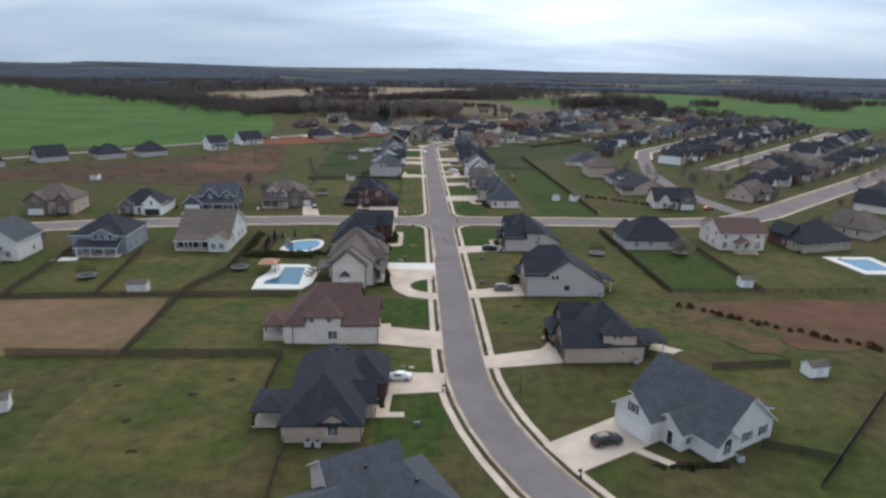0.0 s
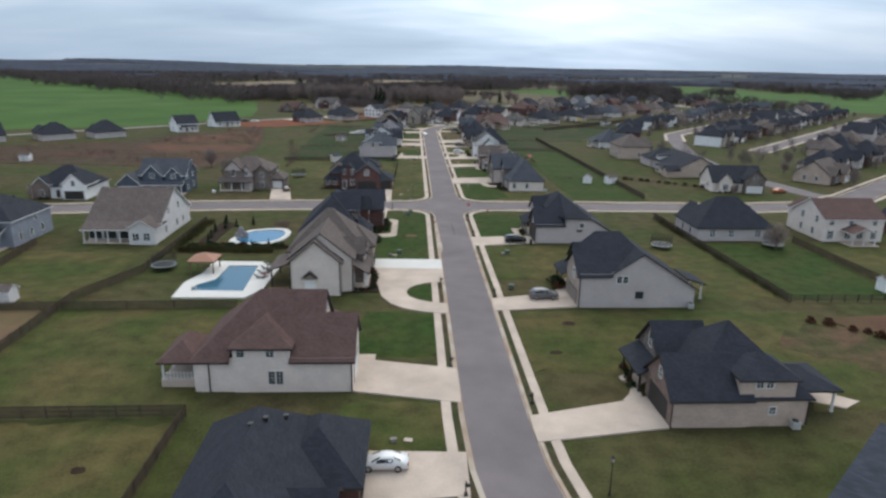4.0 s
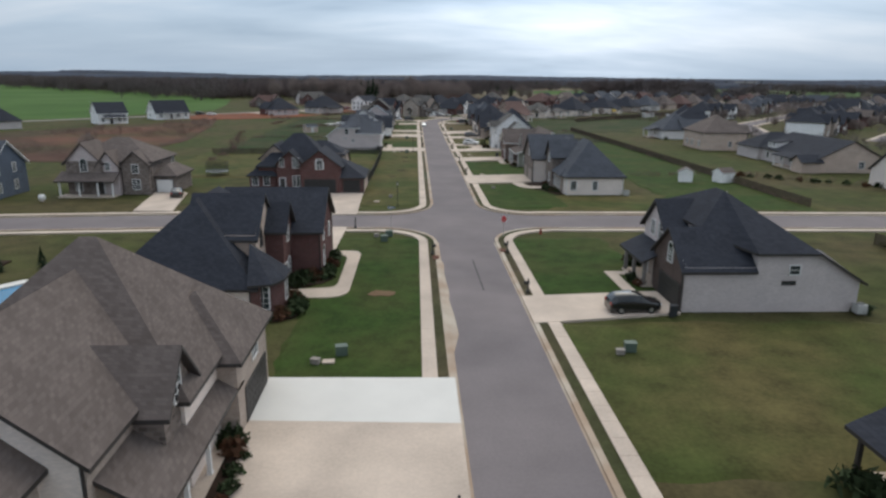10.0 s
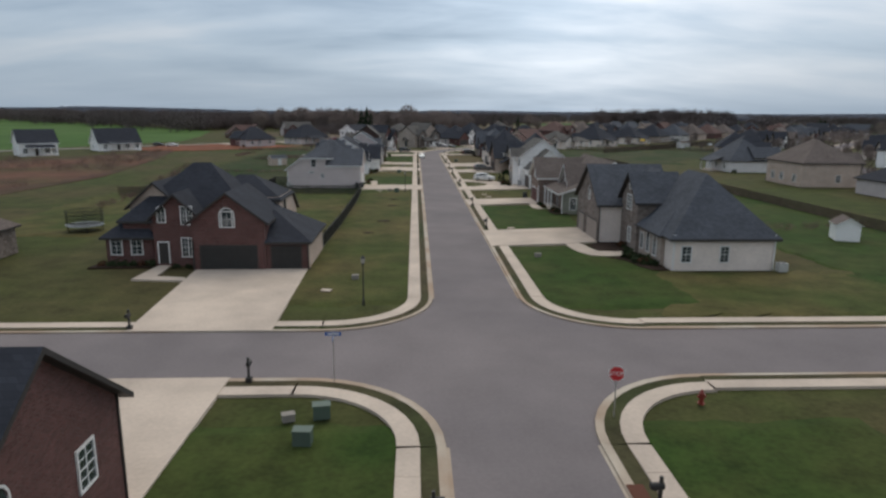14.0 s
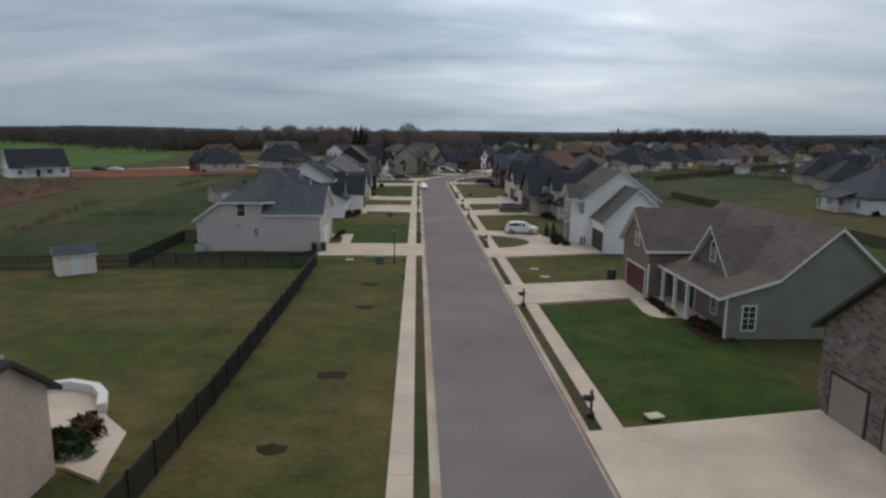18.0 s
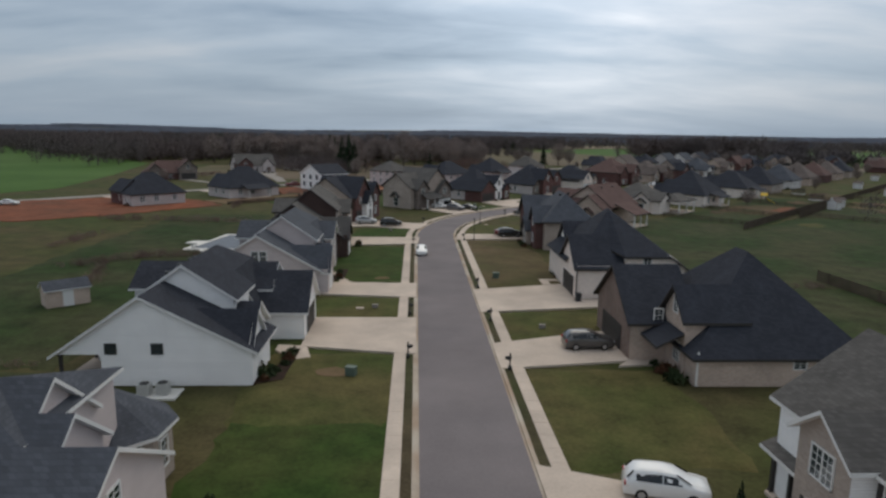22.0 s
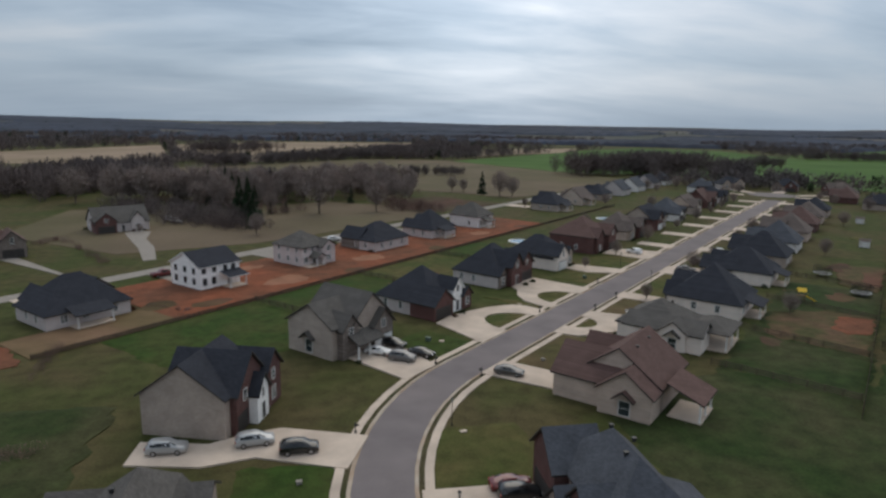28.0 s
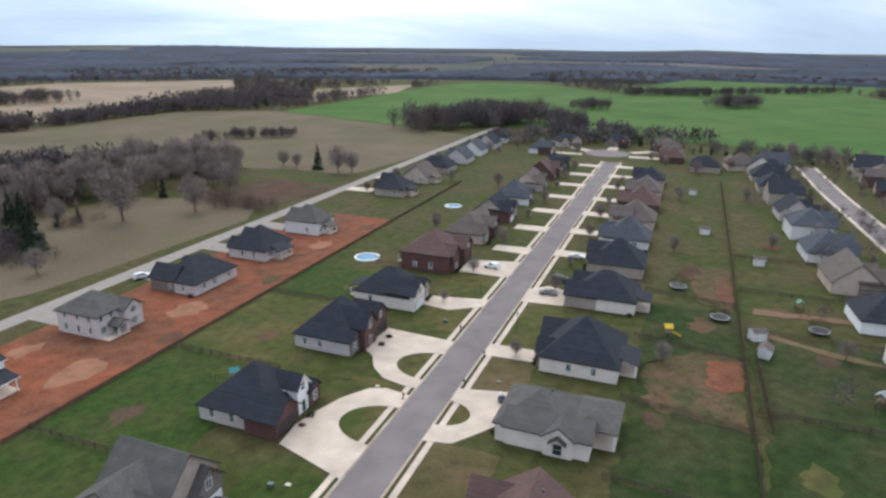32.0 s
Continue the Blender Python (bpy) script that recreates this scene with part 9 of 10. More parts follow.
def lamp_post(fr, x, y):
    ob = thing("street_lamp", "black post lantern beside the footpath", "street lamp", "street lamps", fr @ pose(x, y, 0.1))
    p, c, g = Bits(), Bits(), Bits()
    p.tube(0, 0, 0, 0.5, 0.13, 0.09, 10)
    p.tube(0, 0, 0.5, 3.3, 0.06, 0.045, 10)
    p.tube(0, 0, 3.3, 3.42, 0.12, 0.12, 8)
    g.tube(0, 0, 3.42, 3.80, 0.12, 0.17, 8)
    c.tube(0, 0, 3.80, 3.98, 0.22, 0.04, 8)
    c.tube(0, 0, 3.98, 4.08, 0.03, 0.02, 6)
    part("post", p.mesh("post", BLACK), ob)
    part("lantern", g.mesh("lantern", plain("lantern_glass", (0.35, 0.34, 0.30), 0.2)), ob, "pale frosted glass")
    part("cap", c.mesh("cap", BLACK), ob)


lamp_post(MAIN, -9.1, 227.8)
lamp_post(MAIN, -6.9, 300.9)
lamp_post(MAIN, 7.1, 407.6)
lamp_post(MAIN, 8.5, 96.4)
lamp_post(MAIN, 10.3, 428.9)
lamp_post(EAST, -7, 112)
lamp_post(EAST, 7, 95)


def text_mesh(word, size):
    cu = bpy.data.curves.new("lettering", "FONT")
    cu.body, cu.size, cu.align_x, cu.align_y, cu.extrude = word, size, "CENTER", "CENTER", 0.004
    tmp = new("lettering", cu)
    bpy.context.view_layer.update()
    me = bpy.data.meshes.new_from_object(tmp.evaluated_get(bpy.context.evaluated_depsgraph_get()))
    bpy.data.objects.remove(tmp)
    me.materials.clear()
    me.materials.append(WHITE)
    return me


def stop_sign():
    ob = thing("stop_sign", "red octagonal stop sign on a grey post", "road sign", "", pose(5.0, 208.2, 0.1, 0, 0, -8))
    p, s, r = Bits(), Bits(), Bits()
    p.tube(0, 0.04, 0, 2.7, 0.03, 0.03, 8)

    def octagon(rad, y):
        return [(rad * math.cos(radians(22.5 + 45 * k)), y, 2.35 + rad * math.sin(radians(22.5 + 45 * k))) for k in range(8)]
    r.poly(octagon(0.42, -0.004))
    r.poly(octagon(0.42, 0.012)[::-1])
    s.poly(octagon(0.385, -0.010))
    part("post", p.mesh("post", ALLOY), ob)
    plate = part("plate", r.mesh("plate", WHITE), ob, "white rim")
    part("face", s.mesh("face", plain("sign_red", (0.50, 0.016, 0.022), 0.4)), plate)
    part("lettering", text_mesh("STOP", 0.30), plate, "white letters", pose(0, -0.016, 2.35, 90))


stop_sign()


def street_sign():
    ob = thing("street_sign", "blue street name blades on a thin post", "road sign", "", pose(-9.6, 213.0, 0.1))
    p, a, b = Bits(), Bits(), Bits()
    p.tube(0, 0, 0, 3.0, 0.028, 0.028, 8)
    a.box(-0.45, 0.45, -0.012, 0.012, 2.74, 2.94)
    b.box(-0.012, 0.012, -0.45, 0.45, 2.52, 2.72)
    blue = plain("sign_blue", (0.030, 0.10, 0.34), 0.4)
    part("post", p.mesh("post", ALLOY), ob)
    c, d = Bits(), Bits()
    c.box(-0.33, 0.33, -0.018, -0.012, 2.80, 2.88)
    d.box(0.012, 0.018, -0.33, 0.33, 2.58, 2.66)
    x = part("blade", a.mesh("blade", blue), ob)
    part("bar", c.mesh("bar", WHITE), x)
    x = part("blade", b.mesh("blade", blue), ob)
    part("bar", d.mesh("bar", WHITE), x)


street_sign()


def hydrant(x, y):
    ob = thing("fire_hydrant", "dark red fire hydrant on the corner lawn", "hydrant", "", pose(x, y, 0.1))
    b, c = Bits(), Bits()
    b.tube(0, 0, 0, 0.08, 0.19, 0.19, 10)
    b.tube(0, 0, 0.08, 0.62, 0.13, 0.12, 10)
    c.tube(0, 0, 0.62, 0.80, 0.14, 0.05, 10)
    red = plain("hydrant_red", (0.22, 0.028, 0.018), 0.5)
    part("barrel", b.mesh("barrel", red), ob)
    part("cap", c.mesh("cap", red), ob)
    for s in (-1, 1):
        n = Bits()
        n.box(s * 0.11, s * 0.22, -0.06, 0.06, 0.38, 0.50)
        part("nozzle", n.mesh("nozzle", red), ob)


hydrant(10.1, 209.6)


def drain_inlet(x, y):
    ob = thing("storm_drain", "rusty kerb inlet beside the road", "storm drain", "storm drains", pose(x, y, 0.02))
    b, c = Bits(), Bits()
    b.box(-0.35, 0.35, -0.7, 0.7, 0, 0.16)
    c.box(-0.36, 0.36, -0.45, 0.45, 0.02, 0.10)
    part("hood", b.mesh("hood", plain("rusty_iron", (0.11, 0.045, 0.03), 0.8)), ob)
    part("throat", c.mesh("throat", BLACK), ob)


drain_inlet(-4.0, 198.4)
drain_inlet(4.0, 201.4)


def service_box(fr, x, y, k):
    kind = ("pale grey utility box on the lawn", "green utility cabinet on the lawn", "flat pale utility cover in the lawn")[k % 3]
    ob = thing("utility_box", kind, "utility box", "utility boxes", fr @ pose(x, y, 0.1, 0, 0, k * 31 % 40 - 20))
    b, c = Bits(), Bits()
    w, h = ((0.30, 0.35), (0.42, 0.7), (0.40, 0.06))[k % 3]
    b.box(-w, w, -w * 0.7, w * 0.7, 0, h)
    c.box(-w - 0.03, w + 0.03, -w * 0.7 - 0.03, w * 0.7 + 0.03, h, h + 0.05)
    mat = (GRAVEL, plain("utility_green", (0.085, 0.12, 0.095), 0.6), CONCRETE)[k % 3]
    part("cabinet", b.mesh("cabinet", mat), ob)
    part("lid", c.mesh("lid", mat), ob)


for k, (x, y) in enumerate(((-13.5, 170.6), (-11.8, 172.1), (-12.6, 170.8), (9.0, 171.8), (7.7, 151.3), (-11.9, 302.4), (-9.9, 302.6), (-8.5, 300.9), (7.8, 297.5), (-11.3, 208.3), (-9.7, 208.6), (-10.0, 360.2), (-8.3, 360.6), (7.4, 376.2), (11.5, 427.1), (-8.7, 417.6),
                            (-10.2, 206.0), (-9.5, 105.4), (-11, 105.2), (-8.6, 86), (8.2, 293.8), (9.4, 353), (-9, 340), (7.6, 262), (-10.5, 236), (9.9, 172.3), (-12.6, 232), (8.0, 245))):
    service_box(MAIN, x, y, k)
for k, (n, s) in enumerate(((-12, 29), (-10, 30.4), (9, 33), (-9, 92), (-10.6, 60.4), (10, 70))):
    service_box(EAST, n, s, k + 1)


def bin_thing(fr, x, y, k):
    ob = thing("wheeled_bin", "dark wheeled rubbish bin beside a house wall", "rubbish bin", "wheeled bins", fr @ pose(x, y, 0.12, 0, 0, k * 20))
    b, c, w = Bits(), Bits(), Bits()
    b.box(-0.28, 0.28, -0.30, 0.30, 0.06, 0.95)
    c.box(-0.31, 0.31, -0.34, 0.34, 0.95, 1.03)
    mat = plain("bin_plastic", (0.022, 0.026, 0.030), 0.6)
    part("body", b.mesh("body", mat), ob)
    part("lid", c.mesh("lid", mat), ob)
    for s in (-1, 1):
        w = Bits()
        w.box(s * 0.24 - 0.03, s * 0.24 + 0.03, 0.22, 0.38, 0, 0.18)
        part("wheel", w.mesh("wheel", BLACK), ob)


for k, (x, y) in enumerate(((-16.6, 307.6), (-15.6, 307.9), (14.6, 292.9), (16.8, 312.7), (16.03, 179.5), (15.8, 363.7), (19.3, 363.9), (-15.8, 366.2), (20.4, 364.2))):
    bin_thing(MAIN, x, y, k)


def air_unit(fr, x, y, pale=True):
    ob = thing("air_conditioner", "pale outdoor air conditioning unit by a wall", "air conditioner", "air conditioners", fr @ pose(x, y, 0.1))
    b, c = Bits(), Bits()
    b.box(-0.42, 0.42, -0.42, 0.42, 0.06, 0.9)
    c.tube(0, 0, 0.9, 0.96, 0.36, 0.34, 14)
    mat = plain("unit_pale", (0.45, 0.45, 0.43), 0.5) if pale else plain("unit_dark", (0.1, 0.1, 0.1), 0.5)
    part("case", b.mesh("case", mat), ob)
    lv = Bits()
    lv.box(-0.44, 0.44, -0.44, 0.44, 0.14, 0.18)
    louvre = lv.mesh("louvre", mat)
    for k in range(6):
        part("louvre", louvre, ob, "", pose(0, 0, k * 0.12))
    part("fan_guard", c.mesh("fan_guard", BLACK), ob)


for x, y in ((-24, 81), (-22.6, 80.8), (31.6, 107), (34.9, 142), (36, 76.5), (33, 180), (-22, 179.2), (-24.1, 336.0), (-22.8, 336.2), (30.6, 238.2), (-17.4, 366.3), (29.6, 364.8), (28.6, 397), (-29.9, 307.5)):
    air_unit(MAIN, x, y)


# ---- gardens: pools, trampolines, sheds, play things ----
def water_material():
    m = bpy.data.materials.new("pool_water")
    m.use_nodes = True
    nt = m.node_tree
    b = nt.nodes["Principled BSDF"]
    b.inputs["Base Color"].default_value = (0.032, 0.165, 0.30, 1)
    b.inputs["Roughness"].default_value = 0.12
    n = nt.nodes.new("ShaderNodeTexNoise")
    n.inputs["Scale"].default_value, n.inputs["Detail"].default_value = 1.6, 3.0
    g = nt.nodes.new("ShaderNodeNewGeometry")
    nt.links.new(g.outputs["Position"], n.inputs["Vector"])
    bp = nt.nodes.new("ShaderNodeBump")
    bp.inputs["Strength"].default_value, bp.inputs["Distance"].default_value = 0.25, 0.05
    nt.links.new(n.outputs["Fac"], bp.inputs["Height"])
    nt.links.new(bp.outputs[0], b.inputs["Normal"])
    return m


WATER = water_material()
WATER_DULL = WATER.copy()
WATER_DULL.node_tree.nodes["Principled BSDF"].inputs["Base Color"].default_value = (0.045, 0.135, 0.205, 1)
COVER = material("pool_cover", (0.17, 0.19, 0.22), 0.8, 0.12, 0.6, 8.0, 0.1)


def pool(fr, outer, inner, label, surface=None, deck=None):
    cx, cy = sum(p[0] for p in inner) / len(inner), sum(p[1] for p in inner) / len(inner)
    ob = thing("swimming_pool", label, "swimming pool", "", fr @ pose(cx, cy, 0.16))
    bm = bmesh.new()
    for loop in (outer, inner):
        vs = [bm.verts.new((x - cx, y - cy, 0.10)) for x, y in loop]
        for a, b in zip(vs, vs[1:] + vs[:1]):
            bm.edges.new((a, b))
    bmesh.ops.triangle_fill(bm, edges=bm.edges[:], use_beauty=True)
    for f in bm.faces:
        if f.normal.z < 0:
            f.normal_flip()
    edges = [e for e in bm.edges if e.is_boundary]
    ext = bmesh.ops.extrude_edge_only(bm, edges=edges)
    bmesh.ops.translate(bm, verts=[v for v in ext["geom"] if isinstance(v, bmesh.types.BMVert)], vec=(0, 0, -0.35))
    me = bpy.data.meshes.new("deck")
    bm.to_mesh(me)
    bm.free()
    me.materials.append(deck or CONCRETE_NEW)
    part("deck", me, ob, "pale concrete surround")
    v, f = extruded([(x - cx, y - cy) for x, y in inner], -0.4, -0.02)
    part("water", mesh_of("water", v, f, [surface or WATER]), ob, "dark winter cover" if surface is COVER else "still blue water")
    st = Bits()
    for s in (-0.3, 0.3):
        st.box(inner[0][0] - cx + 0.6 + s - 0.03, inner[0][0] - cx + 0.6 + s + 0.03, inner[0][1] - cy - 0.25, inner[0][1] - cy + 0.35, 0.10, 0.75)
    part("handrail", st.mesh("handrail", ALLOY), ob)
    return ob


pool(MAIN, [(-47.6, 146.6), (-36.0, 146.5), (-34.0, 151), (-33.6, 162), (-37.0, 165.9), (-46.6, 166.2), (-46.4, 159.0), (-48.0, 154)], [(-45.6, 149.9), (-37.0, 149.6), (-37.6, 163.4), (-43.0, 163.4), (-43.2, 155.6), (-45.6, 152.6)], "in-ground pool with pale concrete deck in a back garden", WATER_DULL)
kidney = [(-47.6, 180.2), (-46.2, 178.8), (-43.4, 177.9), (-40.4, 178.2), (-38.0, 179.6), (-36.4, 182.4), (-35.9, 185.6), (-36.2, 188.8), (-37.4, 191.0), (-39.6, 191.7), (-42.4, 191.0), (-45.0, 190.0), (-46.6, 188.0), (-46.9, 185.4), (-47.6, 182.8)]
kidney_in = [(-41.6 + (x + 41.6) * 0.80, 184.8 + (y - 184.8) * 0.80) for x, y in kidney]
pool(MAIN, kidney, kidney_in, "rounded pool with a stone edge among shrubs")
pool(MAIN, [(-42.0, 395.0), (-39.4, 395.0), (-38.2, 393.4), (-37.6, 395.0), (-31.4, 395.0), (-31.2, 411.0), (-39.3, 411.2), (-40.3, 403.6), (-43.0, 403.6), (-43.6, 401.2), (-41.4, 401.2)], [(-41.0, 396.2), (-32.2, 396.0), (-32.0, 410.1), (-38.6, 410.2)], "covered pool with a white concrete deck behind a house", COVER)
pool(MAIN, [(109.5, 176), (124, 176), (124, 160), (111.5, 160)], [(112.5, 173.5), (121.5, 173.5), (121.5, 163), (113.5, 163)], "turquoise pool with a white concrete deck")
ring = [(-47.0 + 3.9 * math.cos(radians(a)), 127 + 3.9 * math.sin(radians(a))) for a in range(0, 360, 20)]
pool(EAST, ring, [(-47.0 + (x + 47.0) * 0.82, 127 + (y - 127) * 0.82) for x, y in ring], "round above-ground pool on a green back lawn")
ring2 = [(-45.0 + 3.4 * math.cos(radians(a)), 196 + 3.4 * math.sin(radians(a))) for a in range(0, 360, 20)]
pool(EAST, ring2, [(-45.0 + (x + 45.0) * 0.8, 196 + (y - 196) * 0.8) for x, y in ring2], "round pool on a back lawn")


def gazebo(fr, x, y):
    ob = thing("gazebo", "timber gazebo with a tan hipped roof beside a pool", "gazebo", "", fr @ pose(x, y, 0.2))
    part("roof", roof_mesh("hip", -2.1, 2.1, -2.1, 2.1, 2.5, 0.45, 0.3, plain("tan_metal_roof", (0.36, 0.18, 0.115), 0.7), WOOD), ob)
    for sx in (-1, 1):
        for sy in (-1, 1):
            b = Bits()
            b.box(-0.09, 0.09, -0.09, 0.09, -0.1, 2.5)
            part("post", b.mesh("post", WOOD), ob, "", pose(sx * 2, sy * 2, 0))
    t = Bits()
    t.box(-0.9, 0.9, -0.45, 0.45, 0.68, 0.75)
    t.box(-0.08, 0.08, -0.08, 0.08, 0, 0.68)
    part("table", t.mesh("table", WOOD), ob)


gazebo(MAIN, -46.4, 160.6)


def lounger(fr, x, y, turn):
    ob = thing("sun_lounger", "dark sun lounger on a pool deck", "lounger", "pool loungers", fr @ pose(x, y, 0.22, 0, 0, turn))
    b, c = Bits(), Bits()
    b.box(-0.33, 0.33, -0.9, 0.4, 0.26, 0.34)
    c.box(-0.33, 0.33, 0, 0.75, 0, 0.07, 0, pose(0, 0.4, 0.30, 40))
    part("seat", b.mesh("seat", BLACK), ob)
    part("backrest", c.mesh("backrest", BLACK), ob)
    for sx in (-1, 1):
        for sy in (-0.8, 0.3):
            g = Bits()
            g.box(sx * 0.28 - 0.03, sx * 0.28 + 0.03, sy - 0.03, sy + 0.03, -0.02, 0.26)
            part("leg", g.mesh("leg", BLACK), ob)


for x, y, a in ((-35.7, 156, 90), (-35.7, 158.5, 90), (-35.7, 161, 90), (-35.6, 163.4, 90)):
    lounger(MAIN, x, y, a)


def trampoline(fr, x, y, r=2.2, label="black round trampoline with a safety net"):
    ob = thing("trampoline", label, "trampoline", "trampolines", fr @ pose(x, y, 0.08))
    b, c, net = Bits(), Bits(), Bits()
    n = 18
    b.tube(0, 0, 0.82, 0.84, r * 0.86, r * 0.86, n)
    for k in range(n):
        a0, a1 = 6.2832 * k / n, 6.2832 * (k + 1) / n
        q = lambda rr, a, z: (rr * math.cos(a), rr * math.sin(a), z)
        c.poly([q(r * 0.86, a0, 0.86), q(r, a0, 0.86), q(r, a1, 0.86), q(r * 0.86, a1, 0.86)])
        c.poly([q(r, a0, 0.78), q(r, a1, 0.78), q(r, a1, 0.86), q(r, a0, 0.86)])
        for z in (1.25, 1.7, 2.15, 2.55):
            net.poly([q(r, a0, z), q(r, a1, z), q(r, a1, z + 0.07), q(r, a0, z + 0.07)])
        for u in range(4):
            aa = a0 + (a1 - a0) * u / 4
            net.poly([q(r, aa, 0.86), q(r, aa + 0.012, 0.86), q(r, aa + 0.012, 2.6), q(r, aa, 2.6)])
    part("mat", b.mesh("mat", BLACK), ob)
    part("pad", c.mesh("pad", plain("tramp_pad", (0.26, 0.28, 0.30), 0.6)), ob)
    part("net", net.mesh("net", BLACK), ob)
    for k in range(6):
        g = Bits()
        a = 6.2832 * k / 6
        g.tube(r * 1.01 * math.cos(a), r * 1.01 * math.sin(a), 0, 2.65, 0.035, 0.035, 6)
        part("pole", g.mesh("pole", BLACK), ob)


for x, y in ((-89.4, 154.5), (-54.2, 162), (43.3, 177), (-46.5, 260.5), (68, 178)):
    trampoline(MAIN, x, y)
for n, s in ((39.9, 135.8), (49.6, 117.8), (70.2, 118.2)):
    trampoline(EAST, n, s)


def shed(fr, x, y, turn, w=3.0, d=2.4, wall="palesiding", sh="taupe", label="small pale garden shed with a gable roof"):
    ob = thing("shed", label, "shed", "garden sheds", fr @ pose(x, y, 0.05, 0, 0, turn))
    part("wall", wall_mesh("gx", -w / 2, w / 2, -d / 2, d / 2, 0, 2.1, 0.6, WALLS[wall]), ob)
    part("roof", roof_mesh("gx", -w / 2, w / 2, -d / 2, d / 2, 2.12, 0.6, 0.2, SHINGLE[sh], WHITE, 0.1), ob)
    b = Bits()
    b.box(-0.55, 0.55, -0.04, 0, 0.05, 1.9)
    part("door", b.mesh("door", WHITE), ob, "", pose(0, -d / 2, 0))


for x, y, a, w, wl in ((-73.2, 145.2, 0, 4.4, "palesiding"), (62.4, 102.6, 10, 3.6, "white"), (73.6, 150.4, 0, 3.0, "white"), (-72.6, 91.6, 20, 3.0, "palesiding"), (-38.4, 296, 35, 3.4, "cream"), (-43.4, 362, 40, 4.4, "tanbrick"),
                       (47.8, 254.6, 70, 3.2, "white"), (55.2, 253.8, 20, 3.2, "white"), (-150, 290, 0, 3.5, "white"), (92, 300, 10, 3.4, "white")):
    shed(MAIN, x, y, a, w, 2.6, wl, "slate" if wl in ("cream", "tanbrick") else "taupe")
for n, s, a in ((61.3, 165, 0), (46.6, 193.5, 0), (42, 256, 0), (57.0, 109.6, 30), (57.9, 101.4, 75)):
    shed(EAST, n, s, a)


def playset(fr, x, y, turn, colour, label):
    ob = thing("playset", label, "playset", "play equipment", fr @ pose(x, y, 0.08, 0, 0, turn))
    for sx in (-0.7, 0.7):
        for sy in (-0.7, 0.7):
            b = Bits()
            b.box(sx - 0.06, sx + 0.06, sy - 0.06, sy + 0.06, 0, 2.4)
            part("post", b.mesh("post", WOOD), ob)
    p, r, s = Bits(), Bits(), Bits()
    p.box(-0.8, 0.8, -0.8, 0.8, 1.2, 1.28)
    part("platform", p.mesh("platform", WOOD), ob)
    part("canopy", roof_mesh("gx", -0.8, 0.8, -0.8, 0.8, 2.4, 0.8, 0.15, colour, colour, 0.05), ob)
    s.box(0, 2.6, -0.3, 0.3, 0, 0.06, 0, pose(0.75, 0, 1.22, 0, 28))
    s.box(0, 2.6, -0.34, -0.28, 0, 0.22, 0, pose(0.75, 0, 1.22, 0, 28))
    s.box(0, 2.6, 0.28, 0.34, 0, 0.22, 0, pose(0.75, 0, 1.22, 0, 28))
    part("slide", s.mesh("slide", colour), ob)
    r.box(-3.6, -0.7, -0.05, 0.05, 2.2, 2.3)
    r.box(-3.65, -3.55, -0.9, -0.8, 0, 2.25, 0, None)
    r.box(-3.65, -3.55, 0.8, 0.9, 0, 2.25)
    r.box(-3.65, -3.55, -0.9, 0.9, 2.15, 2.25)
    part("swing_beam", r.mesh("swing_beam", WOOD), ob)
    for k in range(2):
        w = Bits()
        xx = -1.6 - k * 1.1
        w.box(xx - 0.22, xx + 0.22, -0.1, 0.1, 0.5, 0.54)
        w.box(xx - 0.22, xx - 0.20, -0.01, 0.01, 0.54, 2.2)
        w.box(xx + 0.20, xx + 0.22, -0.01, 0.01, 0.54, 2.2)
        part("swing", w.mesh("swing", BLACK), ob)


playset(EAST, 38.6, 103.8, 20, plain("play_yellow", (0.62, 0.40, 0.02), 0.5), "yellow plastic playset with a slide on a lawn")
playset(EAST, 75.5, 87.5, 60, plain("play_grey", (0.25, 0.27, 0.30), 0.5), "grey playset with a slide beside a fence")
playset(EAST, 67.8, 130.6, 100, plain("play_green", (0.05, 0.16, 0.10), 0.5), "green playset with swings on a back lawn")
playset(EAST, -36, 52, 40, plain("play_teal", (0.03, 0.20, 0.20), 0.5), "small teal playset on a back lawn")
playset(MAIN, 36, 298, 30, plain("play_red", (0.30, 0.05, 0.04), 0.5), "wooden playset with a red roof on a lawn")


def inflatable(fr, x, y):
    ob = thing("yard_inflatable", "blue and white yard ornament on a drive", "ornament", "", fr @ pose(x, y, 0.17))
    a, b = Bits(), Bits()
    for k in range(4):
        a.tube(0, 0, 0.35 * k, 0.35 * (k + 1), (0.5, 0.75, 0.8, 0.6)[k], (0.75, 0.8, 0.6, 0.3)[k], 10)
    b.tube(0, 0, 1.4, 1.75, 0.36, 0.40, 10)
    b.tube(0, 0, 1.75, 2.0, 0.40, 0.12, 10)
    part("body", a.mesh("body", PAINT["blue"]), ob)
    part("cap", b.mesh("cap", WHITE), ob)


inflatable(EAST, 12.4, 63.6)

# ---- planting by the houses ----
BUSHES = [bush_mesh(1, 0.55, SHRUB), bush_mesh(2, 0.55, SHRUB), bush_mesh(3, 0.55, SHRUB_RED), bush_mesh(4, 0.55, SHRUB)]


def shrub(fr, x, y, r, k):
    ob = thing("shrub", "low dark evergreen shrub in a bed" if k % 4 != 2 else "low brown winter shrub in a bed", "shrub", "garden shrubs", fr @ pose(x, y, 0.08, 0, 0, k * 47) @ Matrix.Diagonal((r / 0.55, r / 0.55, r / 0.55, 1)))
    part("foliage", BUSHES[k % 4], ob)


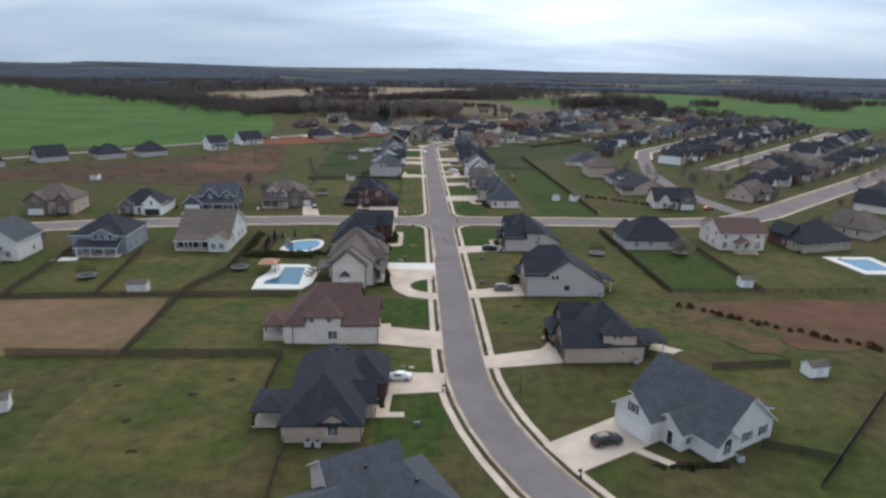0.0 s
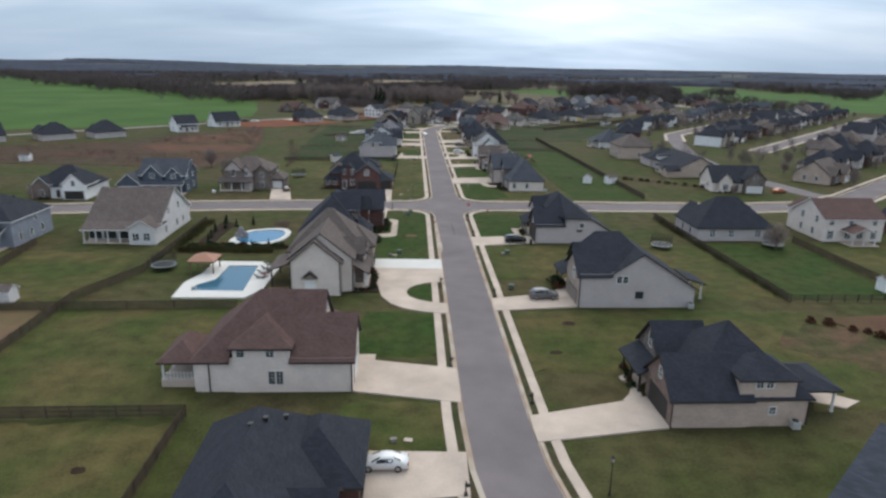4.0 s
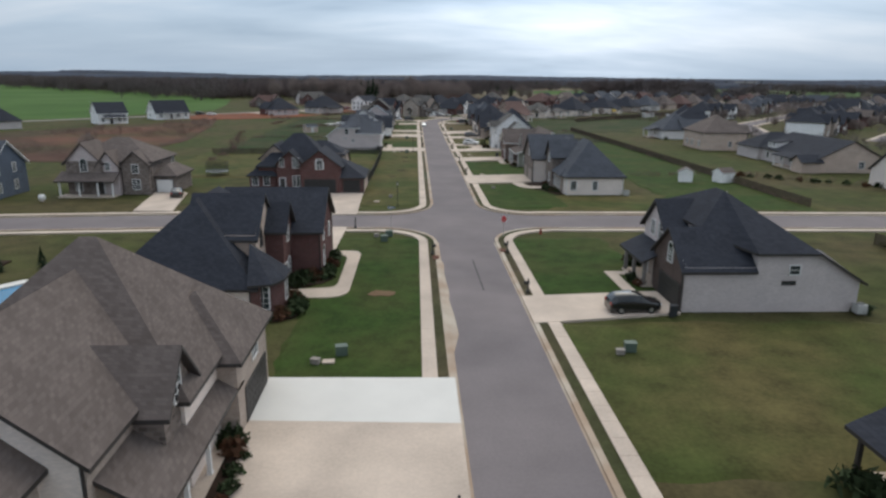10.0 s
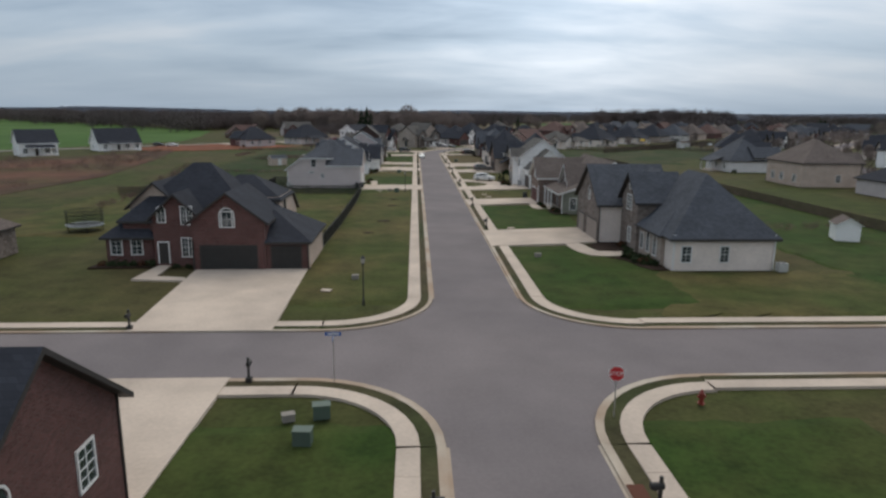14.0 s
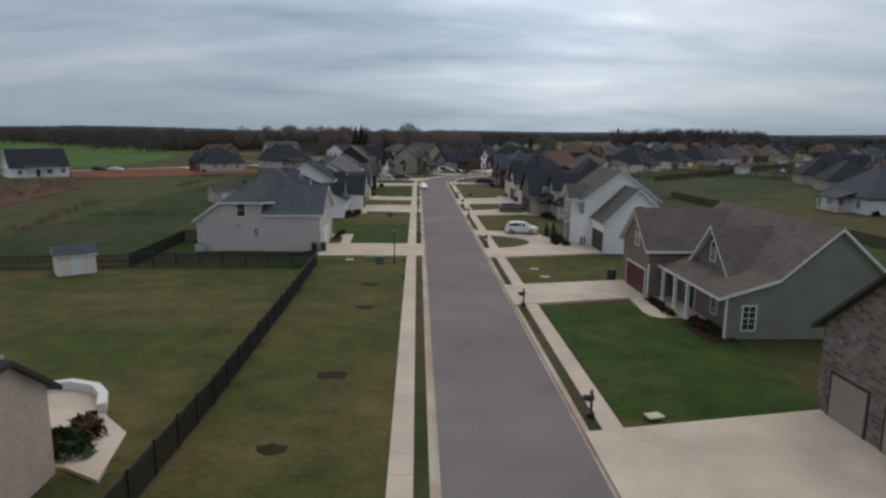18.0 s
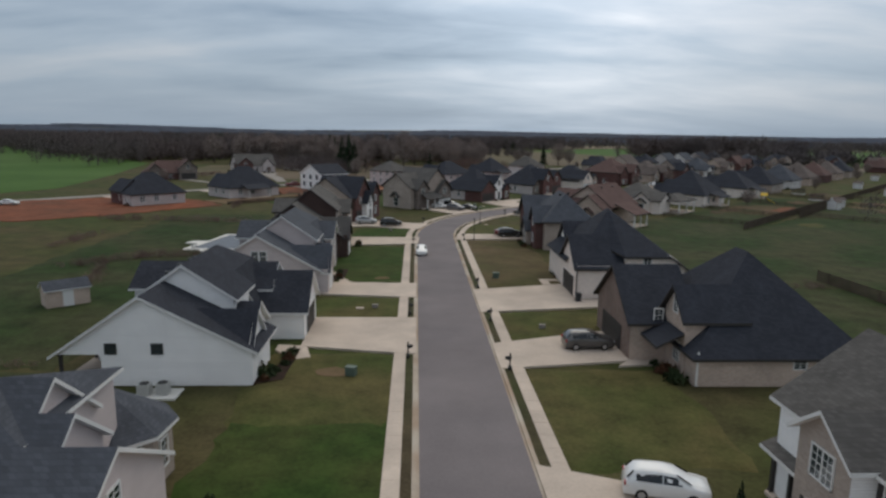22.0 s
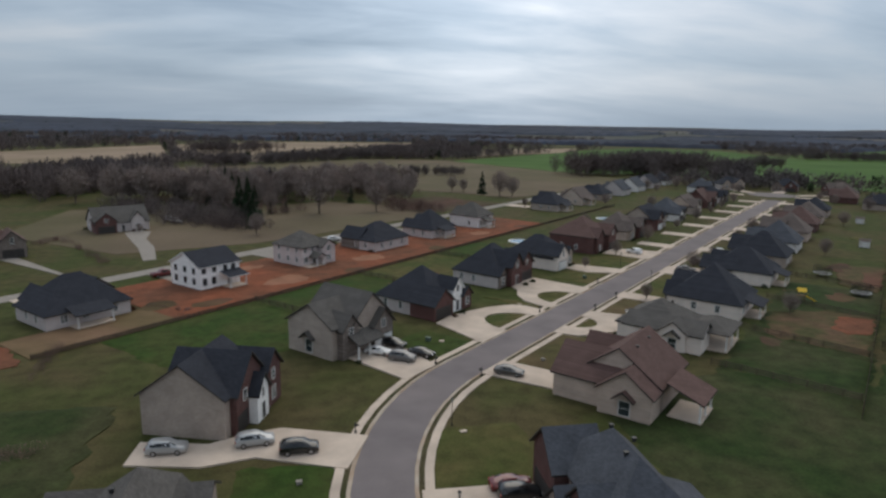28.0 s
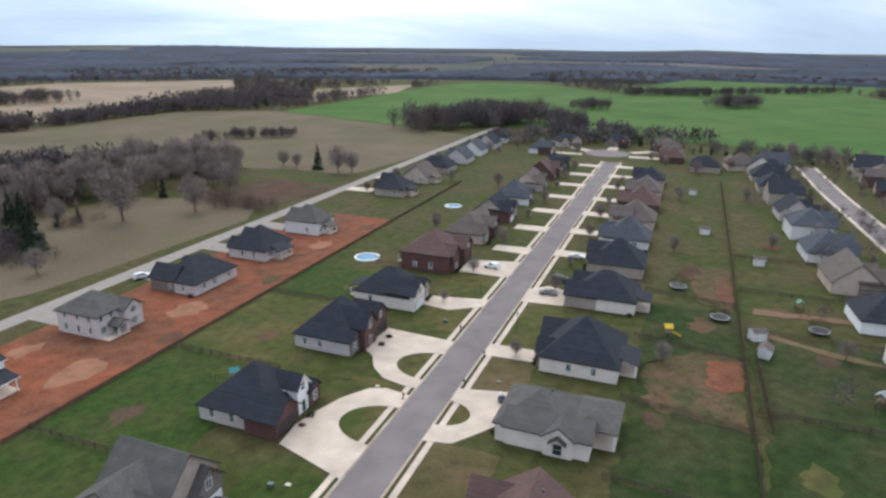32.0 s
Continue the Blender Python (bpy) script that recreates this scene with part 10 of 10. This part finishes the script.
def bed(fr, pts):
    pave("flower_bed", fr, pts, MULCH, step_up("bed", 0.146, 3), "dark mulch bed along a house front", "flower bed")


k = 0
rnd = random.Random(9)
for x0, y0, x1, y1, n in ((-19, 150.6, -15.8, 150.8, 4), (-15.8, 151, -15.6, 159.5, 6), (-36, 241.5, -30.4, 241.5, 6), (-28.6, 240.6, -26.4, 240.6, 2), (-15.2, 316.4, -14.9, 322, 4),
                          (-16, 338.5, -15.2, 341, 3), (-14.9, 342, -14.8, 346, 4), (-14.2, 374, -14.2, 380, 4), (-13.8, 399.5, -13.8, 404, 4), (18.3, 241, 17.6, 245.2, 7), (18.6, 248.2, 18.8, 251.6, 4), (18.9, 240.5, 19.0, 244.6, 5),
                          (16.6, 275.4, 16.6, 279, 4), (15.6, 279.6, 15.6, 285, 6), (14.4, 311.6, 14.6, 318.4, 9), (13.4, 312.4, 14.0, 317, 6), (17, 340, 17.2, 343, 3), (16, 374.6, 16.2, 381, 5), (15.4, 400, 15.4, 407, 5), (16.2, 151, 16.4, 156.5, 6),
                          (17, 116, 17.8, 122, 6), (24, 75.2, 33, 75.4, 7), (-14.2, 91, -14.2, 94, 3), (-17.4, 126.4, -17.2, 130, 3)):
    for q in range(n):
        u = (q + 0.5) / n
        shrub(MAIN, x0 + (x1 - x0) * u + rnd.uniform(-0.15, 0.15), y0 + (y1 - y0) * u + rnd.uniform(-0.15, 0.15), rnd.uniform(0.35, 0.62), k)
        k += 1
for x, y, r in ((16.2, 153, 1.1), (16.6, 154.6, 1.0), (15.6, 151.6, 0.9), (20.6, 122.6, 1.2), (19.6, 121, 1.1), (-16.6, 160.2, 0.9), (-16.3, 159.2, 0.8), (33.6, 180.4, 0.8), (28.6, 75, 0.7), (-18.9, 179.4, 0.75), (-17.8, 179.8, 0.85), (-17.0, 180.6, 0.9), (-16.7, 181.7, 0.85), (-16.8, 182.8, 0.9), (-17.3, 183.9, 0.9), (-18.0, 184.9, 0.8), (-17.9, 188.4, 1.1), (-17.5, 189.8, 1.2), (-16.6, 190.5, 1.0), (-15.6, 190.7, 0.9), (-15.4, 192.0, 0.8), (-15.4, 193.4, 0.75), (-15.4, 195, 0.8), (-15.4, 196.4, 0.75), (-15.4, 198, 0.8), (-15.5, 199.4, 0.7), (18.6, 196.4, 1.3), (18.0, 195.4, 1.1), (15.9, 190.6, 0.6), (15.8, 189.4, 0.6), (15.9, 188.2, 0.6), (18.2, 242.4, 0.9), (17.6, 244.4, 0.85), (15.9, 155.0, 1.2), (17.4, 151.7, 1.0), (17.6, 152.6, 0.9), (-16.1, 340, 0.9), (17.7, 338.6, 0.9), (17.6, 340.4, 0.8)):
    shrub(MAIN, x, y, r, k)
    k += 1
for n, s in ((-14.6, 13.4), (-14.4, 18), (-14.8, 20), (15, 32), (15.4, 35), (13.6, 54), (13.6, 57), (-16.4, 44), (-16.6, 47), (-17.4, 76), (-17.6, 80)):
    shrub(EAST, n, s, rnd.uniform(0.4, 0.7), k)
    k += 1
for kind, p, size in PLANTING:
    if kind == "shrub":
        shrub(MAIN, p.x, p.y, size, k)
    else:
        bare_tree(p.x, p.y, size, k, MAIN, "small leafless garden tree beside a house")
    k += 1
bed(MAIN, [(-18.6, 187.6), (-18.5, 191.3), (-16, 191.4), (-15.9, 200.6), (-14.9, 199.6), (-14.7, 190.6), (-15.6, 188.9)])
bed(MAIN, [(-20.3, 179.7), (-19.6, 178.8), (-18.2, 178.9), (-16.9, 179.7), (-16.1, 181), (-16.1, 182.8), (-16.9, 184.4), (-18.4, 185.8), (-18.2, 182)])
bed(MAIN, [(-53.8, 178), (-50.6, 178), (-50.4, 197.4), (-53.8, 197.4)])
bed(MAIN, [(-36.4, 242.3), (-30.8, 242.3), (-30.8, 240.8), (-36.6, 240.4)])
bed(MAIN, [(14.9, 250.8), (15.3, 248.1), (17, 247.7), (19.15, 248.4), (19.15, 252.7), (16.8, 252.7)])
bed(MAIN, [(15.2, 244.6), (16.8, 243.3), (17.4, 240.4), (18.2, 239), (19.9, 239), (19.5, 246.6), (17.2, 245.1)])
bed(MAIN, [(15.4, 285.9), (15.25, 281.6), (16.2, 281.4), (16.2, 285.9)])
bed(MAIN, [(16.8, 279.6), (15.9, 279), (15.5, 277), (15.6, 275), (16.0, 273.8), (17.9, 273.9), (18.1, 279)])
bed(MAIN, [(16.6, 311.4), (14.2, 310.8), (13.0, 312.6), (12.8, 316), (13.6, 318.6), (15.2, 319.4), (15.3, 314.2), (16.5, 314.2)])
bed(MAIN, [(-16.5, 337.9), (-14.4, 339), (-14.2, 346.4), (-15.4, 346.4), (-15.5, 341), (-16.5, 341)])
bed(MAIN, [(-14.9, 373.6), (-13.4, 374.6), (-13.4, 381), (-14.9, 381)])
bed(MAIN, [(23.4, 75.8), (34, 75), (34.4, 76.2), (24, 76.8)])
bed(MAIN, [(-21, 149.4), (-14.9, 149.6), (-14.6, 160.6), (-16.6, 160.8), (-16.6, 150.5)])
for x, y, h in ((-51.5, 179.4, 2.2), (-52.2, 183.8, 2.3), (-52.6, 188.2, 2.6), (-51.4, 191.8, 2.6), (-52.4, 196.4, 2.4), (-46, 195.4, 2.2), (-49.4, 193.6, 2.0), (-42, 176.8, 1.7), (-38.6, 177, 1.8), (13.9, 317.2, 2.6), (13.4, 319.4, 2.2), (-33, 176, 2.2), (31.8, 128, 2.4)):
    conifer(x, y, h, k)
    k += 1
for q in range(20):
    u = q / 19
    shrub(MAIN, -54 + 20 * u, 176.4 + rnd.uniform(-0.5, 0.5), rnd.uniform(0.6, 0.95), k)
    k += 1
for q in range(22):
    u = q / 21
    shrub(MAIN, 51.6 + 34 * u + rnd.uniform(-0.8, 0.8), 136 - 26 * u + rnd.uniform(-0.8, 0.8), rnd.uniform(0.5, 0.95), (k // 4) * 4 + 2)
    k += 1
for q in range(12):
    shrub(MAIN, 62 + q * 2.4 + rnd.uniform(-0.6, 0.6), 262 - q * 1.6 + rnd.uniform(-0.6, 0.6), rnd.uniform(0.5, 0.9), k)
    k += 1


# ---- marks on the road and bare spots in the turf ----
TAR = material("tar_seam", (0.085, 0.080, 0.080), 0.8, 0.2, 1.0, 9.0, 0.1)
slab("road_patch", [(0.22, 187), (0.38, 187), (0.22, 197.6), (0.12, 198.2), (0.06, 196)], 0.0, 0.030, TAR, "dark tar seam in the asphalt", "road mark")
slab("road_patch", [(-3.5, 172), (-2.85, 176), (-2.95, 180), (-3.2, 184), (-3.1, 187), (-3.3, 192), (-3.2, 196), (-3.55, 198.4)], 0.0, 0.031, KERB, "pale washed-out stain along the gutter", "road mark")
for x, y, r in ((-8.6, 283, 0.55), (-8.8, 291, 0.6), (-9.4, 268, 0.6), (-11, 259, 0.5), (14, 136, 0.7), (10, 126, 0.6), (-10.5, 340.6, 1.1), (-8.4, 375.6, 0.8), (-9.6, 186, 0.9), (-45, 96, 0.6), (-52, 88, 0.5), (-58, 99, 0.5), (-48, 80, 0.6), (-40, 101, 0.5)):
    pts = [(x + r * rnd.uniform(0.7, 1.2) * math.cos(radians(a)) * 1.5, y + r * rnd.uniform(0.7, 1.2) * math.sin(radians(a))) for a in range(0, 360, 30)]
    slab("bare_patch", pts, -0.05, step_up("patch", 0.122, 3), MULCH if r < 0.75 else TILLED, "dark bare spot in the turf", "bare ground")


# ---- paving slabs of the footpaths beside the nearest houses ----
SLAB_LEN = 1.86
b = Bits()
b.box(-0.535, 0.535, -SLAB_LEN / 2 + 0.012, SLAB_LEN / 2 - 0.012, -0.05, 0.0)
SLAB_MESH = b.mesh("paving_slab", CONCRETE)
for n, (path, x, y0, y1) in enumerate(((PATHS[0], -5.34, 110, 205), (PATHS[1], 5.34, 110, 205), (PATHS[2], -5.10, 230.5, 400), (PATHS[3], 5.10, 230.5, 400))):
    y = y0
    while y + SLAB_LEN < y1:
        part("paving_slab", SLAB_MESH, path, "", pose(x, y + SLAB_LEN / 2, 0.150 + rnd.uniform(-0.003, 0.003)))
        y += SLAB_LEN

# the patio behind the red brick house
pave("concrete_pad", MAIN, [(-24.8, 335.2), (-21.6, 335.2), (-21.6, 337.2), (-24.8, 337.2)], CONCRETE_NEW, 0.13, "pale concrete pad under two air conditioners", "concrete pad")
pave("patio", MAIN, [(-28, 257.8), (-21, 257.8), (-19.3, 257.5), (-17.4, 256.4), (-18.1, 260.7), (-19.9, 262.6), (-20.9, 264.3), (-21.8, 265.4), (-23.4, 266), (-24.8, 265.5), (-28, 264.4)], CONCRETE, 0.14, "pale concrete patio with a rounded edge", "patio")
ribbon("garden_wall", [(-27.5, 264.5), (-24.8, 265.6), (-23.4, 266.1), (-21.8, 265.5), (-20.9, 264.4), (-20.3, 262.9)], -0.25, 0.2, -0.1, 0.62, CONCRETE_NEW, "curved pale seat wall round the patio", "garden wall")
for k, (x, y, r) in enumerate(((-19.7, 258.7, 0.95), (-19.9, 260.2, 0.9), (-20.6, 259.2, 0.8), (-20.2, 261.4, 0.6))):
    shrub(MAIN, x, y, r, 4 * k + 2 if k == 1 else 4 * k)


# ---- by the pools and porches ----
def plank_deck(x, y, turn, count=11, length=3.6):
    ob = thing("wooden_deck", "low deck of weathered brown planks beside a pool", "deck", "", pose(x, y, 0.1, 0, 0, turn))
    b = Bits()
    b.box(-length / 2, length / 2, -0.065, 0.065, 0.20, 0.235)
    plank = b.mesh("plank", WOOD)
    for k in range(count):
        part("plank", plank, ob, "", pose(0.04 * math.sin(k * 1.7), (k - (count - 1) / 2) * 0.145, 0))
    j = Bits()
    j.box(-0.05, 0.05, -count * 0.0725, count * 0.0725, -0.05, 0.20)
    beam = j.mesh("joist", WOOD)
    for u in (-1.5, 0, 1.5):
        part("joist", beam, ob, "", pose(u, 0, 0))


plank_deck(-31.4, 150.6, 8)
plank_deck(-31.8, 148.6, -12, 9, 2.8)


def rock_feature(x, y, h):
    rnd = random.Random(12)
    ob = thing("rock_feature", "tall grey rock slide at the pool's edge", "rock", "", pose(x, y, 0.16))
    b = Bits()
    for k, (ox, oy, r, z) in enumerate(((0, 0, 0.9, h), (0.9, -0.5, 0.7, h * 0.6), (-0.8, -0.4, 0.6, h * 0.45), (0.3, -1.2, 0.6, h * 0.35))):
        ring = [[(ox + r * q * rnd.uniform(0.8, 1.15) * math.cos(radians(a)), oy + r * q * rnd.uniform(0.8, 1.15) * math.sin(radians(a)), z * v) for a in range(0, 360, 45)] for q, v in ((1.1, -0.1), (1.0, 0.4), (0.75, 0.8), (0.35, 1.0))]
        for lo, hi in zip(ring, ring[1:]):
            for i in range(8):
                b.poly([lo[i], lo[(i + 1) % 8], hi[(i + 1) % 8], hi[i]])
        b.poly(ring[-1])
    part("rock", b.mesh("rock", ROCK), ob)


ROCK = material("pool_rock", (0.23, 0.22, 0.225), 0.9, 0.3, 0.8, 6.0, 0.5)
rock_feature(-46.0, 184.4, 2.2)


def garden_chair(x, y, turn, mat, label):
    ob = thing("garden_chair", label, "chair", "pool chairs", pose(x, y, 0.26, 0, 0, turn))
    seat, back, leg = Bits(), Bits(), Bits()
    seat.box(-0.3, 0.3, -0.3, 0.3, 0.38, 0.45)
    back.box(-0.3, 0.3, 0.24, 0.31, 0.45, 1.0)
    leg.box(-0.03, 0.03, -0.03, 0.03, 0, 0.38)
    part("seat", seat.mesh("seat", mat), ob)
    part("backrest", back.mesh("backrest", mat), ob)
    me = leg.mesh("leg", BLACK)
    for u in (-0.26, 0.26):
        for v in (-0.26, 0.26):
            part("leg", me, ob, "", pose(u, v, 0))


garden_chair(-34.8, 156.6, 70, plain("faded_pink", (0.36, 0.17, 0.16), 0.7), "faded pink garden chair on the pool deck")
garden_chair(-34.6, 158.4, 80, DARKTRIM, "dark garden chair on the pool deck")
garden_chair(-34.9, 160.2, 95, DARKTRIM, "dark garden chair on the pool deck")


def garden_ball(x, y):
    ob = thing("garden_globe", "white round garden globe on the front lawn", "garden ornament", "", pose(x, y, 0.1))
    b, f = Bits(), Bits()
    r = 0.55
    rings = [[(r * math.sin(radians(p)) * math.cos(radians(a)), r * math.sin(radians(p)) * math.sin(radians(a)), 0.62 - r * math.cos(radians(p))) for a in range(0, 360, 30)] for p in range(12, 180, 24)]
    for lo, hi in zip(rings, rings[1:]):
        for i in range(12):
            b.poly([lo[i], lo[(i + 1) % 12], hi[(i + 1) % 12], hi[i]])
    b.poly(rings[0][::-1])
    b.poly(rings[-1])
    f.tube(0, 0, -0.05, 0.12, 0.25, 0.2, 12)
    part("globe", b.mesh("globe", WHITE), ob)
    part("base", f.mesh("base", CONCRETE), ob)


garden_ball(-65.6, 231.6)
car(MAIN, -46.2, 236.5, 105, "sedan", "black", "black saloon car beside a stone-fronted house")
